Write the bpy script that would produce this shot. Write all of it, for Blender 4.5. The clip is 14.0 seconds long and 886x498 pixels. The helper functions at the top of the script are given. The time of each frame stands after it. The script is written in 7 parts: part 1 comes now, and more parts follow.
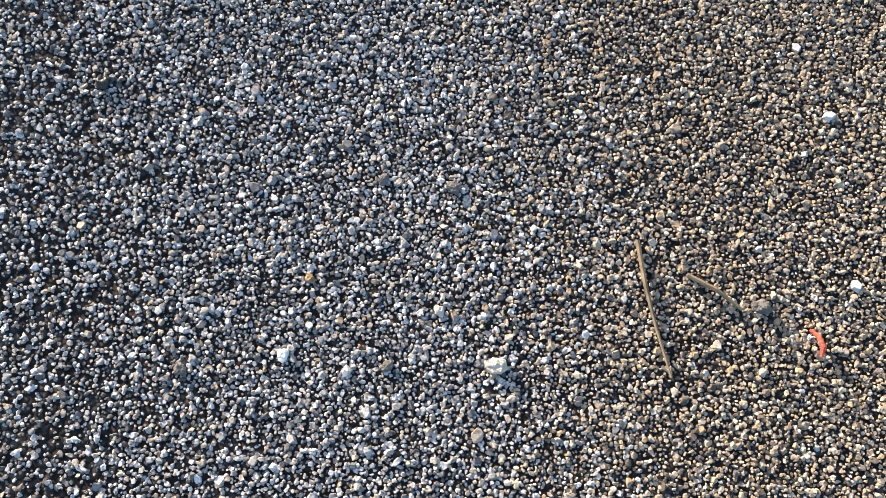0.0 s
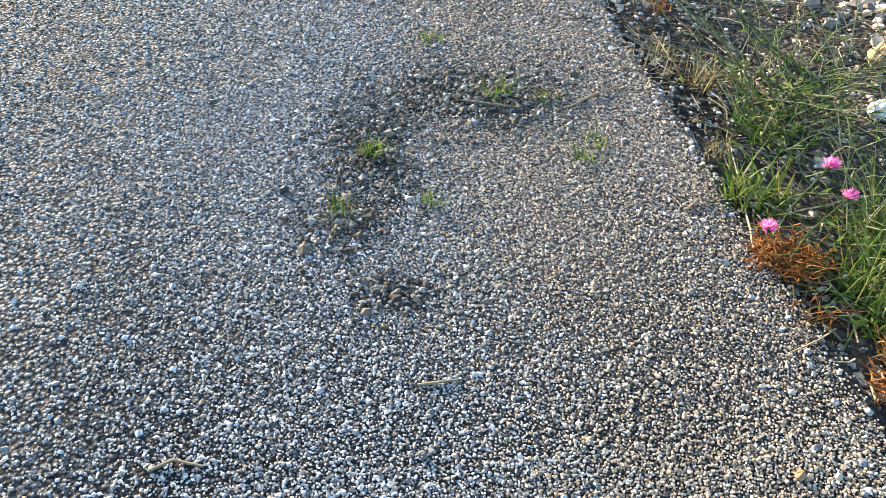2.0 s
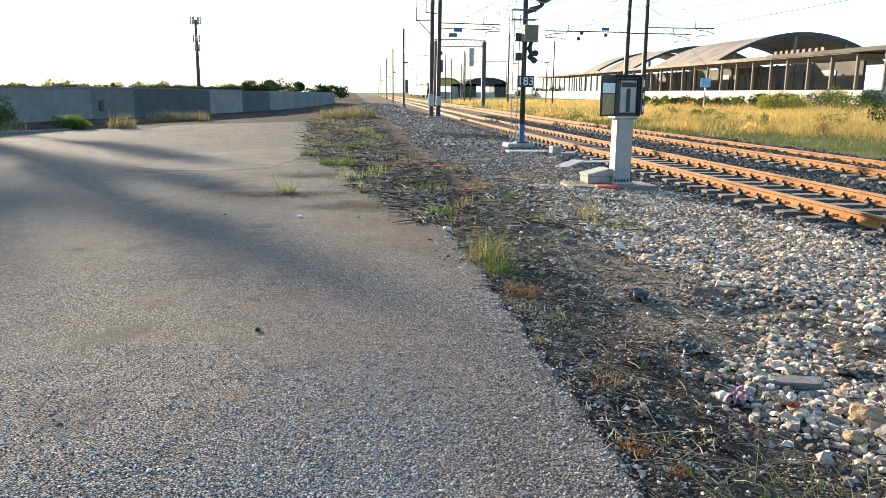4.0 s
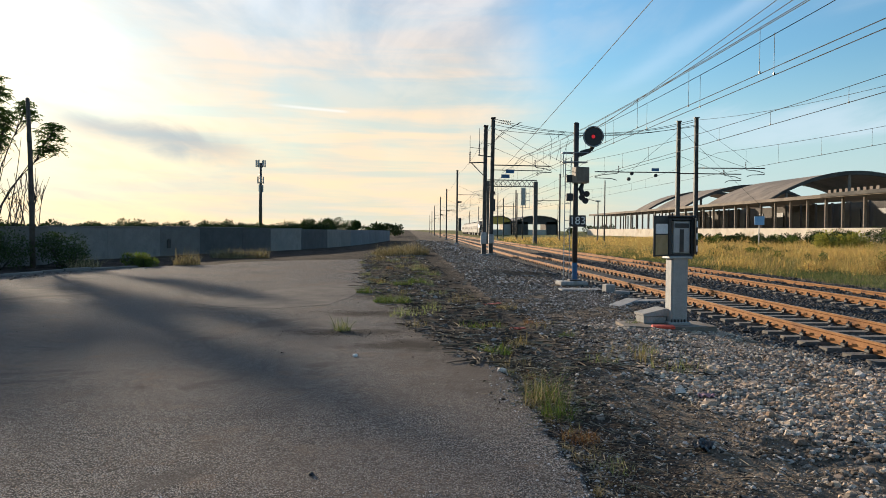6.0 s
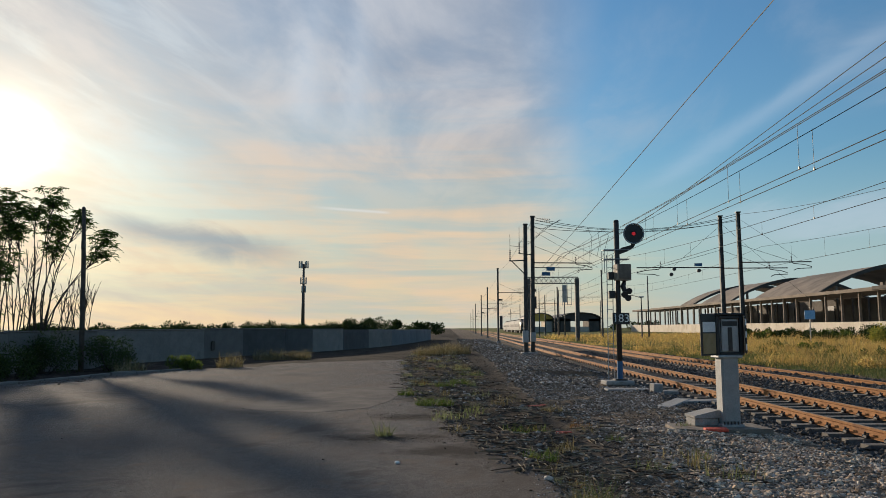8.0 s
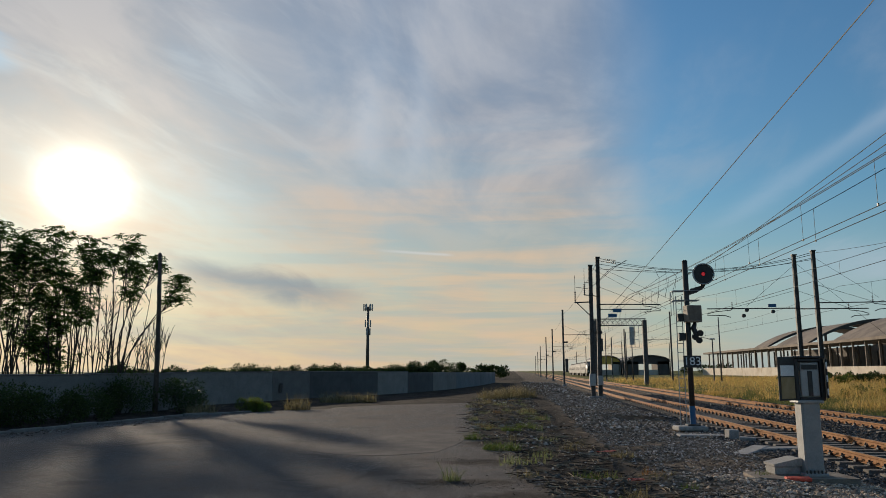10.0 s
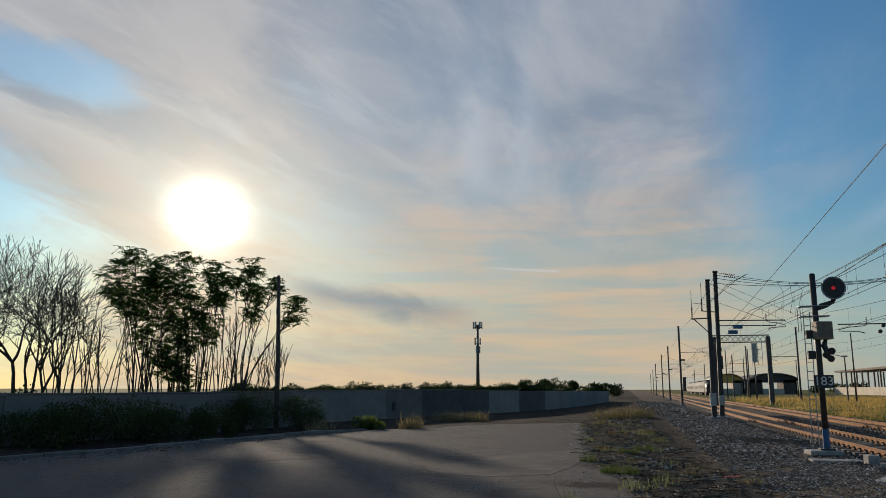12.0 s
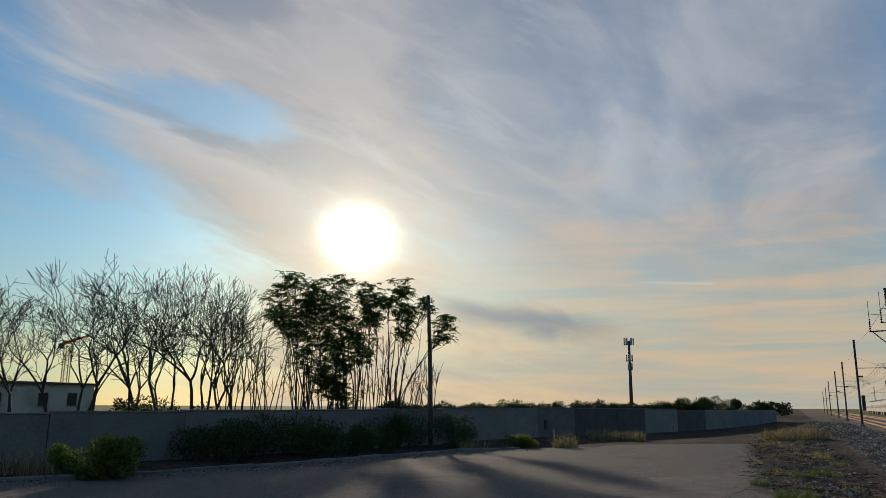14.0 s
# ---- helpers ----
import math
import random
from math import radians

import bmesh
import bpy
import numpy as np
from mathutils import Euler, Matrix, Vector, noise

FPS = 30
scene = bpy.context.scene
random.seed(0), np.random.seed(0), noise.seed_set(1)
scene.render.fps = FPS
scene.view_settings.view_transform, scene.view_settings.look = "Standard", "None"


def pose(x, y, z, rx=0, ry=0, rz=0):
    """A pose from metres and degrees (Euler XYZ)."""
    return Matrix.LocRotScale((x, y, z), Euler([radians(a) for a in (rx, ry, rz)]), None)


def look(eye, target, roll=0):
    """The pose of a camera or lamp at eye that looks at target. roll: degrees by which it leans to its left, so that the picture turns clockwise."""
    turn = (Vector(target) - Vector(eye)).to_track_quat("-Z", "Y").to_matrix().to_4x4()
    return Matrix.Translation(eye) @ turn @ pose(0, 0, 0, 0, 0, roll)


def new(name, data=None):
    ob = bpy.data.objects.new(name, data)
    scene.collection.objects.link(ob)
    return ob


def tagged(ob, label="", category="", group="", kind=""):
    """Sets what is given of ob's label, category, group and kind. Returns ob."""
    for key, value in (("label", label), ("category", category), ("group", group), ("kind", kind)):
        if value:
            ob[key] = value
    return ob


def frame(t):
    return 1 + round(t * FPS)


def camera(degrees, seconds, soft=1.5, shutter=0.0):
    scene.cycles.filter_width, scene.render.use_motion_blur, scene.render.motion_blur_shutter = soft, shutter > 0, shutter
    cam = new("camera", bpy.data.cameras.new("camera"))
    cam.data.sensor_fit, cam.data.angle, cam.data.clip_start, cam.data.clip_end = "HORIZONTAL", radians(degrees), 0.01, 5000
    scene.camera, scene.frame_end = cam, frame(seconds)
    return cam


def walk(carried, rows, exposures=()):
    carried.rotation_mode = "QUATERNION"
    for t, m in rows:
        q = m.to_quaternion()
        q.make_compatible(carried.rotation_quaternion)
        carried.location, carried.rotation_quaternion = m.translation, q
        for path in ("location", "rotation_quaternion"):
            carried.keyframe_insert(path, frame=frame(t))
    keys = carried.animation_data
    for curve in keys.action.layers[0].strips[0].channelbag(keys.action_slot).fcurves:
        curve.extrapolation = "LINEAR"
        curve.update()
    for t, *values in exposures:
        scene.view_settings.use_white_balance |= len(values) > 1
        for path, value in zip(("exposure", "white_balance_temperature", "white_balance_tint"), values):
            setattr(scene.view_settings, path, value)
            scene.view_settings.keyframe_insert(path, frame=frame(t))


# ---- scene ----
cam = camera(60.7, 14.0, soft=0.7)
PATH = [
    (0, (0.4, 0.608, 0.948), (0.57, 1.058, -0.994), 11.8),
    (0.5, (0.4, 0.634, 0.98), (0.579, 1.27, -0.908), 6.8),
    (1, (0.392, 0.663, 1.04), (0.592, 1.564, -0.735), 4.0),
    (1.5, (0.356, 0.689, 1.112), (0.614, 1.863, -0.486), 4.7),
    (2, (0.34, 0.681, 1.168), (0.61, 2.111, -0.203), 4.0),
    (2.5, (0.332, 0.662, 1.231), (0.608, 2.3, 0.117), 3.2),
    (3, (0.33, 0.637, 1.292), (0.593, 2.432, 0.45), 2.1),
    (3.5, (0.322, 0.611, 1.35), (0.567, 2.507, 0.764), 1.1),
    (3.7, (0.32, 0.603, 1.361), (0.559, 2.524, 0.856), 0.8),
    (5.8, (0.292, 0.552, 1.424), (0.4, 2.547, 1.344), 0.7),
    (6, (0.287, 0.554, 1.428), (0.379, 2.551, 1.378), 0.5),
    (6.5, (0.285, 0.569, 1.443), (0.346, 2.568, 1.467), 0.3),
    (7, (0.289, 0.578, 1.45), (0.326, 2.575, 1.539), 0.1),
    (7.5, (0.282, 0.564, 1.463), (0.297, 2.558, 1.615), -0.1),
    (8, (0.281, 0.559, 1.478), (0.265, 2.548, 1.686), -0.2),
    (10.5, (0.233, 0.49, 1.486), (-0.009, 2.447, 1.817), 0.1),
    (11, (0.226, 0.469, 1.501), (-0.086, 2.414, 1.842), 0.3),
    (11.5, (0.204, 0.49, 1.516), (-0.178, 2.422, 1.864), 0.2),
    (12, (0.196, 0.499, 1.523), (-0.264, 2.411, 1.887), 0.1),
    (12.5, (0.187, 0.491, 1.524), (-0.358, 2.377, 1.904), 0.1),
    (13, (0.151, 0.489, 1.522), (-0.481, 2.345, 1.918), 0.2),
    (13.5, (0.124, 0.492, 1.518), (-0.6, 2.312, 1.924), 0.1),
    (14, (0.116, 0.497, 1.518), (-0.701, 2.276, 1.926), 0.3),
]
EXPOSURES = [(0, 1.8, 6450, 8), (1.5, 2.2, 6250, 6), (2.5, 2.5, 5850, 0), (3.7, 2.2, 6000, 3), (4.6, 1.2, 6050, 6), (5.8, 0.75, 6100, 8), (6.5, 0.48, 6050, 8), (8, 0.16, 6000, 8), (10.5, -0.12, 5950, 8), (12, -0.19, 5950, 8), (14, -0.22, 5950, 8)]
walk(cam, [(t, look(eye, target, roll)) for t, eye, target, roll in PATH], EXPOSURES)

# ---- world and sun ----
SUN_AZ, SUN_EL = radians(-31.3), radians(12.3)
SUN_DIR = Vector((math.sin(SUN_AZ) * math.cos(SUN_EL), math.cos(SUN_AZ) * math.cos(SUN_EL), math.sin(SUN_EL)))


class Nodes:
    """Short calls for building a node tree."""

    def __init__(self, tree):
        self.t = tree
        tree.nodes.clear()

    def n(self, kind):
        return self.t.nodes.new(kind)

    def put(self, value, socket):
        if isinstance(value, bpy.types.NodeSocket):
            self.t.links.new(value, socket)
        else:
            socket.default_value = value

    def math(self, op, a, b=0.0, c=0.0, clamp=False):
        node = self.n("ShaderNodeMath")
        node.operation, node.use_clamp = op, clamp
        for s, v in zip(node.inputs, (a, b, c)):
            self.put(v, s)
        return node.outputs[0]

    def vec(self, op, a, b=(0, 0, 0), out=0):
        node = self.n("ShaderNodeVectorMath")
        node.operation = op
        self.put(a, node.inputs[0])
        if op == "SCALE":
            self.put(b, node.inputs["Scale"])
        else:
            self.put(b, node.inputs[1])
        return node.outputs[out]

    def mix(self, fac, a, b, blend="MIX"):
        node = self.n("ShaderNodeMix")
        node.data_type, node.blend_type = "RGBA", blend
        self.put(fac, node.inputs[0])
        self.put(a if isinstance(a, bpy.types.NodeSocket) else (*a[:3], 1), node.inputs[6])
        self.put(b if isinstance(b, bpy.types.NodeSocket) else (*b[:3], 1), node.inputs[7])
        return node.outputs[2]

    def ramp(self, v, a, b, lo=0.0, hi=1.0, smooth=True):
        node = self.n("ShaderNodeMapRange")
        node.interpolation_type = "SMOOTHSTEP" if smooth else "LINEAR"
        for i, x in enumerate((v, a, b, lo, hi)):
            self.put(x, node.inputs[i])
        return node.outputs[0]

    def noise(self, vector, scale, detail=4.0, rough=0.55, distort=0.0, color=False):
        node = self.n("ShaderNodeTexNoise")
        self.put(vector, node.inputs["Vector"])
        for key, v in (("Scale", scale), ("Detail", detail), ("Roughness", rough), ("Distortion", distort)):
            self.put(v, node.inputs[key])
        return node.outputs["Color" if color else 0]

    def voronoi(self, vector, scale, feature="F1", out="Distance", rnd=1.0):
        node = self.n("ShaderNodeTexVoronoi")
        node.feature = feature
        self.put(vector, node.inputs["Vector"])
        self.put(scale, node.inputs["Scale"])
        self.put(rnd, node.inputs["Randomness"])
        return node.outputs[out]


world = bpy.data.worlds.new("sky")
scene.world = world
world.use_nodes = True
w = Nodes(world.node_tree)
sky = w.n("ShaderNodeTexSky")
sky.sky_type, sky.sun_disc, sky.sun_elevation, sky.sun_rotation = "NISHITA", False, SUN_EL, SUN_AZ
sky.air_density, sky.dust_density, sky.ozone_density = 1.4, 0.5, 2.5
way = w.n("ShaderNodeTexCoord").outputs["Generated"]
sep = w.n("ShaderNodeSeparateXYZ")
w.put(way, sep.inputs[0])
up = w.math("MAXIMUM", sep.outputs[2], 0.0)
az = w.math("MULTIPLY", w.math("ARCTAN2", sep.outputs[0], sep.outputs[1]), 180 / math.pi)
comb = w.n("ShaderNodeCombineXYZ")
w.put(w.math("DIVIDE", sep.outputs[0], w.math("ADD", up, 0.12)), comb.inputs[0])
w.put(w.math("DIVIDE", sep.outputs[1], w.math("ADD", up, 0.12)), comb.inputs[1])
plane = comb.outputs[0]
stretch = w.vec("MULTIPLY", plane, (1.0, 0.45, 1.0))
broad = w.noise(stretch, 0.9, 5, 0.55, 0.3)
fine = w.noise(stretch, 2.6, 7, 0.56, 0.45)
elev = w.math("MULTIPLY", w.math("ARCSINE", up), 180 / math.pi)
wob = w.math("MULTIPLY_ADD", broad, 30.0, -15.0)
# the cirrus bank ends in blue sky on both sides
right_edge = w.ramp(w.math("ADD", az, w.math("MULTIPLY", wob, 0.35)), 4.0, 13.0, 1.0, 0.0)
left_edge = w.ramp(w.math("ADD", w.math("MULTIPLY_ADD", wob, 0.35, az), w.math("MULTIPLY_ADD", elev, 0.9, w.math("MULTIPLY_ADD", fine, 16.0, -8.0))), -35.0, -27.0, 0.0, 1.0)
low_left = w.ramp(w.math("ADD", az, w.math("MULTIPLY", wob, 0.5)), -44.0, -34.0, 0.0, 1.0)
bank = w.math("MULTIPLY", right_edge, w.math("MAXIMUM", left_edge, w.math("MULTIPLY", low_left, w.ramp(elev, 11.0, 17.0, 1.0, 0.0))))
mixed = w.math("MULTIPLY_ADD", fine, 0.6, w.math("MULTIPLY", broad, 0.5))
streak = w.ramp(mixed, 0.42, 0.68)
wisp = w.math("MULTIPLY", w.ramp(mixed, 0.52, 0.72), w.math("MULTIPLY", w.ramp(elev, 4.0, 12.0, 0.25, 0.8), w.ramp(az, 4.0, 12.0, 1.0, 0.45)))
# a blue gap in the bank, high beside the sun
gap_a = w.math("MULTIPLY", w.math("ADD", w.math("MULTIPLY_ADD", fine, 12.0, az), 37.5), 1 / 7.5)
gap_e = w.math("MULTIPLY", w.math("SUBTRACT", w.math("MULTIPLY_ADD", az, 0.12, w.math("MULTIPLY_ADD", fine, 9.0, elev)), 20.6), 1 / 2.6)
gap = w.ramp(w.math("ADD", w.math("MULTIPLY", gap_a, gap_a), w.math("MULTIPLY", gap_e, gap_e)), 0.25, 1.35, 0.85, 0.0)
bank = w.math("MULTIPLY", bank, w.math("SUBTRACT", 1.0, gap))
wisp = w.math("MULTIPLY", wisp, w.math("SUBTRACT", 1.0, w.math("MULTIPLY", gap, 0.6)))
cover = w.math("MAXIMUM", w.math("MULTIPLY", bank, w.math("MULTIPLY_ADD", streak, 0.33, 0.64)), w.math("MULTIPLY", wisp, 0.68), clamp=True)
cosang = w.vec("DOT_PRODUCT", way, tuple(SUN_DIR), out=1)
ang = w.math("MULTIPLY", w.math("ARCCOSINE", w.math("MINIMUM", cosang, 0.99999)), 180 / math.pi)
rim = w.math("ADD", ang, w.math("MULTIPLY_ADD", fine, 1.6, -0.8))
near_sun = w.math("POWER", 2.718, w.math("MULTIPLY", ang, -1 / 17.0))
strip = w.n("ShaderNodeCombineXYZ")
w.put(w.math("MULTIPLY", az, 0.035), strip.inputs[0])
w.put(w.math("MULTIPLY", elev, 0.42), strip.inputs[1])
band = w.ramp(w.noise(strip.outputs[0], 1.3, 5, 0.55, 0.3), 0.38, 0.62)
warmth = w.ramp(az, 6.0, 26.0, 1.0, 0.0)
low = w.mix(warmth, (0.56, 0.66, 0.70), w.mix(band, (0.60, 0.62, 0.53), (1.0, 0.70, 0.43)))
cloud = w.mix(w.ramp(elev, 7.0, 23.0), low, (0.49, 0.505, 0.55))
cloud = w.mix(near_sun, cloud, (1.0, 0.74, 0.46))
depth = w.ramp(elev, 5.0, 20.0, 0.12, 1.0)
cloud = w.mix(w.ramp(fine, 0.36, 0.64), w.mix(w.math("MULTIPLY", depth, 0.42), cloud, (0.20, 0.25, 0.35)), w.mix(w.math("MULTIPLY", depth, 0.42), cloud, (0.78, 0.79, 0.84)))
# fine bright strands that slant down towards the sun
slant = w.n("ShaderNodeCombineXYZ")
w.put(w.math("MULTIPLY", az, 0.05), slant.inputs[0])
w.put(w.math("MULTIPLY", w.math("MULTIPLY_ADD", az, 0.42, elev), 0.17), slant.inputs[1])
strand = w.ramp(w.noise(slant.outputs[0], 1.6, 9, 0.62, 0.7), 0.47, 0.70)
where = w.math("MULTIPLY", w.ramp(az, -30.0, -6.0, 1.0, 0.25), w.ramp(elev, 9.0, 15.0, 0.0, 1.0))
cloud = w.mix(w.math("MULTIPLY", w.math("MULTIPLY", strand, where), 0.7), cloud, w.mix(near_sun, (0.74, 0.74, 0.76), (1.0, 0.86, 0.66)))
# bright frayed hem of the bank, and two hanging veils
hem = w.math("SUBTRACT", elev, w.math("MULTIPLY_ADD", w.math("ADD", az, 34.9), -0.36, w.math("MULTIPLY_ADD", fine, 7.0, 11.6)))
hem = w.math("MULTIPLY", w.math("POWER", 2.718, w.math("MULTIPLY", w.math("MULTIPLY", hem, hem), -0.35)), w.math("MULTIPLY", w.ramp(az, -62.0, -50.0), w.ramp(az, -38.0, -28.0, 1.0, 0.0)))
veil_a = w.math("ADD", az, w.math("MULTIPLY_ADD", fine, 5.0, 6.2))
veil = w.math("ADD", w.math("POWER", 2.718, w.math("MULTIPLY", w.math("POWER", w.math("ABSOLUTE", w.math("SUBTRACT", veil_a, 1.6)), 2.0), -0.9)), w.math("POWER", 2.718, w.math("MULTIPLY", w.math("POWER", w.math("ABSOLUTE", w.math("ADD", veil_a, 2.0)), 2.0), -0.7)))
veil = w.math("MULTIPLY", veil, w.math("MULTIPLY", w.ramp(elev, 13.0, 17.5), w.ramp(elev, 19.0, 25.0, 1.0, 0.3)))
cloud = w.mix(w.math("MULTIPLY", veil, 0.34, clamp=True), cloud, (0.86, 0.86, 0.87))
base_sky = w.vec("MULTIPLY", w.vec("SCALE", sky.outputs[0], 0.12), (0.72, 1.0, 1.25))
haze = w.mix(w.math("MULTIPLY", w.ramp(elev, 0.0, 13.0, 1.0, 0.0), w.ramp(az, -50.0, -34.0, 0.42, 0.75)), base_sky, w.mix(near_sun, low, (0.95, 0.72, 0.48)))
both = w.mix(cover, haze, cloud)
both = w.mix(w.math("MULTIPLY", hem, w.ramp(fine, 0.38, 0.60, 0.1, 0.95)), both, w.mix(near_sun, (0.78, 0.79, 0.82), (1.0, 0.86, 0.66)))
# a slanting streak and a low white bank in the blue, and a short vapour trail
slope = w.math("SUBTRACT", elev, w.math("MULTIPLY_ADD", w.math("SUBTRACT", az, 16.5), 0.51, w.math("MULTIPLY_ADD", fine, 2.4, 10.3)))
thin_ = w.math("MULTIPLY", w.math("POWER", 2.718, w.math("MULTIPLY", w.math("MULTIPLY", slope, slope), -1.8)), w.math("MULTIPLY", w.ramp(az, 13.0, 18.0), w.ramp(az, 26.0, 36.0, 1.0, 0.3)))
both = w.mix(w.math("MULTIPLY", thin_, 0.22), both, (0.72, 0.80, 0.88))
low_bank = w.math("SUBTRACT", elev, w.math("MULTIPLY_ADD", fine, 5.0, w.math("MULTIPLY_ADD", az, 0.03, 4.0)))
low_bank = w.math("MULTIPLY", w.math("POWER", 2.718, w.math("MULTIPLY", w.math("MULTIPLY", low_bank, low_bank), -0.9)), w.ramp(az, 15.0, 28.0))
both = w.mix(w.math("MULTIPLY", low_bank, 0.5), both, (0.66, 0.72, 0.78))
trail = w.math("ABSOLUTE", w.math("SUBTRACT", elev, w.math("MULTIPLY_ADD", w.math("ADD", az, 7.0), -0.06, 8.85)))
trail = w.math("MULTIPLY", w.ramp(trail, 0.0, 0.17, 1.0, 0.0), w.math("MULTIPLY", w.ramp(az, -11.0, -8.0), w.ramp(az, -5.2, -4.2, 1.0, 0.0)))
both = w.mix(w.math("MULTIPLY", trail, 0.5), both, (0.95, 0.92, 0.86))
# a grey bar of cloud low beside the sun
bar = w.math("MULTIPLY", w.ramp(w.math("ABSOLUTE", w.math("SUBTRACT", elev, w.math("MULTIPLY_ADD", az, -0.16, w.math("MULTIPLY_ADD", fine, 3.0, 2.0)))), 0.0, 1.6, 1.0, 0.0), w.math("MULTIPLY", w.ramp(az, -27.0, -22.0), w.ramp(az, -17.0, -9.0, 1.0, 0.0)))
both = w.mix(w.math("MULTIPLY", bar, 0.7), both, (0.30, 0.36, 0.42))
# sun behind thin cloud: blown-out core and aureole
core = w.math("MULTIPLY", w.math("POWER", 2.718, w.math("MULTIPLY", w.math("POWER", w.math("MULTIPLY", rim, 1 / 1.85), 2.0), -1.0)), 5.0)
halo = w.math("MULTIPLY", w.math("POWER", 2.718, w.math("MULTIPLY", ang, -1 / 4.8)), 1.0)
glow = w.vec("SCALE", (1.0, 0.84, 0.60), w.math("ADD", core, halo))
bg = w.n("ShaderNodeBackground")
w.put(w.vec("ADD", both, glow), bg.inputs[0])
bg.inputs[1].default_value = 0.75
w.t.links.new(bg.outputs[0], w.n("ShaderNodeOutputWorld").inputs[0])

sun = new("sun", bpy.data.lights.new("sun", "SUN"))
sun.data.energy, sun.data.angle, sun.data.color = 5.0, radians(1.2), (1.0, 0.78, 0.55)
sun.matrix_world = look(SUN_DIR * 50, (0, 0, 0))


# ---- materials ----
def surf(name, a, b, scale=6.0, rough=0.8, bump=0.3, bscale=60.0, metal=0.0, stain=None, stain_scale=1.2, vary=0.0, dist=0.01, spec=0.5):
    """A surface of two tones in cloudy patches, with fine grain in its relief and, if given, larger stains."""
    m = bpy.data.materials.new(name)
    m.use_nodes = True
    k = Nodes(m.node_tree)
    p = k.n("ShaderNodeTexCoord").outputs["Object"]
    big = k.noise(p, scale, 5, 0.6)
    small = k.noise(p, bscale, 3, 0.6)
    col = k.mix(k.ramp(big, 0.32, 0.68), a, b)
    col = k.mix(k.math("MULTIPLY", k.ramp(small, 0.3, 0.7), 0.45), col, k.mix(1.0, col, (0.55, 0.55, 0.55), "MULTIPLY"))
    if stain:
        col = k.mix(k.math("MULTIPLY", k.ramp(k.noise(p, stain_scale, 6, 0.65), 0.5, 0.68), 0.8), col, stain)
    if vary:
        rnd = k.n("ShaderNodeObjectInfo").outputs["Random"]
        col = k.mix(1.0, col, k.mix(rnd, (1 - vary,) * 3, (1 + vary,) * 3), "MULTIPLY")
    bs = k.n("ShaderNodeBsdfPrincipled")
    k.put(col, bs.inputs["Base Color"])
    k.put(k.ramp(small, 0.2, 0.8, max(rough - 0.1, 0), min(rough + 0.1, 1)), bs.inputs["Roughness"])
    bs.inputs["Metallic"].default_value = metal
    bs.inputs["Specular IOR Level"].default_value = spec
    if bump:
        bp = k.n("ShaderNodeBump")
        bp.inputs["Strength"].default_value, bp.inputs["Distance"].default_value = bump, dist
        k.put(k.math("MULTIPLY_ADD", big, 0.6, small), bp.inputs["Height"])
        k.put(bp.outputs[0], bs.inputs["Normal"])
    k.t.links.new(bs.outputs[0], k.n("ShaderNodeOutputMaterial").inputs[0])
    return m


def islands(name, colours, rough=0.85, grain=120.0, spec=0.12, thin=0.0):
    """For joined stones, blades and leaves: each island takes its own tone from the row of colours."""
    m = bpy.data.materials.new(name)
    m.use_nodes = True
    k = Nodes(m.node_tree)
    rnd = k.n("ShaderNodeNewGeometry").outputs["Random Per Island"]
    r = k.n("ShaderNodeValToRGB")
    r.color_ramp.interpolation = "CONSTANT"
    while len(r.color_ramp.elements) < len(colours):
        r.color_ramp.elements.new(0.5)
    for i, c in enumerate(colours):
        r.color_ramp.elements[i].position = i / len(colours)
        r.color_ramp.elements[i].color = (*c, 1)
    k.put(rnd, r.inputs[0])
    p = k.n("ShaderNodeTexCoord").outputs["Object"]
    g = k.noise(p, grain, 3, 0.6)
    col = k.mix(1.0, r.outputs[0], k.mix(k.ramp(g, 0.25, 0.75), (0.65, 0.65, 0.65), (1.2, 1.2, 1.2)), "MULTIPLY")
    bs = k.n("ShaderNodeBsdfPrincipled")
    k.put(col, bs.inputs["Base Color"])
    bs.inputs["Roughness"].default_value = rough
    bs.inputs["Specular IOR Level"].default_value = spec
    out = bs.outputs[0]
    if thin:
        # leaves and blades let light through
        tr, mx = k.n("ShaderNodeBsdfTranslucent"), k.n("ShaderNodeMixShader")
        k.put(k.mix(1.0, col, (1.5, 1.5, 1.0), "MULTIPLY"), tr.inputs[0])
        mx.inputs[0].default_value = thin
        k.t.links.new(bs.outputs[0], mx.inputs[1])
        k.t.links.new(tr.outputs[0], mx.inputs[2])
        out = mx.outputs[0]
    k.t.links.new(out, k.n("ShaderNodeOutputMaterial").inputs[0])
    return m


def glow_mat(name, colour, strength):
    m = bpy.data.materials.new(name)
    m.use_nodes = True
    k = Nodes(m.node_tree)
    bs = k.n("ShaderNodeBsdfPrincipled")
    bs.inputs["Base Color"].default_value = (*colour, 1)
    bs.inputs["Emission Color"].default_value = (*colour, 1)
    bs.inputs["Emission Strength"].default_value = strength
    bs.inputs["Roughness"].default_value = 0.3
    k.t.links.new(bs.outputs[0], k.n("ShaderNodeOutputMaterial").inputs[0])
    return m


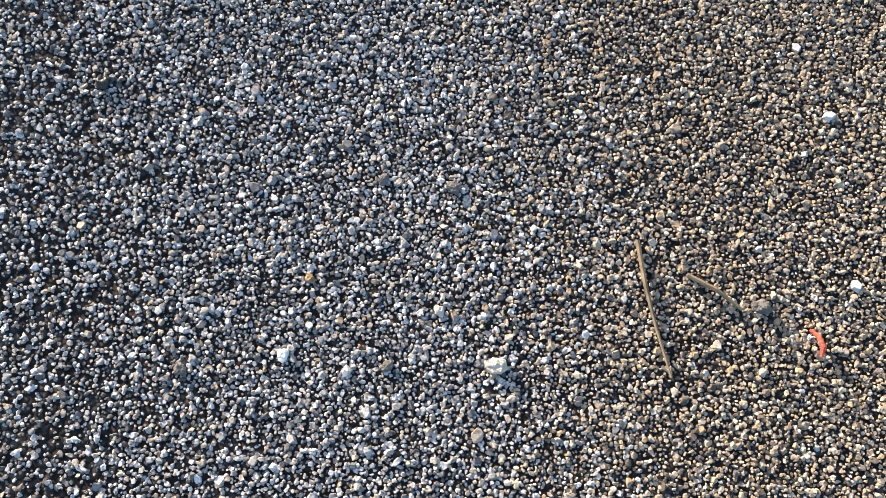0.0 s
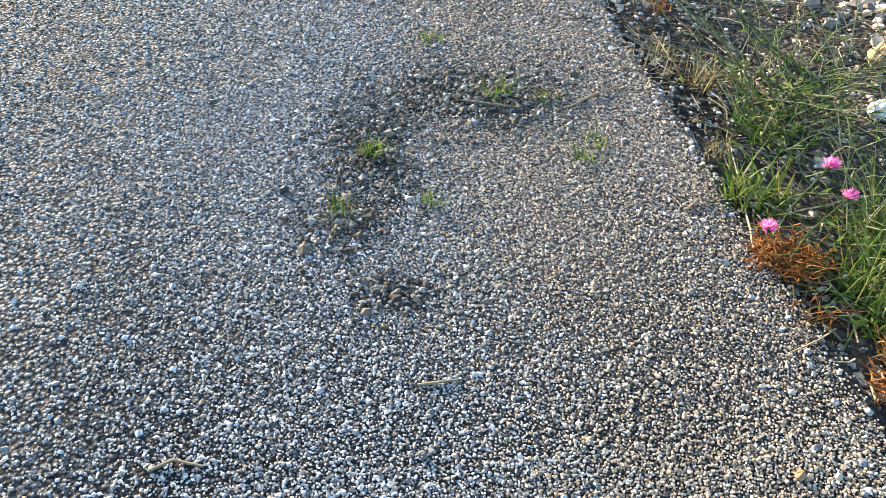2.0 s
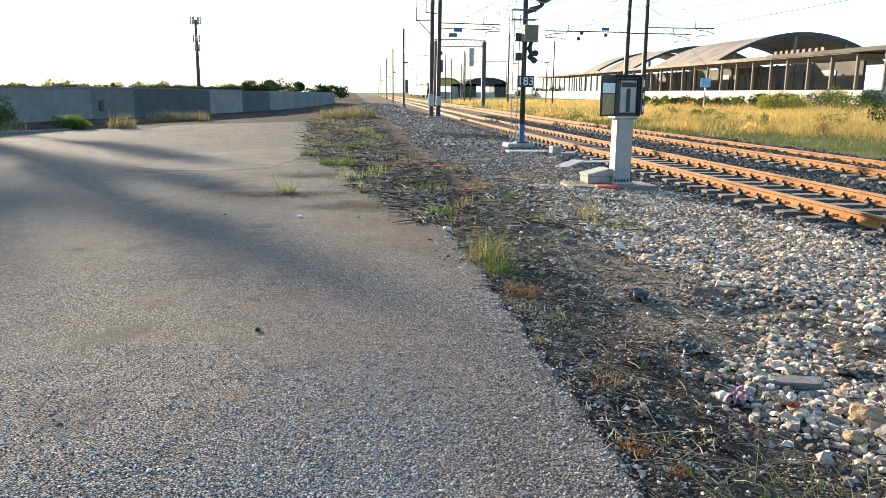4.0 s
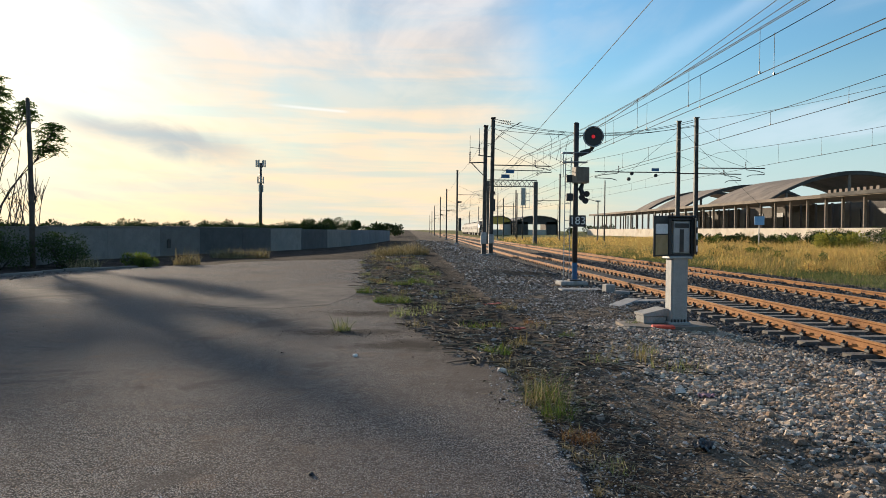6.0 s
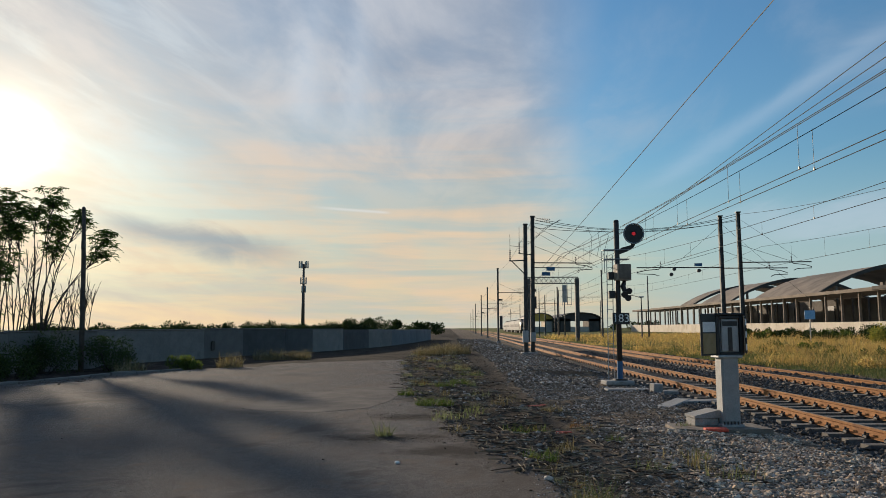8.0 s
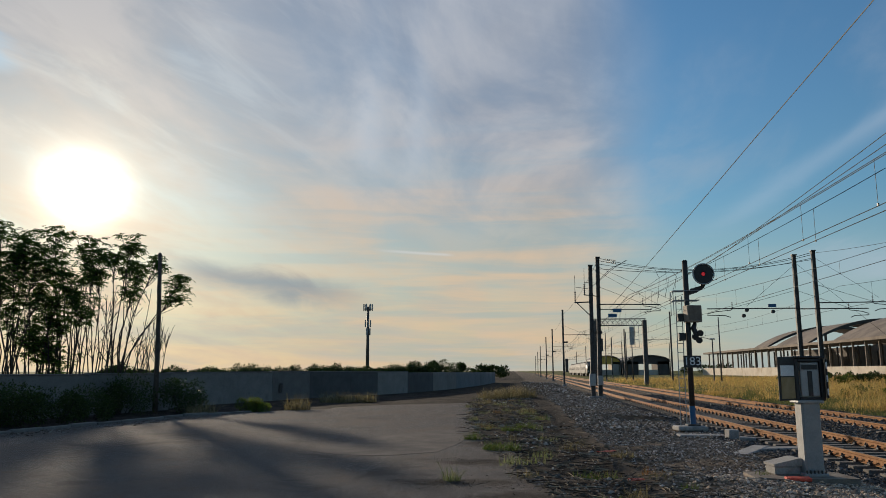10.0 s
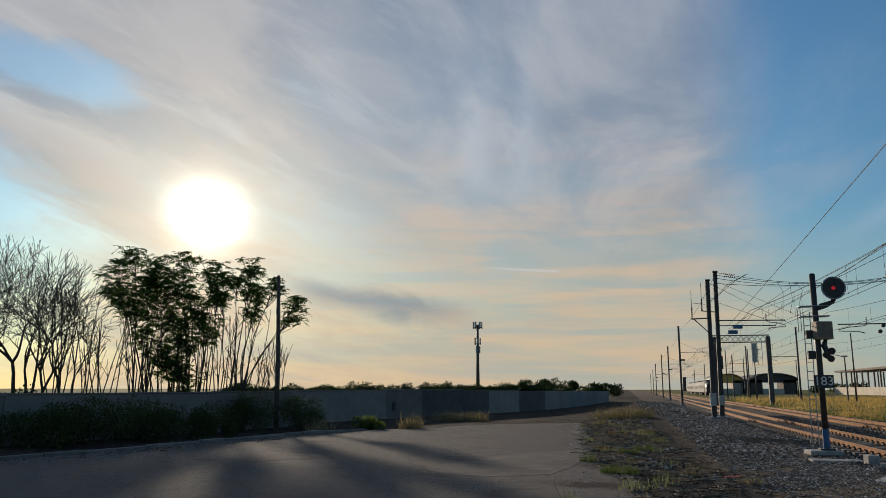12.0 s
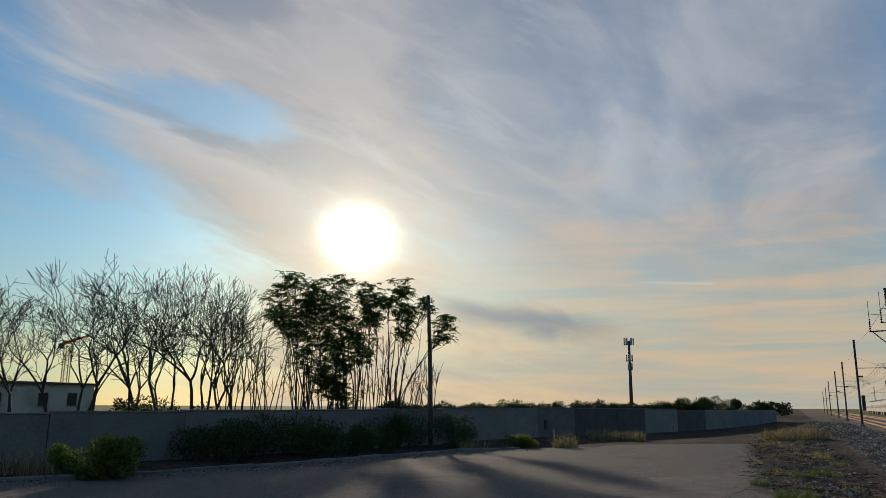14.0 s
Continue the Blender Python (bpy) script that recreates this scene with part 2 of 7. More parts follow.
def ground_mat():
    """Dry earth with dark humus by the kerb, fine grit, and grass-straw tones in the field beyond the rails."""
    m = bpy.data.materials.new("earth")
    m.use_nodes = True
    k = Nodes(m.node_tree)
    p = k.n("ShaderNodeTexCoord").outputs["Object"]
    s = k.n("ShaderNodeSeparateXYZ")
    k.put(p, s.inputs[0])
    big = k.noise(p, 0.9, 6, 0.65)
    mid = k.noise(p, 5.0, 5, 0.65)
    grit = k.voronoi(p, 55.0)
    col = k.mix(k.ramp(mid, 0.35, 0.65), (0.030, 0.025, 0.021), (0.078, 0.064, 0.051))
    col = k.mix(k.math("MULTIPLY", k.ramp(big, 0.45, 0.62), 0.85), col, (0.018, 0.016, 0.014))
    col = k.mix(k.math("MULTIPLY", k.ramp(k.voronoi(p, 55.0, out="Color"), 0.6, 0.9), 0.3), col, (0.20, 0.175, 0.15))
    sand = k.math("MULTIPLY", k.ramp(k.math("ADD", s.outputs[0], k.math("MULTIPLY_ADD", big, 1.6, -0.8)), 1.7, 2.5), k.ramp(s.outputs[1], 3.6, 5.2))
    col = k.mix(k.math("MULTIPLY", sand, k.ramp(mid, 0.3, 0.62, 0.95, 0.25)), col, k.mix(k.noise(p, 40.0, 3, 0.7), (0.16, 0.124, 0.09), (0.38, 0.30, 0.22)))
    straw = k.mix(k.ramp(k.noise(p, 0.25, 5, 0.6), 0.4, 0.6), (0.20, 0.17, 0.075), (0.10, 0.12, 0.04))
    field = k.math("MAXIMUM", k.ramp(s.outputs[0], 13.9, 15.0), k.ramp(k.math("MULTIPLY", s.outputs[0], -1.0), 19.0, 22.0))
    col = k.mix(field, col, straw)
    bs = k.n("ShaderNodeBsdfPrincipled")
    k.put(col, bs.inputs["Base Color"])
    bs.inputs["Roughness"].default_value = 1.0
    bs.inputs["Specular IOR Level"].default_value = 0.03
    bp = k.n("ShaderNodeBump")
    bp.inputs["Strength"].default_value, bp.inputs["Distance"].default_value = 0.8, 0.02
    k.put(k.math("MULTIPLY_ADD", grit, -0.6, mid), bp.inputs["Height"])
    k.put(bp.outputs[0], bs.inputs["Normal"])
    k.t.links.new(bs.outputs[0], k.n("ShaderNodeOutputMaterial").inputs[0])
    return m


def asphalt_mat():
    """Worn asphalt: bitumen with exposed chippings, paler where tyres ran, dusty and brown towards the edges."""
    m = bpy.data.materials.new("asphalt")
    m.use_nodes = True
    k = Nodes(m.node_tree)
    p = k.n("ShaderNodeTexCoord").outputs["Object"]
    s = k.n("ShaderNodeSeparateXYZ")
    k.put(p, s.inputs[0])
    chip = k.voronoi(p, 105.0)
    tone = k.voronoi(p, 105.0, out="Color")
    sep_c = k.n("ShaderNodeSeparateColor")
    k.put(tone, sep_c.inputs[0])
    stone = k.mix(sep_c.outputs[0], (0.13, 0.125, 0.12), (0.46, 0.44, 0.42))
    stone = k.mix(k.ramp(sep_c.outputs[1], 0.75, 1.0), stone, (0.36, 0.28, 0.21))
    bitumen = (0.035, 0.034, 0.034)
    col = k.mix(k.ramp(chip, 0.30, 0.62), stone, bitumen)
    wear = k.noise(p, 0.35, 6, 0.6)
    dust = k.noise(p, 1.7, 6, 0.7)
    col = k.mix(k.math("MULTIPLY", k.ramp(wear, 0.35, 0.7), 0.6), col, (0.165, 0.132, 0.108))
    col = k.mix(k.math("MULTIPLY", k.ramp(dust, 0.52, 0.75), 0.65), col, (0.19, 0.138, 0.098))
    col = k.mix(k.math("MULTIPLY", k.ramp(k.noise(p, 0.8, 3, 0.5, 0.8), 0.60, 0.66), 0.6), col, (0.085, 0.075, 0.068))
    # soil washed in from the rim, and fine dark pitting
    rim_x = k.ramp(s.outputs[1], 8.0, 22.0, 1.25, 0.45)
    inset = k.math("ADD", k.math("SUBTRACT", s.outputs[0], rim_x), k.math("MULTIPLY_ADD", k.noise(p, 1.1, 7, 0.7), 3.6, -1.8))
    soil = k.math("MULTIPLY", k.ramp(inset, -1.3, -0.2), k.ramp(s.outputs[1], 5.5, 9.5))
    col = k.mix(k.math("MULTIPLY", soil, 0.8), col, k.mix(k.noise(p, 9.0, 5, 0.7), (0.045, 0.038, 0.032), (0.13, 0.105, 0.082)))
    col = k.mix(k.math("MULTIPLY", k.ramp(k.noise(p, 3.6, 8, 0.75, 0.5), 0.5, 0.68), 0.5), col, (0.07, 0.06, 0.052))
    col = k.mix(k.math("MULTIPLY", k.ramp(k.noise(p, 14.0, 4, 0.7), 0.56, 0.7), 0.5), col, (0.20, 0.17, 0.145))
    crack = k.voronoi(k.vec("ADD", p, k.vec("SCALE", k.noise(p, 1.2, 3, color=True), 1.4)), 0.34, "DISTANCE_TO_EDGE")
    col = k.mix(k.ramp(crack, 0.0, 0.003, 0.45, 0.0), col, (0.02, 0.018, 0.016))
    # soil tongues where weeds push through, and black bitumen between the loose chippings
    for cx, cy, rx, ry in ((-0.5, 11.1, 1.0, 0.45), (0.35, 9.9, 0.9, 0.5), (-0.3, 13.4, 0.9, 0.5), (-0.35, 16.6, 0.7, 0.8), (0.72, 2.5, 0.34, 0.2), (0.42, 2.2, 0.16, 0.3)):
        off = k.vec("MULTIPLY", k.vec("SUBTRACT", p, (cx, cy, 0.0)), (1 / rx, 1 / ry, 0.0))
        far_off = k.vec("LENGTH", off, out=1)
        ragged = k.math("ADD", far_off, k.math("MULTIPLY_ADD", k.noise(p, 2.6 if ry > 0.35 else 9.0, 6, 0.7), 2.2, -1.1))
        col = k.mix(k.ramp(ragged, 0.35, 1.05, 0.8, 0.0), col, (0.034, 0.029, 0.025))
    stray = k.math("MULTIPLY_ADD", k.noise(p, 4.0, 4, 0.6), 0.4, -0.2)
    along_y, along_x = k.math("ADD", s.outputs[1], stray), k.math("ADD", s.outputs[0], stray)
    binder = k.math("MULTIPLY", k.math("MULTIPLY", k.ramp(along_y, 1.2, 2.4, 1.0, 0.0), k.ramp(along_y, 0.22, 0.5)), k.ramp(along_x, -0.45, 0.0))
    col = k.mix(k.math("MULTIPLY", binder, 0.9), col, (0.014, 0.013, 0.013))
    bs = k.n("ShaderNodeBsdfPrincipled")
    k.put(col, bs.inputs["Base Color"])
    k.put(k.ramp(dust, 0.3, 0.7, 0.88, 0.97), bs.inputs["Roughness"])
    bs.inputs["Specular IOR Level"].default_value = 0.04
    bp = k.n("ShaderNodeBump")
    bp.inputs["Strength"].default_value, bp.inputs["Distance"].default_value = 1.0, 0.006
    k.put(k.math("MULTIPLY_ADD", chip, -1.0, k.math("MULTIPLY", dust, 0.4)), bp.inputs["Height"])
    k.put(bp.outputs[0], bs.inputs["Normal"])
    k.t.links.new(bs.outputs[0], k.n("ShaderNodeOutputMaterial").inputs[0])
    return m


EARTH, ASPHALT = ground_mat(), asphalt_mat()
CONCRETE = surf("weathered concrete", (0.26, 0.25, 0.235), (0.36, 0.345, 0.32), 1.5, 0.9, 0.35, 40, stain=(0.15, 0.14, 0.13), vary=0.12)
WALL_DARK = surf("dark rendered wall", (0.16, 0.146, 0.132), (0.22, 0.20, 0.18), 0.7, 0.92, 0.4, 25, stain=(0.11, 0.10, 0.09), stain_scale=0.5, vary=0.2)
SLEEPER = surf("sleeper concrete", (0.11, 0.098, 0.084), (0.18, 0.165, 0.145), 5, 0.9, 0.4, 70, stain=(0.06, 0.04, 0.028), stain_scale=5, vary=0.15)
RUST = surf("rusted rail steel", (0.24, 0.105, 0.034), (0.36, 0.175, 0.062), 4, 0.8, 0.3, 90, metal=0.0, spec=0.2, stain=(0.12, 0.05, 0.025), stain_scale=2)
RAIL_TOP = surf("worn rail head", (0.36, 0.20, 0.085), (0.44, 0.27, 0.13), 6, 0.55, 0.1, 80, metal=0.3)
STEEL_DARK = surf("dark painted steel", (0.022, 0.021, 0.020), (0.045, 0.040, 0.036), 6, 0.55, 0.25, 60, stain=(0.07, 0.04, 0.025), stain_scale=3)
MAST = surf("weathered mast steel", (0.05, 0.046, 0.043), (0.10, 0.092, 0.085), 5, 0.65, 0.25, 60, stain=(0.06, 0.035, 0.02), stain_scale=2)
GALV = surf("galvanised steel", (0.30, 0.31, 0.31), (0.40, 0.41, 0.41), 9, 0.5, 0.15, 70, metal=0.5)
BLACK = surf("black lacquer", (0.012, 0.012, 0.013), (0.022, 0.022, 0.023), 12, 0.5, 0.15, 80)
BOXGREY = surf("pale grey cabinet paint", (0.34, 0.345, 0.34), (0.42, 0.42, 0.41), 5, 0.6, 0.15, 60, stain=(0.30, 0.28, 0.25), stain_scale=4)
POSTGREY = surf("pale grey post paint", (0.25, 0.255, 0.25), (0.32, 0.32, 0.31), 4, 0.65, 0.15, 60, stain=(0.30, 0.28, 0.26), stain_scale=3)
WHITE = surf("white paint", (0.70, 0.70, 0.68), (0.80, 0.80, 0.78), 9, 0.6, 0.1, 70)
BLUE = surf("blue enamel", (0.01, 0.085, 0.21), (0.016, 0.12, 0.28), 9, 0.4, 0.1, 60)
LIGHTBLUE = surf("pale blue enamel", (0.18, 0.38, 0.65), (0.25, 0.46, 0.72), 9, 0.4, 0.1, 60)
REDPAINT = surf("red marking paint", (0.60, 0.06, 0.03), (0.75, 0.13, 0.07), 30, 0.7, 0.4, 90)
YELLOW = surf("yellow paint", (0.70, 0.42, 0.06), (0.78, 0.50, 0.10), 8, 0.6, 0.1, 60)
WIRE = surf("copper wire with patina", (0.025, 0.026, 0.026), (0.05, 0.046, 0.042), 20, 0.5, 0.0, 60, metal=0.5)
RED_LIGHT = glow_mat("red signal lens", (0.8, 0.02, 0.03), 0.3)
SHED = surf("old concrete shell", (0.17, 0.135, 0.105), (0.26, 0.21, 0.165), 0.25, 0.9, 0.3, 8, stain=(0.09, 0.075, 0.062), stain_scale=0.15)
# dark concrete; in the goods hall the interior's shade is in this colour
SHED_DARK = surf("dark and shaded concrete", (0.065, 0.056, 0.047), (0.11, 0.096, 0.08), 0.3, 0.9, 0.3, 8, stain=(0.05, 0.045, 0.04), stain_scale=0.2)
PALE_WALL = surf("pale limewash", (0.52, 0.45, 0.36), (0.62, 0.55, 0.45), 0.4, 0.9, 0.2, 12, stain=(0.35, 0.28, 0.2), stain_scale=0.3)
BARK = surf("grey bark", (0.028, 0.023, 0.019), (0.055, 0.045, 0.036), 14, 0.9, 0.6, 70)
POLEWOOD = surf("tarred wood", (0.06, 0.045, 0.035), (0.10, 0.078, 0.06), 5, 0.85, 0.4, 60)


# ---- mesh building ----
class MB:
    """Collects solids into one mesh."""

    def __init__(self):
        self.v, self.f = [], []

    def add(self, verts, faces):
        o = len(self.v)
        self.v += [tuple(p) for p in verts]
        self.f += [tuple(i + o for i in f) for f in faces]
        return self

    def box(self, c, size, m=None, bev=0.0):
        hx, hy, hz = (s / 2 for s in size)
        if bev <= 0:
            vs = [(x, y, z) for x in (-hx, hx) for y in (-hy, hy) for z in (-hz, hz)]
            fs = [(0, 1, 3, 2), (4, 6, 7, 5), (0, 4, 5, 1), (2, 3, 7, 6), (0, 2, 6, 4), (1, 5, 7, 3)]
        else:
            b = min(bev, hx * 0.9, hy * 0.9, hz * 0.9)
            idx, vs = {}, []
            for sx in (-1, 1):
                for sy in (-1, 1):
                    for sz in (-1, 1):
                        for a in range(3):
                            q = [sx * (hx - b), sy * (hy - b), sz * (hz - b)]
                            q[a] = (sx * hx, sy * hy, sz * hz)[a]
                            idx[sx, sy, sz, a] = len(vs)
                            vs.append(tuple(q))
            fs = []
            for s in (-1, 1):
                fs.append([idx[s, y, z, 0] for y, z in ((-1, -1), (1, -1), (1, 1), (-1, 1))][::s])
                fs.append([idx[x, s, z, 1] for x, z in ((-1, -1), (-1, 1), (1, 1), (1, -1))][::s])
                fs.append([idx[x, y, s, 2] for x, y in ((-1, -1), (1, -1), (1, 1), (-1, 1))][::s])
            for s in (-1, 1):
                for u in (-1, 1):
                    fs.append([idx[s, u, -1, 0], idx[s, u, 1, 0], idx[s, u, 1, 1], idx[s, u, -1, 1]][:: s * u])
                    fs.append([idx[s, -1, u, 0], idx[s, -1, u, 2], idx[s, 1, u, 2], idx[s, 1, u, 0]][:: s * u])
                    fs.append([idx[-1, s, u, 1], idx[1, s, u, 1], idx[1, s, u, 2], idx[-1, s, u, 2]][:: s * u])
            for sx in (-1, 1):
                for sy in (-1, 1):
                    for sz in (-1, 1):
                        fs.append([idx[sx, sy, sz, a] for a in range(3)][:: sx * sy * sz])
        if m is not None:
            vs = [m @ Vector(q) for q in vs]
        return self.add([(q[0] + c[0], q[1] + c[1], q[2] + c[2]) for q in vs], fs)

    def tube(self, pts, radii, seg=6, caps=True):
        pts = [Vector(q) for q in pts]
        if not isinstance(radii, (list, tuple)):
            radii = [radii] * len(pts)
        vs, fs, ref = [], [], Vector((0.31, 0.22, 0.93))
        for i, q in enumerate(pts):
            d = (pts[min(i + 1, len(pts) - 1)] - pts[max(i - 1, 0)]).normalized()
            r = ref if abs(d.dot(ref)) < 0.95 else Vector((1, 0, 0))
            a = d.cross(r).normalized()
            b = d.cross(a)
            for s in range(seg):
                t = 2 * math.pi * s / seg
                vs.append(q + (a * math.cos(t) + b * math.sin(t)) * radii[i])
        for i in range(len(pts) - 1):
            for s in range(seg):
                n = (s + 1) % seg
                fs.append((i * seg + s, i * seg + n, (i + 1) * seg + n, (i + 1) * seg + s))
        if caps and seg > 2:
            fs.append(tuple(range(seg))[::-1])
            fs.append(tuple(range((len(pts) - 1) * seg, len(pts) * seg)))
        return self.add(vs, fs)

    def prism(self, outline, y0, y1, axis="y"):
        """An outline in the plane across the axis, drawn out from y0 to y1."""
        n = len(outline)
        put = {"y": lambda a, b, t: (a, t, b), "x": lambda a, b, t: (t, a, b), "z": lambda a, b, t: (a, b, t)}[axis]
        vs = [put(a, b, y0) for a, b in outline] + [put(a, b, y1) for a, b in outline]
        fs = [(i, (i + 1) % n, n + (i + 1) % n, n + i) for i in range(n)]
        return self.add(vs, fs + [tuple(range(n))[::-1], tuple(range(n, 2 * n))])

    def mesh(self, name, material, smooth=False):
        me = bpy.data.meshes.new(name)
        me.from_pydata(self.v, [], self.f)
        me.materials.append(material)
        if smooth:
            me.polygons.foreach_set("use_smooth", [True] * len(me.polygons))
        bm = bmesh.new()
        bm.from_mesh(me)
        bmesh.ops.recalc_face_normals(bm, faces=bm.faces)
        bm.to_mesh(me)
        bm.free()
        return me


def raw_mesh(name, verts, faces, material, smooth=False):
    """A large mesh straight from arrays: verts (n, 3), faces (m, k)."""
    me = bpy.data.meshes.new(name)
    verts, faces = np.asarray(verts, np.float32), np.asarray(faces, np.int32)
    k = faces.shape[1]
    me.vertices.add(len(verts))
    me.vertices.foreach_set("co", verts.ravel())
    me.loops.add(faces.size)
    me.loops.foreach_set("vertex_index", faces.ravel())
    me.polygons.add(len(faces))
    me.polygons.foreach_set("loop_start", np.arange(0, faces.size, k, dtype=np.int32))
    me.polygons.foreach_set("use_smooth", np.full(len(faces), smooth))
    me.update(calc_edges=True)
    me.materials.append(material)
    return me


def part(name, mb, material, parent, label="", smooth=False, at=None):
    """One mesh object under a thing or a part."""
    ob = new(name, mb if isinstance(mb, bpy.types.Mesh) else mb.mesh(name, material, smooth))
    ob.parent = parent
    if at is not None:
        ob.matrix_local = at
    return tagged(ob, label)


def thing(name, m, label, category, group="", kind=""):
    ob = new(name)
    ob.empty_display_size = 0.2
    ob.matrix_world = m if isinstance(m, Matrix) else Matrix.Translation(m)
    return tagged(ob, label, category, group, kind)


def solid(name, mb, material, label, category, group="", kind="", smooth=False, at=None):
    ob = new(name, mb if isinstance(mb, bpy.types.Mesh) else mb.mesh(name, material, smooth))
    if at is not None:
        ob.matrix_world = at
    return tagged(ob, label, category, group, kind)


def lerp(x, xs, ys):
    return float(np.interp(x, xs, ys))


# ---- ground ----
EDGE_Y = (-30, 1.5, 8.0, 9.5, 11.6, 14.4, 17.4, 21.0, 27.0, 37.0)
EDGE_X = (1.30, 1.32, 1.30, 1.10, 0.55, 0.30, -0.35, -0.80, -1.1, -1.6)
KERB_Y = (-30, 11.0, 13.4, 17.0, 22.0, 25.5, 30.0, 33.5, 35.5, 37.0)
KERB_X = (-20.0, -14.6, -13.3, -12.3, -11.4, -10.7, -8.3, -6.3, -4.2, -1.7)


def edge_x(y):
    return lerp(y, EDGE_Y, EDGE_X)


def height(x, y):
    """The lie of the land: level yard, hollow verge, gravel falling to the track bed, field beyond."""
    e = x - edge_x(min(max(y, -30), 37))
    z = lerp(e, (-0.3, 0.0, 0.25, 0.9, 1.4, 2.6, 4.2, 5.0, 5.6, 11.4, 12.2, 14.0, 30.0, 60.0), (-0.05, -0.02, -0.045, -0.07, -0.09, -0.13, -0.17, -0.22, -0.35, -0.35, -0.30, -0.22, 0.0, 0.3)) if y < 30 else lerp(x, (-40, -14, -3, 1.0, 4.0, 5.8, 6.2, 12.8, 13.6, 30, 60), (0.1, 0.05, -0.03, -0.06, -0.16, -0.22, -0.35, -0.35, -0.28, 0.0, 0.3))
    k = lerp(x, (-14.5, -12.5), (0.06, 0.0)) if y < 37 else 0
    amp = lerp(e, (0.0, 0.35, 0.8, 2.6, 4.5, 5.4, 11.6, 14, 20), (0.0, 0.05, 0.075, 0.06, 0.03, 0.008, 0.008, 0.05, 0.09))
    if e > 0:
        z += amp * noise.noise(Vector((x * 1.3, y * 1.3, 0.4))) + 0.5 * amp * noise.noise(Vector((x * 4.1, y * 4.1, 2.0)))
    return z + k


def spaced(stops):
    out = []
    for (a, b, step) in stops:
        out += list(np.arange(a, b - 1e-6, step))
    return out + [stops[-1][1]]


gx = spaced([(-3000, -600, 600), (-600, -100, 100), (-100, -30, 10), (-30, -2, 1.0), (-2, 1.0, 0.5), (1.0, 6.2, 0.13), (6.2, 15, 0.6), (15, 40, 2.0), (40, 100, 10), (100, 600, 100), (600, 3000, 600)])
gy = spaced([(-1000, -100, 150), (-100, -10, 10), (-10, 0.5, 1.0), (0.5, 12, 0.14), (12, 40, 0.45), (40, 100, 2.5), (100, 300, 20), (300, 1000, 100), (1000, 4000, 600)])
GX, GY = len(gx), len(gy)
gverts = [(x, y, height(x, y)) for y in gy for x in gx]
gfaces = [(j * GX + i, j * GX + i + 1, (j + 1) * GX + i + 1, (j + 1) * GX + i) for j in range(GY - 1) for i in range(GX - 1)]
tagged(new("ground", raw_mesh("ground", gverts, gfaces, EARTH, True)), "dry earth ground with sparse grass", "ground", kind="structure")

# asphalt yard: a slab whose ragged rim breaks off along the verge
rows = []
ys = spaced([(-30, 0, 1.0), (0, 12, 0.05), (12, 37, 0.25)])
for y in ys:
    rag = 0.05 * noise.noise(Vector((y * 2.3, 0, 0))) + 0.035 * noise.noise(Vector((y * 9, 3, 0))) + 0.02 * noise.noise(Vector((y * 27, 5, 0)))
    far = lerp(y, (12, 20), (1, 5))
    rows.append((lerp(y, KERB_Y, KERB_X), edge_x(y) + rag * far))
mb = MB()
vs, fs = [], []
for y, (a, b) in zip(ys, rows):
    vs += [(a, y, -0.08), (a, y, 0.0), (b - 0.03, y, 0.0), (b, y, -0.012), (b + 0.015, y, -0.08)]
for i in range(len(ys) - 1):
    for j in range(4):
        fs.append((5 * i + j, 5 * (i + 1) + j, 5 * (i + 1) + j + 1, 5 * i + j + 1))
mb.add(vs, fs)
solid("asphalt_yard", mb, ASPHALT, "worn grey asphalt yard with a broken edge", "asphalt", kind="structure")

# a paler repair patch in the asphalt
PATCH = surf("repaired asphalt", (0.13, 0.115, 0.102), (0.17, 0.15, 0.135), 2.0, 0.85, 0.6, 70, stain=(0.10, 0.092, 0.085), stain_scale=0.8, spec=0.04)
ring = [(-3.6, 14.9), (-3.45, 16.2), (-3.0, 17.9), (-2.4, 19.2), (-1.7, 20.0), (-1.0, 20.4), (-0.75, 18.6), (-0.95, 16.4), (-1.2, 14.9), (-2.0, 14.2), (-2.9, 14.3)]
mb = MB().prism([(x + 0.08 * noise.noise(Vector((x * 3, y * 3, 0))), y) for x, y in ring], -0.03, 0.004, "z")
solid("asphalt_patch", mb, PATCH, "paler repair patch in the asphalt", "asphalt", kind="structure")

# ---- railway ----
RAILS = {"near": (6.95, 8.455), "far": (11.25, 12.755)}
RAIL_Z = -0.11
PROFILE = [(-0.07, -0.16), (0.07, -0.16), (0.07, -0.148), (0.012, -0.13), (0.009, -0.05), (0.034, -0.036), (0.034, -0.006), (0.028, 0), (-0.028, 0), (-0.034, -0.006), (-0.034, -0.036), (-0.009, -0.05), (-0.012, -0.13), (-0.07, -0.148)]


def bend(y):
    """How far the line has swung to the right at y."""
    return 0.018 * max(0.0, y - 47) if y > 62 else 0.0006 * max(0.0, y - 40) ** 2 * 0.93


def drawn(outline):
    """A rail's outline drawn out along the line."""
    stops = [-40, 0, 20, 40, 44, 48, 52, 56, 60, 64, 80, 120, 200, 400, 900]
    n, mb = len(outline), MB()
    mb.v = [(a + bend(y), y, b) for y in stops for a, b in outline]
    mb.f = [(k * n + i, k * n + (i + 1) % n, (k + 1) * n + (i + 1) % n, (k + 1) * n + i) for k in range(len(stops) - 1) for i in range(n)]
    mb.f += [tuple(range(n)), tuple(range((len(stops) - 1) * n, len(stops) * n))]
    return mb


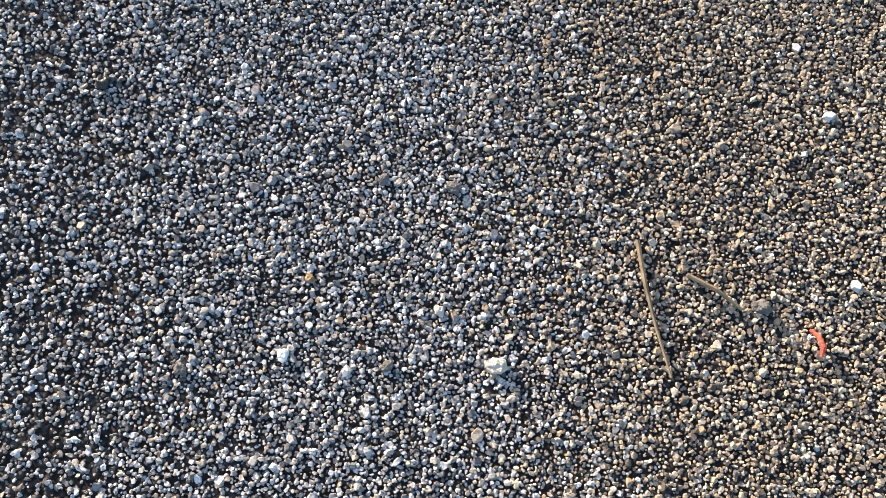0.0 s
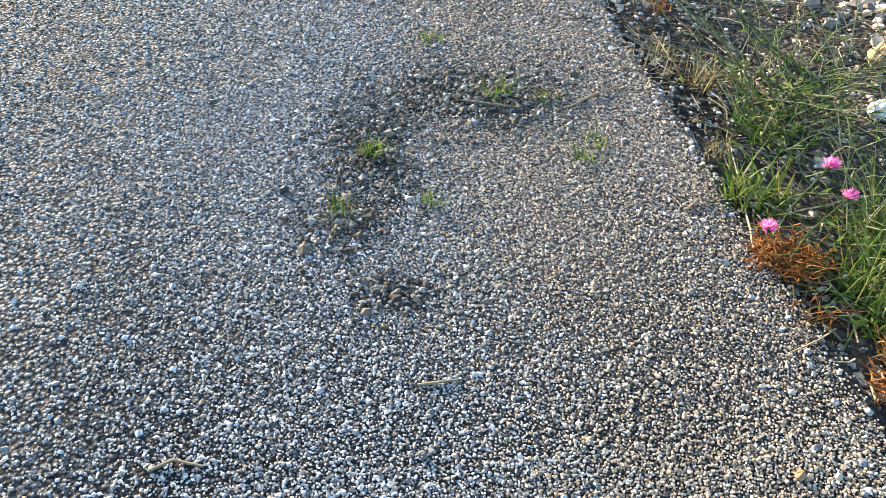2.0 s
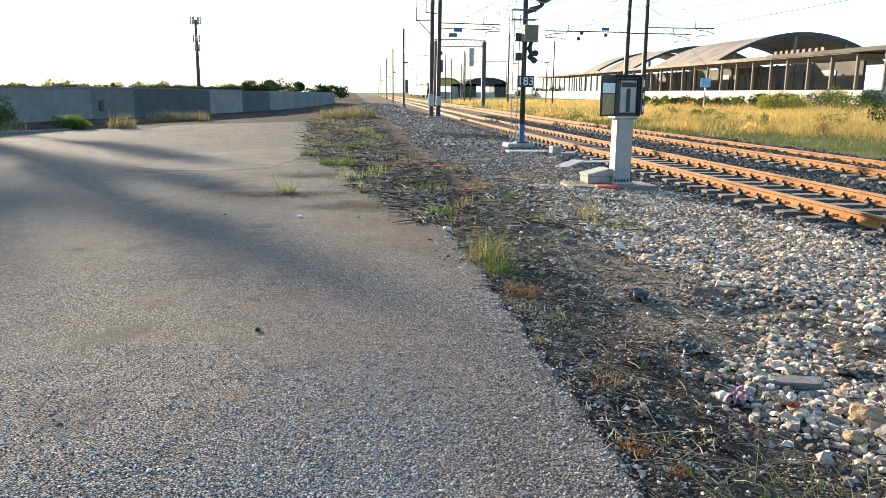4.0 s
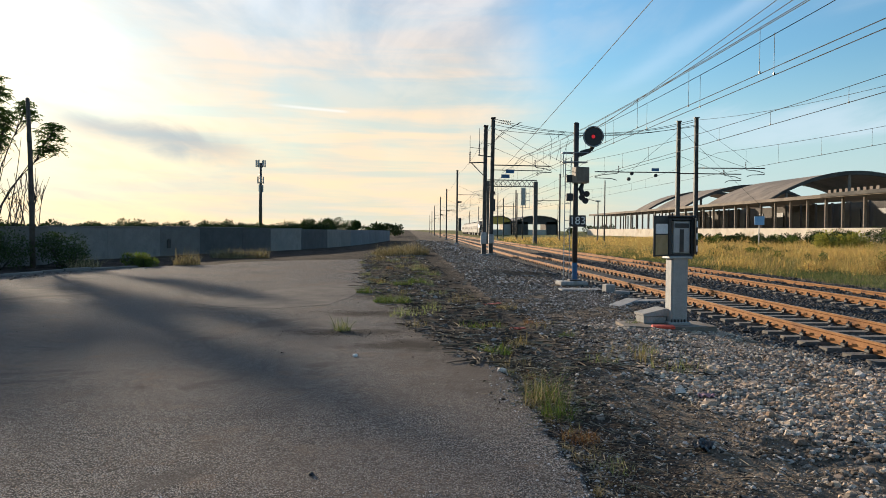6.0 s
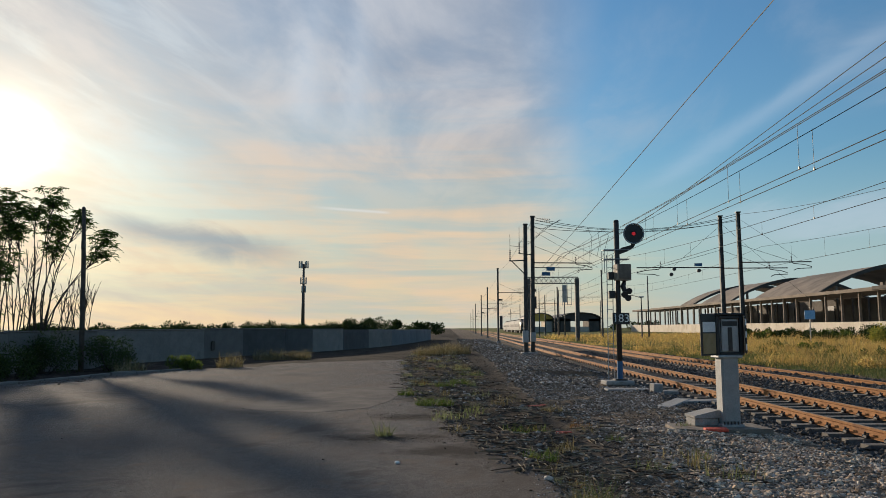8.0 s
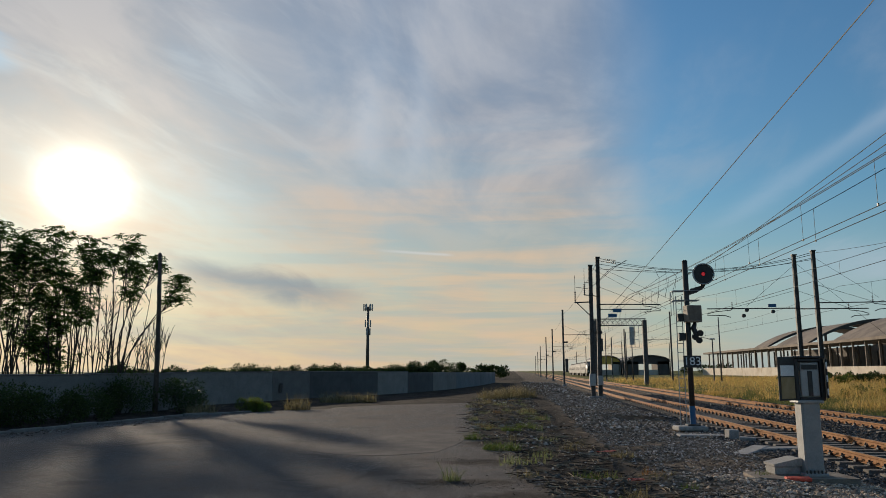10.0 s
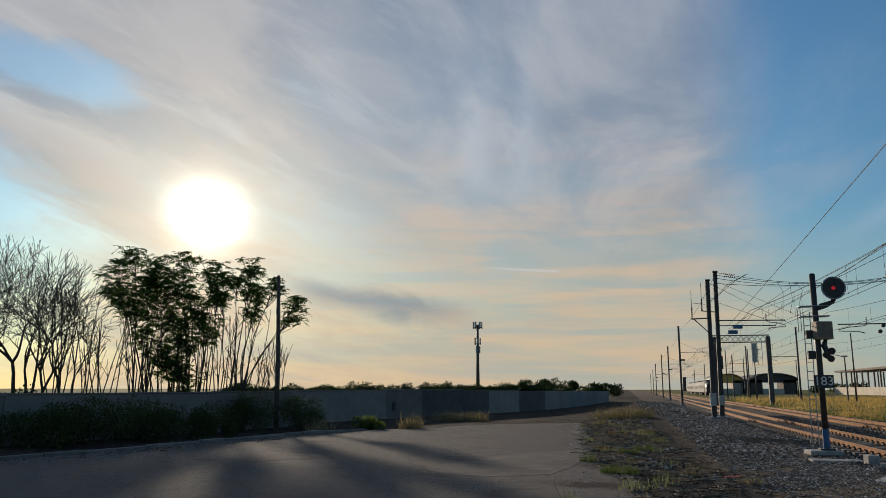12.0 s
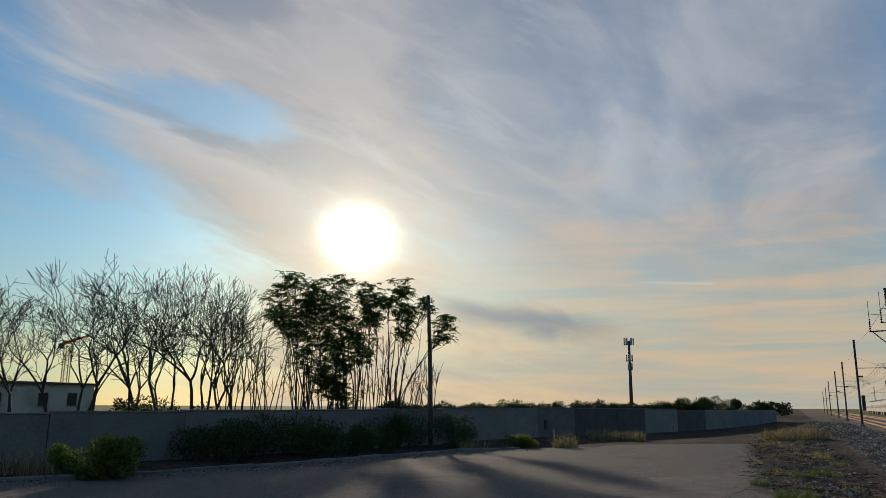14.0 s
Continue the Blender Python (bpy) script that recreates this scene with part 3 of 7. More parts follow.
def sleeper_mesh():
    mb = MB()
    prof = [(-0.14, -0.20), (0.14, -0.20), (0.11, 0.0), (-0.11, 0.0)]
    mb.prism(prof, -1.2, 1.2, "x")
    return mb.mesh("sleeper", SLEEPER)


def clip_mesh():
    mb = MB()
    mb.box((0, 0, -0.002), (0.36, 0.15, 0.012))
    for s in (-1, 1):
        mb.box((s * 0.10, 0, 0.025), (0.06, 0.13, 0.05), bev=0.01)
        mb.tube([(s * 0.13, -0.05, 0.03), (s * 0.08, -0.05, 0.075), (s * 0.06, 0, 0.06), (s * 0.08, 0.05, 0.075), (s * 0.13, 0.05, 0.03)], 0.012, 5)
        mb.tube([(s * 0.11, 0, 0.02), (s * 0.11, 0, 0.10)], 0.018, 6)
    return mb.mesh("rail_clip", STEEL_DARK)


SLEEPER_ME, CLIP_ME = sleeper_mesh(), clip_mesh()
for key, (xa, xb) in RAILS.items():
    track = thing("railway_track", ((xa + xb) / 2, 0, 0), "rusty rails on pale concrete sleepers in ballast", "railway track", "railway tracks")
    for x in (xa, xb):
        c = x - (xa + xb) / 2
        part("rail", drawn([(c + a, RAIL_Z + b) for a, b in PROFILE]), RUST, track)
        part("rail_head", drawn([(c + a, RAIL_Z + b) for a, b in ((-0.024, 0.0005), (0.024, 0.0005), (0.02, 0.0025), (-0.02, 0.0025))]), RAIL_TOP, track, "worn brighter running surface")
    for i in range(150):
        y = 6.2 + 0.6 * i
        part("sleeper", SLEEPER_ME, None, track, at=pose(bend(y) + random.uniform(-0.02, 0.02), y, RAIL_Z - 0.165, 0, 0, random.uniform(-0.6, 0.6)))
    far = MB()
    for i in [*range(-45, 0), *range(150, 420)]:
        far.box((bend(6.2 + 0.6 * i), 6.2 + 0.6 * i, RAIL_Z - 0.265), (2.4, 0.24, 0.2))
    part("distant_sleeper_row", far, SLEEPER, track)["kind"] = "stuff"
    if key == "near":
        for i in range(70):
            for c in (xa, xb):
                part("rail_clip", CLIP_ME, None, track, at=pose(c - (xa + xb) / 2 + bend(6.2 + 0.6 * i), 6.2 + 0.6 * i, RAIL_Z - 0.16))
    else:
        for i in range(8, 60):
            for c in (xa, xb):
                part("rail_clip", CLIP_ME, None, track, at=pose(c - (xa + xb) / 2 + bend(6.2 + 0.6 * i), 6.2 + 0.6 * i, RAIL_Z - 0.16))

# ---- boundary wall ----
WALL = [(-22, 3.0), (-17.6, 12.4), (-16.2, 17.4), (-14.9, 22.8), (-13.2, 32.0), (-11.3, 40.5), (-8.6, 48.0), (-6.6, 55.0), (-4.9, 66.0), (-3.4, 82.0), (-2.3, 102.0)]
WALL_TOP = [1.22, 1.29, 1.32, 1.36, 1.41, 1.45, 1.43, 1.40, 1.38, 1.34, 1.30]
wall = thing("wall_west", (0, 0, 0), "long low rendered boundary wall with panels of differing grey", "wall", kind="structure")
rng = random.Random(4)
lengths = [math.dist(WALL[i], WALL[i + 1]) for i in range(len(WALL) - 1)]
total, start, turn = sum(lengths), 0.0, 0
cum = [0.0]
for n_ in lengths:
    cum.append(cum[-1] + n_)


def along(s):
    return Vector((lerp(s, cum, [p[0] for p in WALL]), lerp(s, cum, [p[1] for p in WALL]), lerp(s, cum, WALL_TOP)))


# bays whose render differs in tone, by the bearing at which each begins
BAYS = [(-90, 0), (-14.77, 1), (-9.88, 2), (-7.68, 1), (-5.83, 2), (-4.14, 3)]
WALL_TONES = [WALL_DARK, surf("sooty wall render", (0.075, 0.073, 0.07), (0.11, 0.105, 0.10), 0.7, 0.92, 0.4, 25, stain=(0.06, 0.058, 0.056), stain_scale=0.5, vary=0.1), surf("pale wall render", (0.21, 0.195, 0.175), (0.28, 0.26, 0.235), 0.7, 0.92, 0.4, 25, stain=(0.15, 0.14, 0.125), stain_scale=0.5, vary=0.1), surf("blue-grey wall render", (0.14, 0.15, 0.16), (0.20, 0.21, 0.215), 0.5, 0.92, 0.4, 25, stain=(0.10, 0.12, 0.14), stain_scale=0.4, vary=0.1)]


def bearing(s):
    q = along(s)
    return math.degrees(math.atan2(q.x, q.y))


samples = [0.05 * i for i in range(int(total / 0.05))]
cuts = [next(q for q in samples if bearing(q) > a) for a, _ in BAYS[1:]] + [total]
while start < total - 0.3:
    step = rng.choice((3.8, 4.2, 4.6)) if start < 42 else rng.choice((3.4, 5.5, 4.4, 6.5))
    ahead = next(c for c in cuts if c > start + 0.05) - start
    step = ahead if ahead < step + 1.5 else step
    a, b = along(start), along(start + step - 0.015)
    d = (b - a).to_2d()
    ang_ = math.degrees(math.atan2(d.y, d.x))
    top = (a.z + b.z) / 2 + rng.uniform(-0.012, 0.012)
    mb = MB().box((0, 0, (top - 0.25) / 2), (d.length, 0.2 + 0.02 * (turn % 2), top + 0.25), bev=0.012)
    mid = (a + b) / 2
    tone = [q for a_, q in BAYS if bearing(start + step / 2) > a_][-1]
    panel = part("wall_panel", mb, WALL_TONES[tone], wall, at=pose(mid.x, mid.y, 0, 0, 0, ang_))
    if start < 50:
        part("coping", MB().box((0, 0, 0), (d.length, 0.27, 0.05), bev=0.01), WALL_DARK, panel, at=pose(0, 0, top + 0.027))
    start += step
    turn += 1
# drain opening with a small iron flap in the wall
flap = thing("wall_hatch", pose(-11.55, 38.6, 0.62, 0, 0, math.degrees(math.atan2(8.5, 1.9))), "small dark iron hatch set in the wall", "hatch")
part("flap", MB().box((0, 0, 0), (0.32, 0.05, 0.42), bev=0.015), BLACK, flap)
part("hinge", MB().tube([(-0.12, -0.03, 0.24), (0.12, -0.03, 0.24)], 0.03), STEEL_DARK, flap)

# kerb stones along the yard's west side
kerb = thing("kerb", (0, 0, 0), "low concrete kerb along the yard", "kerb", kind="structure")
y = 8.0
stone_me = MB().box((0, 0, 0), (0.14, 0.98, 0.22), bev=0.015).mesh("kerb_stone", WALL_DARK)
while y < 27.5:
    x0, x1 = lerp(y, KERB_Y, KERB_X), lerp(y + 1, KERB_Y, KERB_X)
    part("kerb_stone", stone_me, None, kerb, at=pose((x0 + x1) / 2 - 0.08, y + 0.5, rng.uniform(-0.055, -0.02), 0, rng.uniform(-2, 2), -math.degrees(math.atan2(x1 - x0, 1)) + rng.uniform(-1, 1)))
    y += math.cos(math.atan2(x1 - x0, 1))

# telegraph pole before the wall
pole = thing("telegraph_pole", (-13.0, 28.0, 0.0), "bare dark wooden pole standing before the wall", "pole")
part("shaft", MB().tube([(0, 0, -0.3), (-0.03, 0, 2), (-0.08, 0, 4), (-0.16, 0, 5.92)], [0.10, 0.09, 0.08, 0.068], 10), POLEWOOD, pole, smooth=True)
part("cap", MB().tube([(-0.16, 0, 5.92), (-0.16, 0, 5.97)], [0.075, 0.03], 10), POLEWOOD, pole)
part("bracket", MB().box((-0.06, -0.13, 4.55), (0.1, 0.12, 0.3), bev=0.01), STEEL_DARK, pole)


# ---- trackside equipment cabinet ----
cab = thing("trackside_cabinet", pose(4.76, 12.95, -0.19, 0, 0, 4), "grey trackside cabinet on a square post with open doors", "cabinet")
mb = MB().prism([(-0.14, -0.10), (-0.11, -0.13), (0.12, -0.13), (0.14, -0.11), (0.14, 0.12), (-0.14, 0.12)], 0.03, 1.18, "z")
part("post", mb, POSTGREY, cab, "pale grey painted post")
part("flange", MB().box((0, 0, 0.11), (0.36, 0.34, 0.05), bev=0.01), POSTGREY, cab)
for i in range(6):
    part("bolt", MB().tube([(-0.14 + 0.056 * i, -0.15, 0.13), (-0.14 + 0.056 * i, -0.15, 0.18)], 0.014, 6), STEEL_DARK, cab)
part("collar", MB().box((0, 0, 1.2), (0.40, 0.32, 0.05), bev=0.012), GALV, cab)
case = part("case", MB().box((0, 0.06, 0.31), (0.42, 0.22, 0.60), bev=0.02), BOXGREY, cab, at=pose(0.02, 0, 1.225))
mb = MB()
for c, s in (((-0.20, -0.09, 0.31), (0.065, 0.07, 0.64)), ((0.20, -0.09, 0.31), (0.065, 0.07, 0.64)), ((0, -0.09, 0.605), (0.34, 0.07, 0.05)), ((0, -0.09, 0.015), (0.34, 0.07, 0.05))):
    mb.box(c, s, bev=0.012)
part("case_frame", mb, BLACK, case, "black frame of the case")
part("panel", MB().box((0.01, -0.085, 0.31), (0.28, 0.03, 0.52), bev=0.008), BOXGREY, case, "pale inner panel")
part("slot", MB().box((0.01, -0.103, 0.50), (0.25, 0.012, 0.075), bev=0.003), STEEL_DARK, case)
part("slot", MB().box((0.01, -0.103, 0.25), (0.07, 0.012, 0.38), bev=0.003), STEEL_DARK, case)
part("lid", MB().box((0, 0.03, 0.65), (0.50, 0.34, 0.035), bev=0.012), BLACK, case)
door = part("door", MB().box((0.0, 0, 0), (0.025, 0.46, 0.66), bev=0.008), BLACK, cab, "open door with a pale notice inside", at=pose(-0.39, -0.25, 1.55, 0, 0, 128))
part("notice", MB().box((-0.016, 0.0, 0.12), (0.008, 0.38, 0.16)), WHITE, door)
part("inner_sheet", MB().box((-0.016, 0.0, -0.14), (0.008, 0.38, 0.32)), surf("ochre board", (0.30, 0.22, 0.10), (0.36, 0.27, 0.14), 8, 0.8, 0.2, 60), door)
door = part("door", MB().box((0.0, 0, 0), (0.025, 0.30, 0.60), bev=0.008), BLACK, cab, "open door edge with white dashes", at=pose(0.29, -0.08, 1.55, 0, 0, -20))
for i in range(3):
    part("white_dash", MB().box((0.0, -0.155, -0.2 + 0.2 * i), (0.022, 0.008, 0.1)), WHITE, door)
plinth = MB().prism([(-0.95, -0.2), (-0.55, -0.45), (0.55, -0.36), (0.52, 0.35), (-0.9, 0.42)], -0.2, 0.05, "z")
solid("plinth", plinth, surf("stained concrete", (0.17, 0.14, 0.11), (0.25, 0.21, 0.165), 4, 0.9, 0.4, 50, stain=(0.11, 0.085, 0.065), stain_scale=3), "weathered concrete plinth under the trackside cabinet", "plinth", at=pose(4.76, 12.95, -0.15, 0, 0, 2))
trough = thing("cable_trough", pose(4.37, 13.12, -0.10, 0, 0, 6), "concrete cable trough with a sloping lid beside the cabinet", "trough")
part("body", MB().box((0.02, 0, 0.065), (0.40, 0.36, 0.13), bev=0.015), CONCRETE, trough)
part("lid", MB().prism([(-0.2, 0.132), (0.24, 0.132), (0.24, 0.25), (0.18, 0.25), (-0.2, 0.165)], -0.2, 0.19), CONCRETE, trough)
solid("paint_mark", MB().box((0, 0, 0), (0.36, 0.14, 0.05), bev=0.012), REDPAINT, "red paint mark on the plinth's edge", "paint mark", at=pose(4.40, 12.53, -0.10, 6, 0, -2))

# concrete slabs and debris along the track
for x, y, sx, sy, sz, rz in ((5.45, 22.9, 1.3, 0.4, 0.07, 6), (6.1, 22.2, 0.28, 0.3, 0.3, 10), (5.6, 18.9, 1.5, 0.4, 0.06, 55), (6.55, 19.2, 1.5, 0.35, 0.1, 4), (6.3, 21.5, 0.4, 0.2, 0.14, -20)):
    solid("concrete_slab", MB().box((0, 0, 0), (sx, sy, sz), bev=0.02), CONCRETE, "broken concrete slab lying in the gravel", "slab", "slabs beside the track", at=pose(x, y, height(x, y) + sz * 0.35, rng.uniform(-3, 3), rng.uniform(-3, 3), rz))
solid("concrete_slab", MB().box((0, 0, 0), (0.9, 0.7, 0.14), bev=0.03), CONCRETE, "broken concrete slab at the signal's foot", "slab", "slabs beside the track", at=pose(5.6, 24.9, -0.255, 0, 0, 5))

# ---- signal ----
sig = thing("railway_signal", (5.70, 24.92, -0.19), "dark railway signal post with a round red light", "signal")
part("post", MB().tube([(0, 0, 0), (0, 0, 5.1)], 0.085, 14), STEEL_DARK, sig, smooth=True)
part("post_cap", MB().tube([(0, 0, 5.1), (0, 0, 5.14)], [0.09, 0.05], 14), STEEL_DARK, sig)
part("painted_foot", MB().tube([(0, 0, 0.02), (0, 0, 0.6)], 0.09, 14), BLUE, sig, "blue painted foot")
part("base_plate", MB().box((0, 0, 0.03), (0.4, 0.4, 0.05), bev=0.01), STEEL_DARK, sig)
head = part("signal_head", MB().tube([(0, -0.06, 0), (0, 0.02, 0), (0, 0.14, 0)], [0.30, 0.30, 0.18], 32), BLACK, sig, at=pose(0.52, -0.1, 4.67))
ring = MB()
ring.tube([(0.32 * math.cos(i * math.pi / 16), -0.07, 0.32 * math.sin(i * math.pi / 16)) for i in range(33)], 0.022, 8)
part("rim", ring, GALV, head, "pale grey rim", smooth=True)
part("lamp", MB().tube([(0, -0.085, 0), (0, -0.06, 0)], [0.045, 0.06], 20), RED_LIGHT, head, "lit red lamp")
part("hood", MB().tube([(0.09 * math.cos(a), -0.14, 0.09 * math.sin(a)) for a in np.linspace(0.3, 2.84, 9)], 0.012, 6), BLACK, head)
mb = MB().prism([(0, 0), (0.1, 0.22), (0.46, 0.32), (0.52, 0.32), (0.52, 0.24), (0.3, 0.1)], -0.05, 0.03, "y")
part("bracket", mb, STEEL_DARK, sig, at=pose(0.02, -0.02, 4.0))
part("neck", MB().tube([(0.5, -0.06, 4.28), (0.52, -0.06, 4.4)], [0.06, 0.09], 10), STEEL_DARK, sig)
casebox = part("relay_box", MB().box((0, 0, 0), (0.46, 0.36, 0.52), bev=0.02), surf("dusty beige paint", (0.24, 0.19, 0.14), (0.32, 0.26, 0.19), 5, 0.7, 0.2, 60), sig, "dusty beige relay box", at=pose(0.12, -0.16, 3.42, 0, 0, 14))
part("lid", MB().box((0, -0.185, 0.02), (0.40, 0.015, 0.46), bev=0.006), surf("brown lid paint", (0.14, 0.11, 0.085), (0.2, 0.16, 0.12), 5, 0.7, 0.2, 60), casebox)
mb = MB()
mb.tube([(0.2, -0.1, 3.16), (0.14, -0.1, 2.98), (0.2, -0.14, 2.8)], [0.05, 0.09, 0.07], 10)
part("shunt_arm", mb, BLACK, sig)
for q in ((0.17, 2.72), (0.32, 2.84), (0.28, 2.62)):
    part("shunt_lamp", MB().tube([(q[0], -0.05, q[1]), (q[0], -0.2, q[1] - 0.02)], [0.085, 0.1], 14), BLACK, sig, "dark unlit lamp")
part("side_box", MB().box((-0.22, 0, 3.32), (0.18, 0.2, 0.24), bev=0.015), BLACK, sig)
part("side_box", MB().box((-0.2, 0, 2.72), (0.2, 0.2, 0.24), bev=0.015), BLACK, sig)
plate = part("number_plate", MB().box((0, 0, 0), (0.54, 0.015, 0.37), bev=0.004), BLACK, sig, "black plate with white figures", at=pose(0.05, -0.12, 1.95))
txt = bpy.data.curves.new("figures", "FONT")
txt.body, txt.size, txt.extrude, txt.align_x, txt.align_y = "183", 0.36, 0.002, "CENTER", "CENTER"
probe = bpy.data.objects.new("probe", txt)
scene.collection.objects.link(probe)
bpy.context.view_layer.update()
figures = bpy.data.meshes.new_from_object(probe.evaluated_get(bpy.context.evaluated_depsgraph_get()))
bpy.data.objects.remove(probe)
figures.materials.clear()
figures.materials.append(WHITE)
part("figures", figures, None, plate, "white figures", at=pose(0, -0.011, 0, 90, 0, 0))
lad = MB()
for s in (-0.32, -0.14):
    lad.tube([(s - 0.05, 0.0, 0), (s, 0.06, 4.0)], 0.014, 6)
part("ladder_frame", lad, GALV, sig, "pale steel ladder")
for i in range(14):
    z = 0.35 + 0.27 * i
    part("rung", MB().tube([(-0.37 + 0.05 * z / 4, 0.015 * z, z), (-0.19 + 0.05 * z / 4, 0.015 * z, z)], 0.010, 5), GALV, sig)
for z in (3.85, 4.15):
    mb = MB().tube([(-0.45, -0.2, z), (0.35, -0.2, z), (0.35, 0.2, z), (-0.45, 0.2, z), (-0.45, -0.2, z)], 0.013, 5)
    mb.tube([(-0.45, 0, z), (0.35, 0, z)], 0.016, 5)
    part("guard_rail", mb, GALV, sig)
for q in ((-0.45, -0.2), (-0.45, 0.2)):
    part("guard_post", MB().tube([(*q, 3.4), (*q, 4.15)], 0.011, 5), GALV, sig)


# ---- overhead line ----
def mast(h, w=0.26, name="catenary_mast", label="tall dark steel catenary mast beside the track", seg=4):
    """A tapering H-section mast on a concrete foot."""
    ob = thing(name, (0, 0, 0), label, "mast", "catenary masts")
    mb = MB()
    for s in (-1, 1):
        vs = []
        for z, k in ((0, 1.0), (h, 0.75)):
            vs += [(s * w * k / 2 - 0.012, -w * 0.45 * k, z), (s * w * k / 2 + 0.012, -w * 0.45 * k, z), (s * w * k / 2 + 0.012, w * 0.45 * k, z), (s * w * k / 2 - 0.012, w * 0.45 * k, z)]
        mb.add(vs, [(0, 1, 2, 3), (4, 5, 6, 7), (0, 1, 5, 4), (1, 2, 6, 5), (2, 3, 7, 6), (3, 0, 4, 7)])
    part("flange", mb, MAST, ob)
    mb = MB().prism([(-w / 2, -0.012), (w / 2, -0.012), (w / 2, 0.012), (-w / 2, 0.012)], 0, h, "z")
    part("web", mb, MAST, ob)
    part("foot", MB().box((0, 0, -0.02), (w * 2.4, w * 2.4, 0.3), bev=0.03), CONCRETE, ob)
    part("head", MB().box((0, 0, h + 0.04), (w * 1.2, w * 1.1, 0.08), bev=0.01), STEEL_DARK, ob)
    return ob


def insulator(mb, a, b, n=5, r=0.055):
    a, b = Vector(a), Vector(b)
    for i in range(n):
        q, q2 = a.lerp(b, (i + 0.15) / n), a.lerp(b, (i + 0.75) / n)
        mb.tube([q, q2], [r, r * 0.45], 8)


def cantilever(ob, z, reach, side, label=""):
    """Tube arms with insulators and a curled steady arm, reaching over a track."""
    mb = MB()
    mb.tube([(0, -0.15, z), (side * reach, -0.15, z)], 0.035, 6)
    mb.tube([(0, -0.15, z + 1.15), (side * reach * 0.75, -0.15, z)], 0.012, 5)
    part("arm", mb, STEEL_DARK, ob)
    mb = MB()
    insulator(mb, (side * 0.25, -0.15, z), (side * 0.7, -0.15, z))
    insulator(mb, (side * reach * 0.72, -0.15, z + 0.03), (side * reach * 0.72, -0.15, z + 0.42), 4)
    part("insulator", mb, surf("brown porcelain", (0.07, 0.035, 0.02), (0.11, 0.05, 0.03), 9, 0.3, 0, 40), ob)
    q = side * reach
    mb = MB().tube([(q * 0.72, -0.15, z - 0.02), (q * 0.74, -0.15, z - 0.1), (q * 0.9, -0.15, z - 0.18), (q * 1.0, -0.15, z - 0.32), (q * 1.0, -0.15, z - 0.40), (q * 0.8, -0.15, z - 0.44), (q * 0.74, -0.15, z - 0.55)], 0.026, 5)
    part("steady_arm", mb, STEEL_DARK, ob)


GZ = -0.22
lm = mast(9.0)
lm.matrix_world = pose(5.72, 50.3, GZ, 0, 0.6, 0)
cantilever(lm, 5.95, 3.9, 1)
part("arm", MB().tube([(0, 0.1, 5.65), (3.4, 0.1, 5.65)], 0.028, 6), STEEL_DARK, lm)
for dx, z in ((1.15, 5.55), (0.85, 5.22)):
    part("sign", MB().box((dx, -0.25, z), (0.55, 0.02, 0.24), bev=0.004), BLUE, lm, "small blue plate")
mb = MB().box((0, -0.2, 1.1), (0.34, 0.25, 0.6), bev=0.02)
part("switch_box", mb, BOXGREY, lm, "pale grey box")
lm2 = mast(8.35)
lm2.matrix_world = pose(5.18, 49.4, GZ, 0, 0.4, 0)
part("switch_box", MB().box((-0.05, -0.22, 1.15), (0.36, 0.28, 0.75), bev=0.02), BOXGREY, lm2, "pale grey box")
mb = MB()
mb.tube([(0.1, 0, 6.05), (-1.05, 0, 6.0)], 0.04, 6)
mb.tube([(0.0, 0, 5.1), (-0.9, 0, 6.0)], 0.03, 6)
mb.tube([(0.5, 0, 6.4), (-0.45, 0, 6.5)], 0.03, 6)
part("side_arm", mb, STEEL_DARK, lm2)
mb = MB()
for x, z in ((-1.0, 6.0), (-0.4, 6.5)):
    insulator(mb, (x, 0, z), (x, 0, z + 0.75), 6, 0.07)
    mb.tube([(x, 0, z), (x, 0, z + 1.75)], [0.02, 0.012], 5)
part("horn_insulator", mb, STEEL_DARK, lm2)
mb = MB()
mb.tube([(-1.0, 0, 7.0), (-0.2, 0, 6.9), (0.3, 0.0, 7.2), (1.3, 0.2, 8.2), (2.4, 0.3, 8.75)], 0.014, 4)
mb.tube([(-0.4, 0, 7.3), (0.4, 0, 7.25), (1.4, 0.2, 8.15), (2.3, 0.3, 8.75)], 0.014, 4)
part("jumper_cable", mb, WIRE, lm2)

rm = mast(9.2)
rm.matrix_world = pose(19.45, 50.3, -0.2, 0, -0.3, 0)
cantilever(rm, 5.9, 4.6, 1)
rm2 = mast(8.9)
rm2.matrix_world = pose(18.1, 50.0, -0.2)
cantilever(rm2, 5.55, 5.6, -1)
cantilever(rm2, 5.5, 4.2, 1)
for x, z in ((-3.35, 6.0), (-3.15, 6.35), (-1.55, 6.25)):
    part("lamp_disc", MB().tube([(x, -0.2, z - 0.9), (x, -0.1, z - 0.9)], 0.12, 14), STEEL_DARK, rm2, "dark round marker")
part("sign", MB().box((-1.6, -0.2, 5.72), (0.5, 0.02, 0.2)), BLUE, rm2, "small blue plate")


def wire(name, label, pts, r=0.012, n=10, sag=0.0, seg=4):
    """Wires strung from point to point, with sag."""
    mb = MB()
    for a, b in zip(pts[:-1], pts[1:]):
        a, b = Vector(a), Vector(b)
        row = [a.lerp(b, i / n) - Vector((0, 0, 4 * sag * (i / n) * (1 - i / n))) for i in range(n + 1)]
        mb.tube(row, r, seg, caps=False)
    return solid(name, mb, WIRE, label, "wire", "overhead wires")


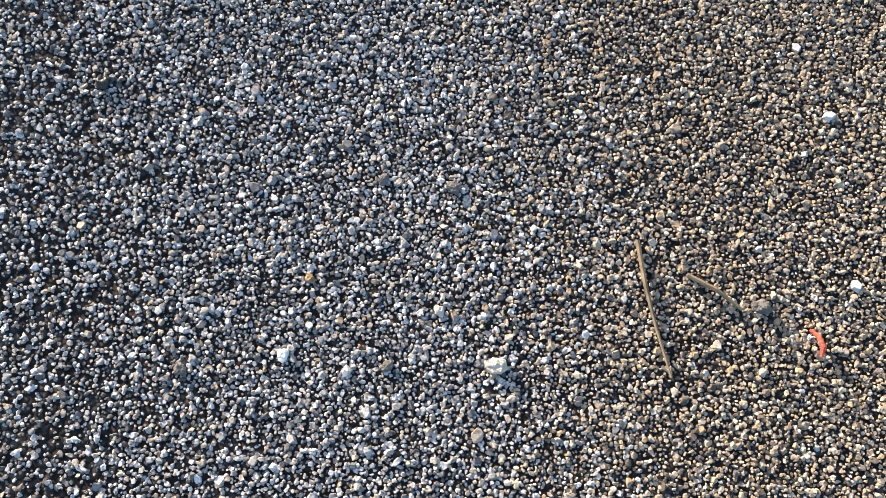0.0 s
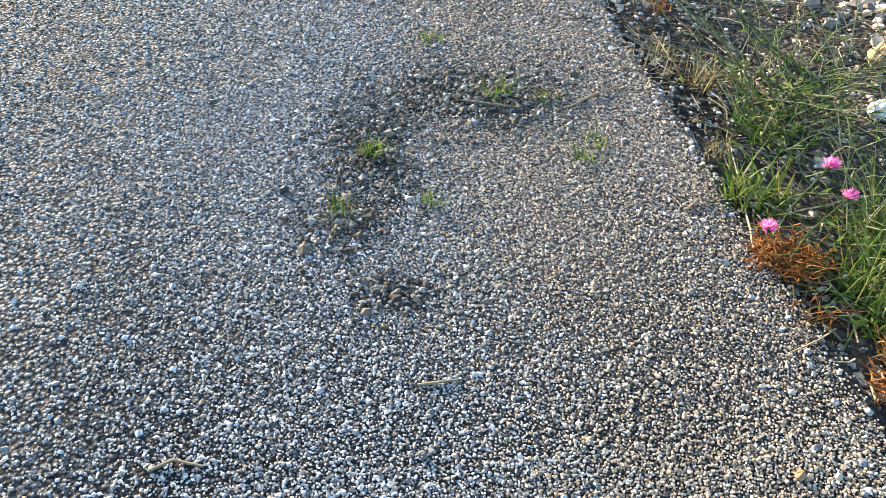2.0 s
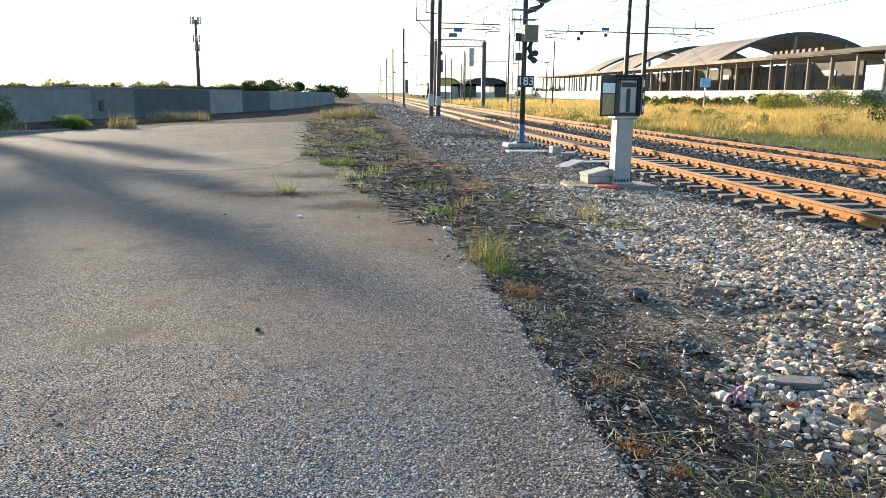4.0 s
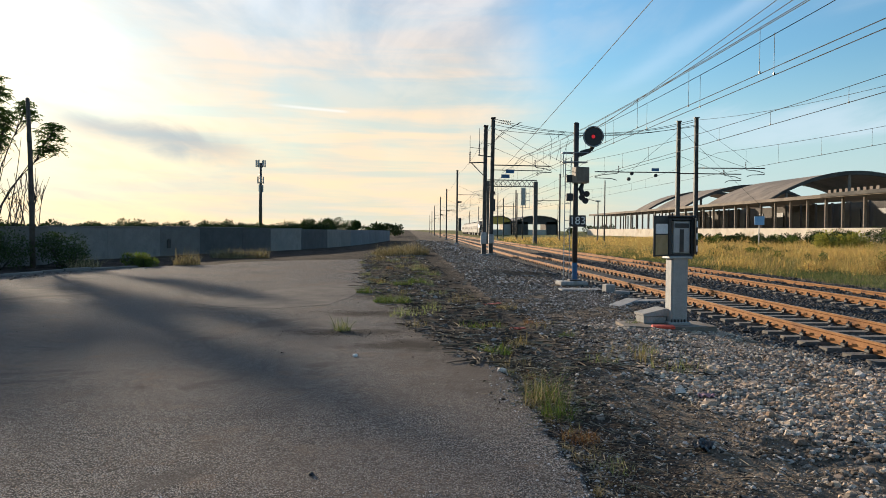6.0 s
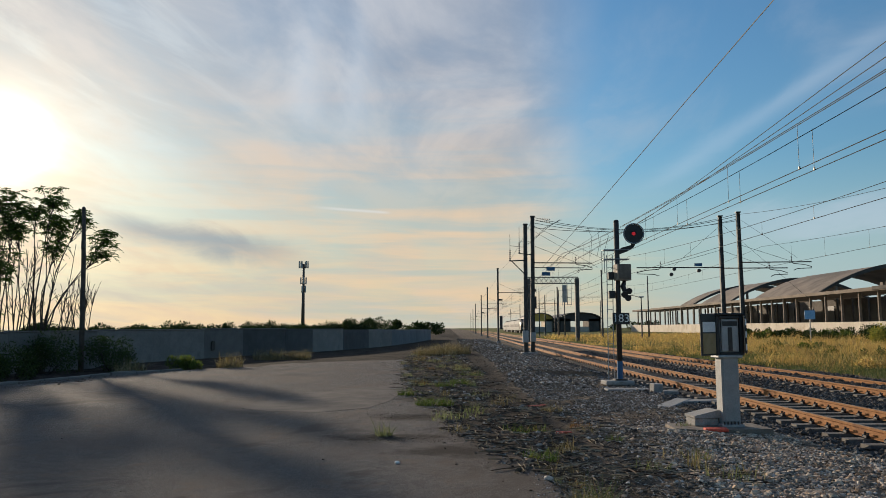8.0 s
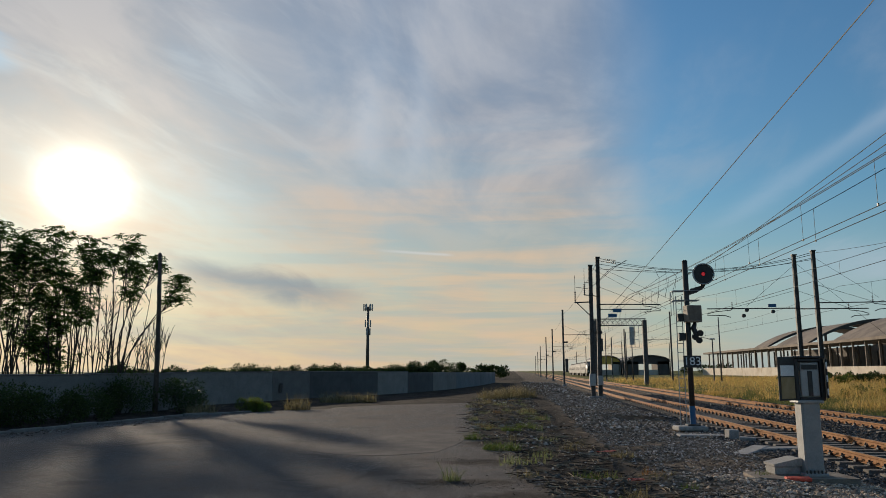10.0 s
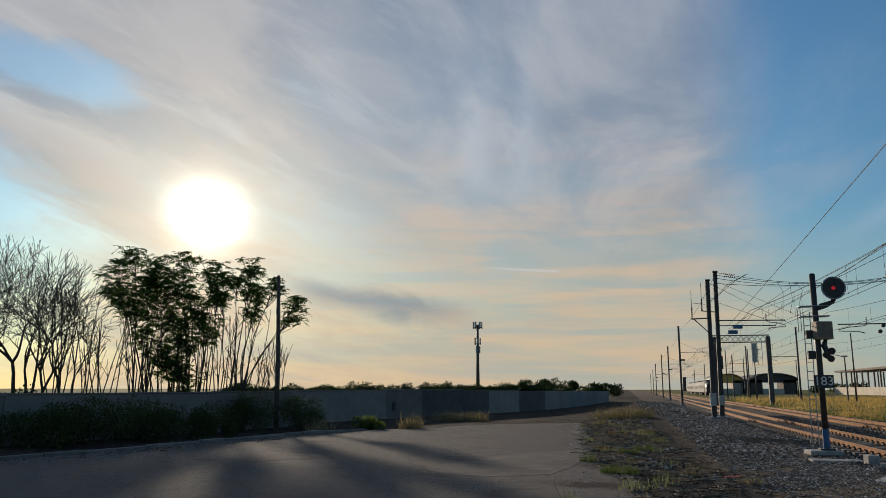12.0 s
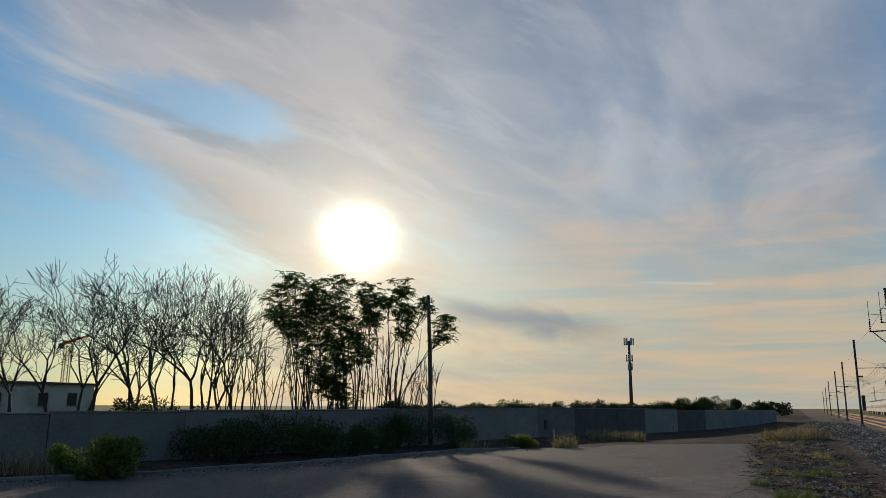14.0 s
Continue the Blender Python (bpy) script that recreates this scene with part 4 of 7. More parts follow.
SUPPORTS = [-5.0, 50.0, 95.0, 139.0, 173.0, 234.0, 330.0]
for xc, zc, zm, sag in ((7.64, 4.76, 6.3, 0.60), (7.95, 4.74, 6.28, 0.70), (12.0, 4.92, 6.1, 0.75), (20.7, 5.30, 6.72, 0.75)):
    wire("contact_wire", "dark contact wire over the track", [(xc + bend(y) + (0.1 * (-1) ** i if y > 0 else 0), y, zc) for i, y in enumerate(SUPPORTS)], 0.012, 6, 0.0)
    for dx in (-0.03, 0.03) if xc < 7.9 else (0.0,):
        wire("messenger_wire", "dark sagging messenger wire over the track", [(xc + dx + bend(y), y, zm) for y in SUPPORTS], 0.011, 14, sag)
    mb = MB()
    for a, b in zip(SUPPORTS[:3], SUPPORTS[1:4]):
        n = int((b - a) / 4)
        for i in range(1, n):
            f = i / n
            yy = a + (b - a) * f
            xx = xc + bend(yy) + 0.04 * (-1) ** i
            mb.tube([(xx, yy, zm - 4 * sag * f * (1 - f)), (xx, yy, zc)], 0.006, 4, False)
            mb.box((xx, yy, zc + 0.02), (0.025, 0.05, 0.05))
    ob = new("dropper_row", mb.mesh("dropper_row", WIRE))
    tagged(ob, "thin vertical droppers between overhead wires", "wire", "overhead wires", "stuff")
wire("feeder_wire", "dark feeder wire slanting down to a mast", [(6.85, -10, 9.65), (6.65, 20.5, 7.5), (6.4, 50.3, 5.4)], 0.012, 10, 0.03)
wire("feeder_wire", "dark feeder wire beside the catenary", [(9.3, -10, 8.7), (9.29, 18, 7.2), (9.25, 34, 6.42), (8.6, 50, 5.9)], 0.012, 8, 0.03)
wire("feeder_wire", "dark feeder wire beside the catenary", [(9.2, -10, 7.95), (9.15, 17, 6.86), (9.0, 32, 6.32), (8.4, 50, 5.85)], 0.012, 8, 0.03)
wire("feeder_wire", "dark feeder wire from a mast top", [(20.2, 5, 7.0), (19.8, 31, 7.5), (19.45, 50.3, 8.9)], 0.012, 10, 0.2)
wire("feeder_wire", "dark feeder wire between mast tops", [(5.75, 50.3, 8.5), (6.6, 95, 8.6), (7.4, 139, 8.6), (7.7, 173, 8.6), (8.5, 234, 8.6)], 0.012, 10, 0.5)
for i, (za, zb, yo, sg) in enumerate(((8.8, 8.95, 0, 0.95), (8.6, 8.8, -0.2, 0.85), (8.45, 8.6, 0.2, 0.75), (8.1, 8.5, 0.1, 0.5))):
    wire("span_wire", "dark cross-span cable between masts", [(5.75, 50.3 + yo, za), (19.4, 50.3 + yo, zb)], 0.016, 14, sg)
    if i < 2:
        mb = MB()
        insulator(mb, (6.3, 50.3 + yo, za - 0.12), (7.0, 50.3 + yo, za - 0.2), 6)
        solid("span_insulator", mb, STEEL_DARK, "dark strain insulator on a span cable", "insulator", "span insulators")
wire("stay_wire", "dark slanting stay wire", [(5.8, 50.2, 8.2), (11.0, 50.3, 5.7)], 0.01, 2)
wire("stay_wire", "dark slanting stay wire", [(5.3, 49.4, 8.0), (10.0, 50.0, 5.4)], 0.01, 2)
wire("stay_wire", "dark slanting stay wire", [(10.6, 50.2, 8.0), (6.4, 50.0, 5.2)], 0.01, 2)
wire("stay_wire", "dark slanting stay wire", [(19.4, 50.2, 8.6), (23.2, 50.3, 6.0)], 0.01, 2)
wire("stay_wire", "dark slanting stay wire", [(18.2, 50.0, 8.2), (15.0, 50.0, 5.5)], 0.01, 2)
wire("stay_wire", "dark slanting stay wire", [(18.2, 50.0, 8.2), (24.0, 50.0, 3.0)], 0.01, 2)
wire("jumper_wire", "dark hanging jumper cables over the track", [(9.4, 50.2, 8.1), (9.7, 50.2, 7.4), (9.6, 50.2, 6.1)], 0.012, 4, 0.0)
wire("jumper_wire", "dark hanging jumper cables over the track", [(10.4, 50.2, 8.0), (10.8, 50.2, 7.5), (10.4, 50.2, 6.1)], 0.012, 4, 0.0)
wire("jumper_wire", "dark hanging jumper cables over the track", [(10.1, 50.2, 8.0), (10.2, 50.2, 6.9), (10.0, 50.2, 6.1)], 0.012, 4, 0.0)

# masts further along the line
for x, y, h, right in ((6.35, 95, 9.1, 1), (7.25, 139, 9.1, 1), (7.55, 173, 9.1, 1), (8.35, 234, 9.1, 1), (9.6, 300, 9.0, 1), (11.0, 380, 9.0, 1), (22.3, 110, 9.9, -1), (20.0, 139, 9.0, -1), (22.0, 173, 9.0, -1), (22.0, 234, 9.0, -1), (28.0, 200, 9.0, -1), (24.5, 300, 9, -1)):
    ob = mast(h, 0.22)
    ob.matrix_world = pose(x, y, -0.25)
    cantilever(ob, 6.1, 3.6, right)
    if right > 0:
        mb = MB().box((0.3, -0.1, 5.2), (0.5, 0.03, 0.2))
        part("sign", mb, STEEL_DARK, ob)
    if (x, y) == (6.35, 95):
        part("box", MB().box((0.35, 0, 2.4), (0.35, 0.4, 1.6), bev=0.03), STEEL_DARK, ob, "dark upright box")
for x, y, h in ((26.3, 100, 8.4), (17.2, 118, 7.5), (18.4, 120, 6.2), (15.6, 130, 8.0), (30, 150, 7.0)):
    ob = thing("slim_pole", (x, y, -0.2), "slim grey steel pole in dry grass", "pole", "slim poles")
    part("shaft", MB().tube([(0, 0, 0), (0, 0, h)], [0.11, 0.07], 8), MAST, ob, smooth=True)
    part("collar", MB().tube([(0, 0, 0), (0, 0, 0.4)], 0.15, 8), CONCRETE, ob)
ob = thing("street_lamp", (25.4, 100, -0.2), "slim grey lamp post with a short arm", "street lamp")
part("shaft", MB().tube([(0, 0, 0), (0, 0, 5.6)], [0.1, 0.07], 8), MAST, ob)
part("arm", MB().tube([(0, 0, 5.55), (-0.9, 0, 5.8), (-1.5, 0, 5.85)], 0.04, 6), MAST, ob)
part("lamp_head", MB().box((0, 0, 5.65), (0.7, 0.3, 0.16), bev=0.05), GALV, ob)

# signal gantry over the far track
gan = thing("signal_gantry", (0, 95, 0), "grey lattice signal gantry over the tracks", "gantry")
for x in (10.3, 16.2):
    part("leg", MB().box((x, 0, 3.6), (0.5, 0.5, 8.0), bev=0.03), MAST, gan)
mb = MB()
for z in (6.95, 7.75):
    for yy in (-0.3, 0.3):
        mb.box((13.2, yy, z), (6.2, 0.08, 0.08))
for i in range(10):
    a = 10.3 + 0.6 * i
    mb.tube([(a, -0.3, 6.95), (a + 0.6, -0.3, 7.75)], 0.04, 4)
    mb.tube([(a, 0.3, 7.75), (a + 0.6, 0.3, 6.95)], 0.04, 4)
part("lattice_beam", mb, MAST, gan)
cage = part("signal_cage", MB().box((14.9, -0.5, 5.6), (0.06, 0.06, 2.6)), MAST, gan)
mb = MB()
for x in (14.3, 15.4):
    mb.box((x, -0.5, 5.6), (0.06, 0.06, 2.7))
for z in (4.3, 5.2, 6.1, 6.9):
    mb.box((14.85, -0.5, z), (1.1, 0.06, 0.06))
part("cage_bars", mb, GALV, cage)
part("backboard", MB().box((14.6, -0.45, 5.7), (0.5, 0.05, 2.2), bev=0.02), GALV, cage)
head = part("signal_head", MB().tube([(10.75, -0.6, 6.1), (10.75, -0.35, 6.1)], 0.3, 16), BLACK, gan)
part("lamp", MB().tube([(10.75, -0.64, 6.2), (10.75, -0.6, 6.2)], 0.13, 12), RED_LIGHT, head, "lit red lamp")
part("signal_case", MB().box((10.8, -0.5, 4.6), (0.55, 0.35, 1.5), bev=0.03), BLACK, gan)

# standing train
train = thing("train", pose(21.0, 210, -0.1, 0, 0, -1.6), "pale grey passenger train standing on a siding", "train")
prof = [(-1.4, 0.9), (-1.42, 2.6), (-1.25, 3.45), (-0.8, 3.85), (0.8, 3.85), (1.25, 3.45), (1.42, 2.6), (1.4, 0.9)]
PALE_TRAIN = surf("pale train paint", (0.27, 0.26, 0.24), (0.32, 0.31, 0.28), 1, 0.8, 0.05, 10)
for i in range(4):
    y0 = 26 * i
    car = part("carriage", MB().prism(prof, y0 + (0 if i else 2.6), y0 + 25), PALE_TRAIN, train)
    for j in range(9):
        part("window", MB().box((-1.43, y0 + 4 + 2.35 * j, 2.3), (0.03, 1.3, 0.85), bev=0.01), BLACK, car)
    for j in (4, 21):
        part("bogie", MB().box((0, y0 + j, 0.5), (2.3, 3.2, 0.8), bev=0.1), STEEL_DARK, car)
    for j in (6, 12, 18):
        part("roof_unit", MB().box((0, y0 + j, 3.98), (1.6, 2.6, 0.35), bev=0.1), STEEL_DARK, car)
mb = MB()
mb.v = [(a * 0.96, 2.7, b) for a, b in prof] + [(a * 0.7, 0.4, 0.9 + (b - 0.9) * 0.72) for a, b in prof]
mb.f = [(i, (i + 1) % 8, 8 + (i + 1) % 8, 8 + i) for i in range(8)] + [tuple(range(8, 16)), tuple(range(8))]
nose = part("cab_front", mb, BLACK, train, "black cab front")
for s in (-0.6, 0.6):
    part("headlight", MB().tube([(s, 0.3, 1.5), (s, 0.42, 1.5)], 0.12, 10), WHITE, nose)

# arched sheds across the yard
for x0, x1, y0, colour, lab in ((26.5, 35.5, 258, YELLOW, "arched shed with a yellow gable"), (36.0, 50.0, 250, STEEL_DARK, "dark arched shed with open ends")):
    shed = thing("arched_shed", ((x0 + x1) / 2, y0, 0), lab, "shed", "arched sheds")
    hw = (x1 - x0) / 2
    arc = [(hw * math.cos(t), 4.4 + 2.1 * math.sin(t)) for t in np.linspace(0, math.pi, 17)]
    inner = [(a * 0.97, b - 0.2) for a, b in arc]
    part("roof", MB().prism(arc + inner[::-1], -0.8, 30), STEEL_DARK, shed)
    gable = [(a * 0.95, b - 0.25) for a, b in arc] + [(-hw * 0.95, 3.6), (hw * 0.95, 3.6)]
    part("gable", MB().prism(gable, 0, 0.3), colour, shed)
    for s in (-1, 1):
        part("side_wall", MB().box((s * hw * 0.93, 15, 1.9), (0.4, 30, 5.0)), PALE_WALL if colour is YELLOW else SHED_DARK, shed)
        part("front_wall", MB().box((s * hw * 0.68, 0.15, 1.9), (hw * 0.5, 0.3, 5.0)), PALE_WALL if colour is YELLOW else SHED_DARK, shed)
    part("front_wall", MB().box((0, 0.15, 0.6), (hw * 0.9, 0.3, 2.4)), PALE_WALL, shed)

# ---- goods hall with shell vaults ----
hall = thing("goods_hall", (0, 0, 0), "derelict concrete goods hall with shell vault roofs and columns", "building")
part("platform", MB().box((75, 157, 1.0), (38, 154, 2.3), bev=0.05), PALE_WALL, hall, "pale loading platform")
# canopy, inner columns and rear wall carry the interior's shade in their darker colour
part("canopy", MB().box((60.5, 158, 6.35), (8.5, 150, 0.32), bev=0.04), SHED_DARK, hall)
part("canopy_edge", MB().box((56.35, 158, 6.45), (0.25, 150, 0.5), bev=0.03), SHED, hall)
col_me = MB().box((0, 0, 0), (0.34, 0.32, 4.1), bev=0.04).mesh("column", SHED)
col_shaded = MB().box((0, 0, 0), (0.3, 0.3, 4.1), bev=0.04).mesh("column", SHED_DARK)
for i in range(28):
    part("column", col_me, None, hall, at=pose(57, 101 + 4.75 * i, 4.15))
    part("column", col_shaded, None, hall, at=pose(66, 101 + 4.75 * i, 4.15))
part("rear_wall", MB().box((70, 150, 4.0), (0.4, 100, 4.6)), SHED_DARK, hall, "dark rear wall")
# black panels for doorways, the interior's darkness put into their colour
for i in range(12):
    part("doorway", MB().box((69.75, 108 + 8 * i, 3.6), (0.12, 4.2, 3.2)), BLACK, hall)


def vault(y0, y1, x0=59.5, span=30.0, spring=6.9, rise=4.8):
    cx = x0 + span / 2
    us = np.linspace(-1, 1, 29)
    arc = [(cx + span / 2 * u, spring + rise * (1 - u * u)) for u in us]
    low = [(cx + (span / 2 - 0.1) * u, spring - 0.05 + (rise - 0.35) * (1 - u * u)) for u in us]
    v_ = part("vault", MB().prism(arc + low[::-1], y0, y1), SHED, hall, "thin concrete shell vault")
    part("rib", MB().prism([(a, b + 0.12) for a, b in arc] + [(a, b - 0.15) for a, b in low[::-1]], y0 - 0.5, y0), SHED_DARK, v_)
    for x in (x0 + 0.4, x0 + span * 0.45, x0 + span * 0.75):
        zt = spring + rise * (1 - (2 * (x - x0) / span - 1) ** 2) - 0.3
        part("strut", MB().box((x, y0, (zt + 6.3) / 2), (0.45, 0.45, zt - 6.3)), SHED, v_)


vault(122.7, 148.6)
vault(161, 180)
vault(186, 196)
front = part("parapet", MB().box((56.3, 89, 6.55), (0.4, 24, 0.5), bev=0.04), SHED_DARK, hall, "front parapet with faded raised lettering")
for i in range(9):
    part("letter_bar", MB().box((56.3, 99 - 1.3 * i, 7.0), (0.08, 0.6, 0.42)), SHED, front)
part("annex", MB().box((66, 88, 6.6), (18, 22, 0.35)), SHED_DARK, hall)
for i in range(5):
    part("column", col_me, None, hall, at=pose(57, 78 + 4.75 * i, 4.15))

ob = thing("notice_board", (31.2, 66, 0), "pale blue notice board on a post", "sign")
part("post", MB().tube([(0, 0, -0.2), (0, 0, 2.2)], 0.05, 8), GALV, ob)
part("board", MB().box((0, -0.05, 2.5), (0.9, 0.05, 0.75), bev=0.01), LIGHTBLUE, ob, "pale blue board")

# ---- telecom tower ----
tower = thing("telecom_tower", (-42.1, 220, 0), "slender grey telecom mast with antennas", "tower")
part("shaft", MB().tube([(0, 0, -0.5), (0, 0, 20.2)], [0.55, 0.32], 12), MAST, tower, smooth=True)
for z, r, n in ((19.3, 1.25, 6), (14.6, 0.75, 4), (12.2, 0.6, 3)):
    mb = MB().tube([(r * math.cos(a), r * math.sin(a), z) for a in np.linspace(0, 2 * math.pi, 13)], 0.06, 5)
    for i in range(n):
        a = 2 * math.pi * i / n
        mb.tube([(0, 0, z), (r * math.cos(a), r * math.sin(a), z)], 0.05, 4)
    part("ring_platform", mb, MAST, tower)
    for i in range(n):
        a = 2 * math.pi * i / n + 0.3
        part("antenna", MB().box((r * math.cos(a), r * math.sin(a), z + 0.7), (0.35, 0.3, 2.0), bev=0.05), GALV, tower)

# ---- house and crane beyond the wall ----
house = thing("house", pose(-61.3, 43.0, 0, 0, 0, 52), "low pale house with flat-pitched dark roof", "house")
part("wall", MB().box((0, 0, 1.5), (16, 9, 3.4), bev=0.03), PALE_WALL, house)
part("roof", MB().prism([(-8.4, 3.1), (8.4, 3.1), (8.4, 3.24), (0, 3.4), (-8.4, 3.3)], -4.8, 4.8), SHED_DARK, house)
for x in (-3.0, 1.0, 4.3, 6.4):
    win = part("window", MB().box((x, -4.53, 1.95), (0.7, 0.1, 1.0), bev=0.02), BLACK, house)
    part("sill", MB().box((x, -4.6, 1.4), (0.9, 0.2, 0.08)), CONCRETE, win)
crane = thing("tower_crane", pose(-170, 139, 0, 0, 0, 30), "distant red and yellow tower crane", "crane")
mb = MB()
for sx in (-0.7, 0.7):
    for sy in (-0.7, 0.7):
        mb.box((sx, sy, 8), (0.2, 0.2, 17))
for i in range(12):
    mb.tube([(-0.7, -0.7, 1.4 * i), (0.7, -0.7, 1.4 * i + 1.4)], 0.08, 4)
part("tower", mb, YELLOW, crane)
mb = MB()
mb.tube([(-1.6, 0, 16.9), (5.2, 0, 19.3)], [0.5, 0.25], 4)
part("jib", mb, REDPAINT, crane)
part("counterweight", MB().box((-1.6, 0, 16.4), (1.2, 1.0, 1.4), bev=0.1), MAST, crane)
# ---- loose stone ----
nrng = np.random.default_rng(7)


def stone_base(kind):
    """A low-poly stone about one unit across: 'chip' (facetted, flat foot), 'round' (twenty faces) or 'shard' (eight)."""
    if kind == "chip":
        v = [(math.cos(a) * 0.5, math.sin(a) * 0.5, -0.25) for a in np.arange(5) * 1.2566]
        v += [(math.cos(a + 0.3) * 0.33, math.sin(a + 0.3) * 0.33, 0.25) for a in np.arange(5) * 1.2566]
        f = [(5, 6, 7), (5, 7, 8), (5, 8, 9)]
        for i in range(5):
            n = (i + 1) % 5
            f += [(i, n, 5 + i), (n, 5 + n, 5 + i)]
        return np.array(v), np.array(f)
    if kind == "shard":
        v = [(0.5, 0, 0), (-0.5, 0, 0), (0, 0.5, 0), (0, -0.5, 0), (0, 0, 0.4), (0, 0, -0.4)]
        f = [(0, 2, 4), (2, 1, 4), (1, 3, 4), (3, 0, 4), (2, 0, 5), (1, 2, 5), (3, 1, 5), (0, 3, 5)]
        return np.array(v, float), np.array(f)
    bm = bmesh.new()
    bmesh.ops.create_icosphere(bm, subdivisions=1, radius=0.5)
    v, f = np.array([q.co[:] for q in bm.verts]), np.array([[q.index for q in t.verts] for t in bm.faces])
    bm.free()
    return v, f


def stones(name, pts, sizes, kind, material, label, flat=0.7, rough=0.16, smooth=False):
    """Many loose stones in one mesh, each turned, stretched and dented by chance."""
    v, f = stone_base(kind)
    n, k = len(pts), len(v)
    jig = v[None] * (1 + nrng.normal(0, rough, (n, k, 1))) * nrng.uniform(0.7, 1.3, (n, 1, 3)) * [1, 1, flat]
    a, t = nrng.uniform(0, 6.283, n), nrng.normal(0, 0.3, n)
    ca, sa, ct, st = np.cos(a), np.sin(a), np.cos(t), np.sin(t)
    x, y, z = jig[..., 0], jig[..., 1], jig[..., 2]
    y, z = y * ct[:, None] - z * st[:, None], y * st[:, None] + z * ct[:, None]
    x, y = x * ca[:, None] - y * sa[:, None], x * sa[:, None] + y * ca[:, None]
    co = np.stack([x, y, z], -1) * np.asarray(sizes)[:, None, None] + np.asarray(pts)[:, None]
    faces = (f[None] + (np.arange(n) * k)[:, None, None]).reshape(-1, 3)
    return tagged(new(name, raw_mesh(name, co.reshape(-1, 3), faces, material, smooth)), label, "stones", kind="stuff")


def jittered(x0, x1, y0, y1, step):
    xs, ys = np.meshgrid(np.arange(x0, x1, step), np.arange(y0, y1, step * 0.9))
    xs[::2] += step / 2
    p = np.stack([xs.ravel(), ys.ravel()], -1)
    return p + nrng.normal(0, step * 0.22, p.shape)


EDGES = np.array([edge_x(v) for v in np.arange(-2, 40, 0.05)])


def edges(y):
    return np.interp(y, np.arange(-2, 40, 0.05), EDGES)


CHIPS = islands("asphalt chippings", [(0.379, 0.377, 0.383), (0.500, 0.489, 0.496), (0.224, 0.220, 0.225), (0.414, 0.381, 0.351), (0.311, 0.304, 0.306), (0.569, 0.555, 0.559), (0.147, 0.146, 0.149), (0.379, 0.329, 0.270), (0.268, 0.264, 0.270), (0.449, 0.443, 0.451), (0.345, 0.298, 0.261), (0.104, 0.104, 0.109)], 0.75, 400)
# brown copy of the chippings: the sun's warmth is put into its colour
CHIPS_SUNLIT = islands("sunlit brown chippings", [(0.361, 0.298, 0.233), (0.470, 0.394, 0.310), (0.219, 0.182, 0.148), (0.392, 0.313, 0.226), (0.298, 0.245, 0.191), (0.486, 0.425, 0.353), (0.134, 0.115, 0.099), (0.376, 0.276, 0.176), (0.258, 0.216, 0.176), (0.423, 0.357, 0.289), (0.330, 0.245, 0.169), (0.094, 0.082, 0.071)], 0.8, 400)
for x0, x1, y0, y1, step, size, kind, left, fade in ((-0.40, 1.34, 0.36, 1.36, 0.0053, 0.0054, "chip", -0.55, 0), (-0.80, 1.34, 1.36, 2.6, 0.0063, 0.0062, "shard", -0.95, 0), (-1.7, 1.34, 2.6, 4.8, 0.0100, 0.0082, "shard", -1.7, 1)):
    p = jittered(x0, x1, y0, y1, step)
    p = p[p[:, 0] < edges(p[:, 1]) - 0.01 + nrng.normal(0, 0.015, len(p))]
    worn = np.array([noise.noise(Vector((a * 1.1, b * 0.7, 6))) for a, b in p])
    keep = 0.92 - 0.3 * np.clip(worn, 0, 1) - np.clip((0.22 - p[:, 0]) * 1.1, 0, 0.58)
    keep = keep * np.clip((p[:, 0] - left) / 0.45 + 0.1, 0, 1) * np.clip((p[:, 1] - 0.30) / 0.12, 0, 1)
    if fade:
        keep = keep * np.clip((4.8 - p[:, 1]) / 2.0, 0, 1) * np.clip((p[:, 0] - left) / 0.6, 0, 1)
    for cx, cy, rx, ry in ((0.74, 2.5, 0.30, 0.17), (0.42, 2.25, 0.13, 0.22), (0.36, 1.98, 0.09, 0.07), (0.46, 1.78, 0.1, 0.06)):
        off = np.hypot((p[:, 0] - cx) / rx, (p[:, 1] - cy) / ry) + np.array([0.7 * noise.noise(Vector((a * 9, b * 9, 5))) for a, b in p])
        keep = keep * np.clip((off - 0.15) / 0.9, 0.12, 1)
    p = p[nrng.random(len(p)) < keep]
    # the share of sun-coloured chippings rises to the right
    warm = nrng.random(len(p)) < np.clip((p[:, 0] - 0.42 + 0.2 * np.array([noise.noise(Vector((a, b, 2))) for a, b in p])) / 0.38, 0.04, 0.95)
    for mask, chip_material, lab in ((~warm, CHIPS, "pale angular chippings bedded in asphalt"), (warm, CHIPS_SUNLIT, "sunlit brown chippings bedded in asphalt")):
        q = p[mask]
        s = size * nrng.lognormal(0, 0.3, len(q))
        z = nrng.uniform(-0.0016, 0.0020, len(q)) + 0.001
        stones("chippings", np.c_[q, z], s, kind, chip_material, lab, 0.85, 0.2)
# coarse crumbs that broke out of the rim
p = np.c_[nrng.normal(0, 0.16, 2600), nrng.uniform(0.6, 8.5, 2600)]
p[:, 0] += edges(p[:, 1]) + 0.1
stones("crumbs", np.array([(x, y, max(height(x, y), -0.002 if x < edge_x(y) else -9) + 0.004) for x, y in p]), nrng.uniform(0.006, 0.02, 2600), "chip", CHIPS, "loose asphalt crumbs along the broken edge")

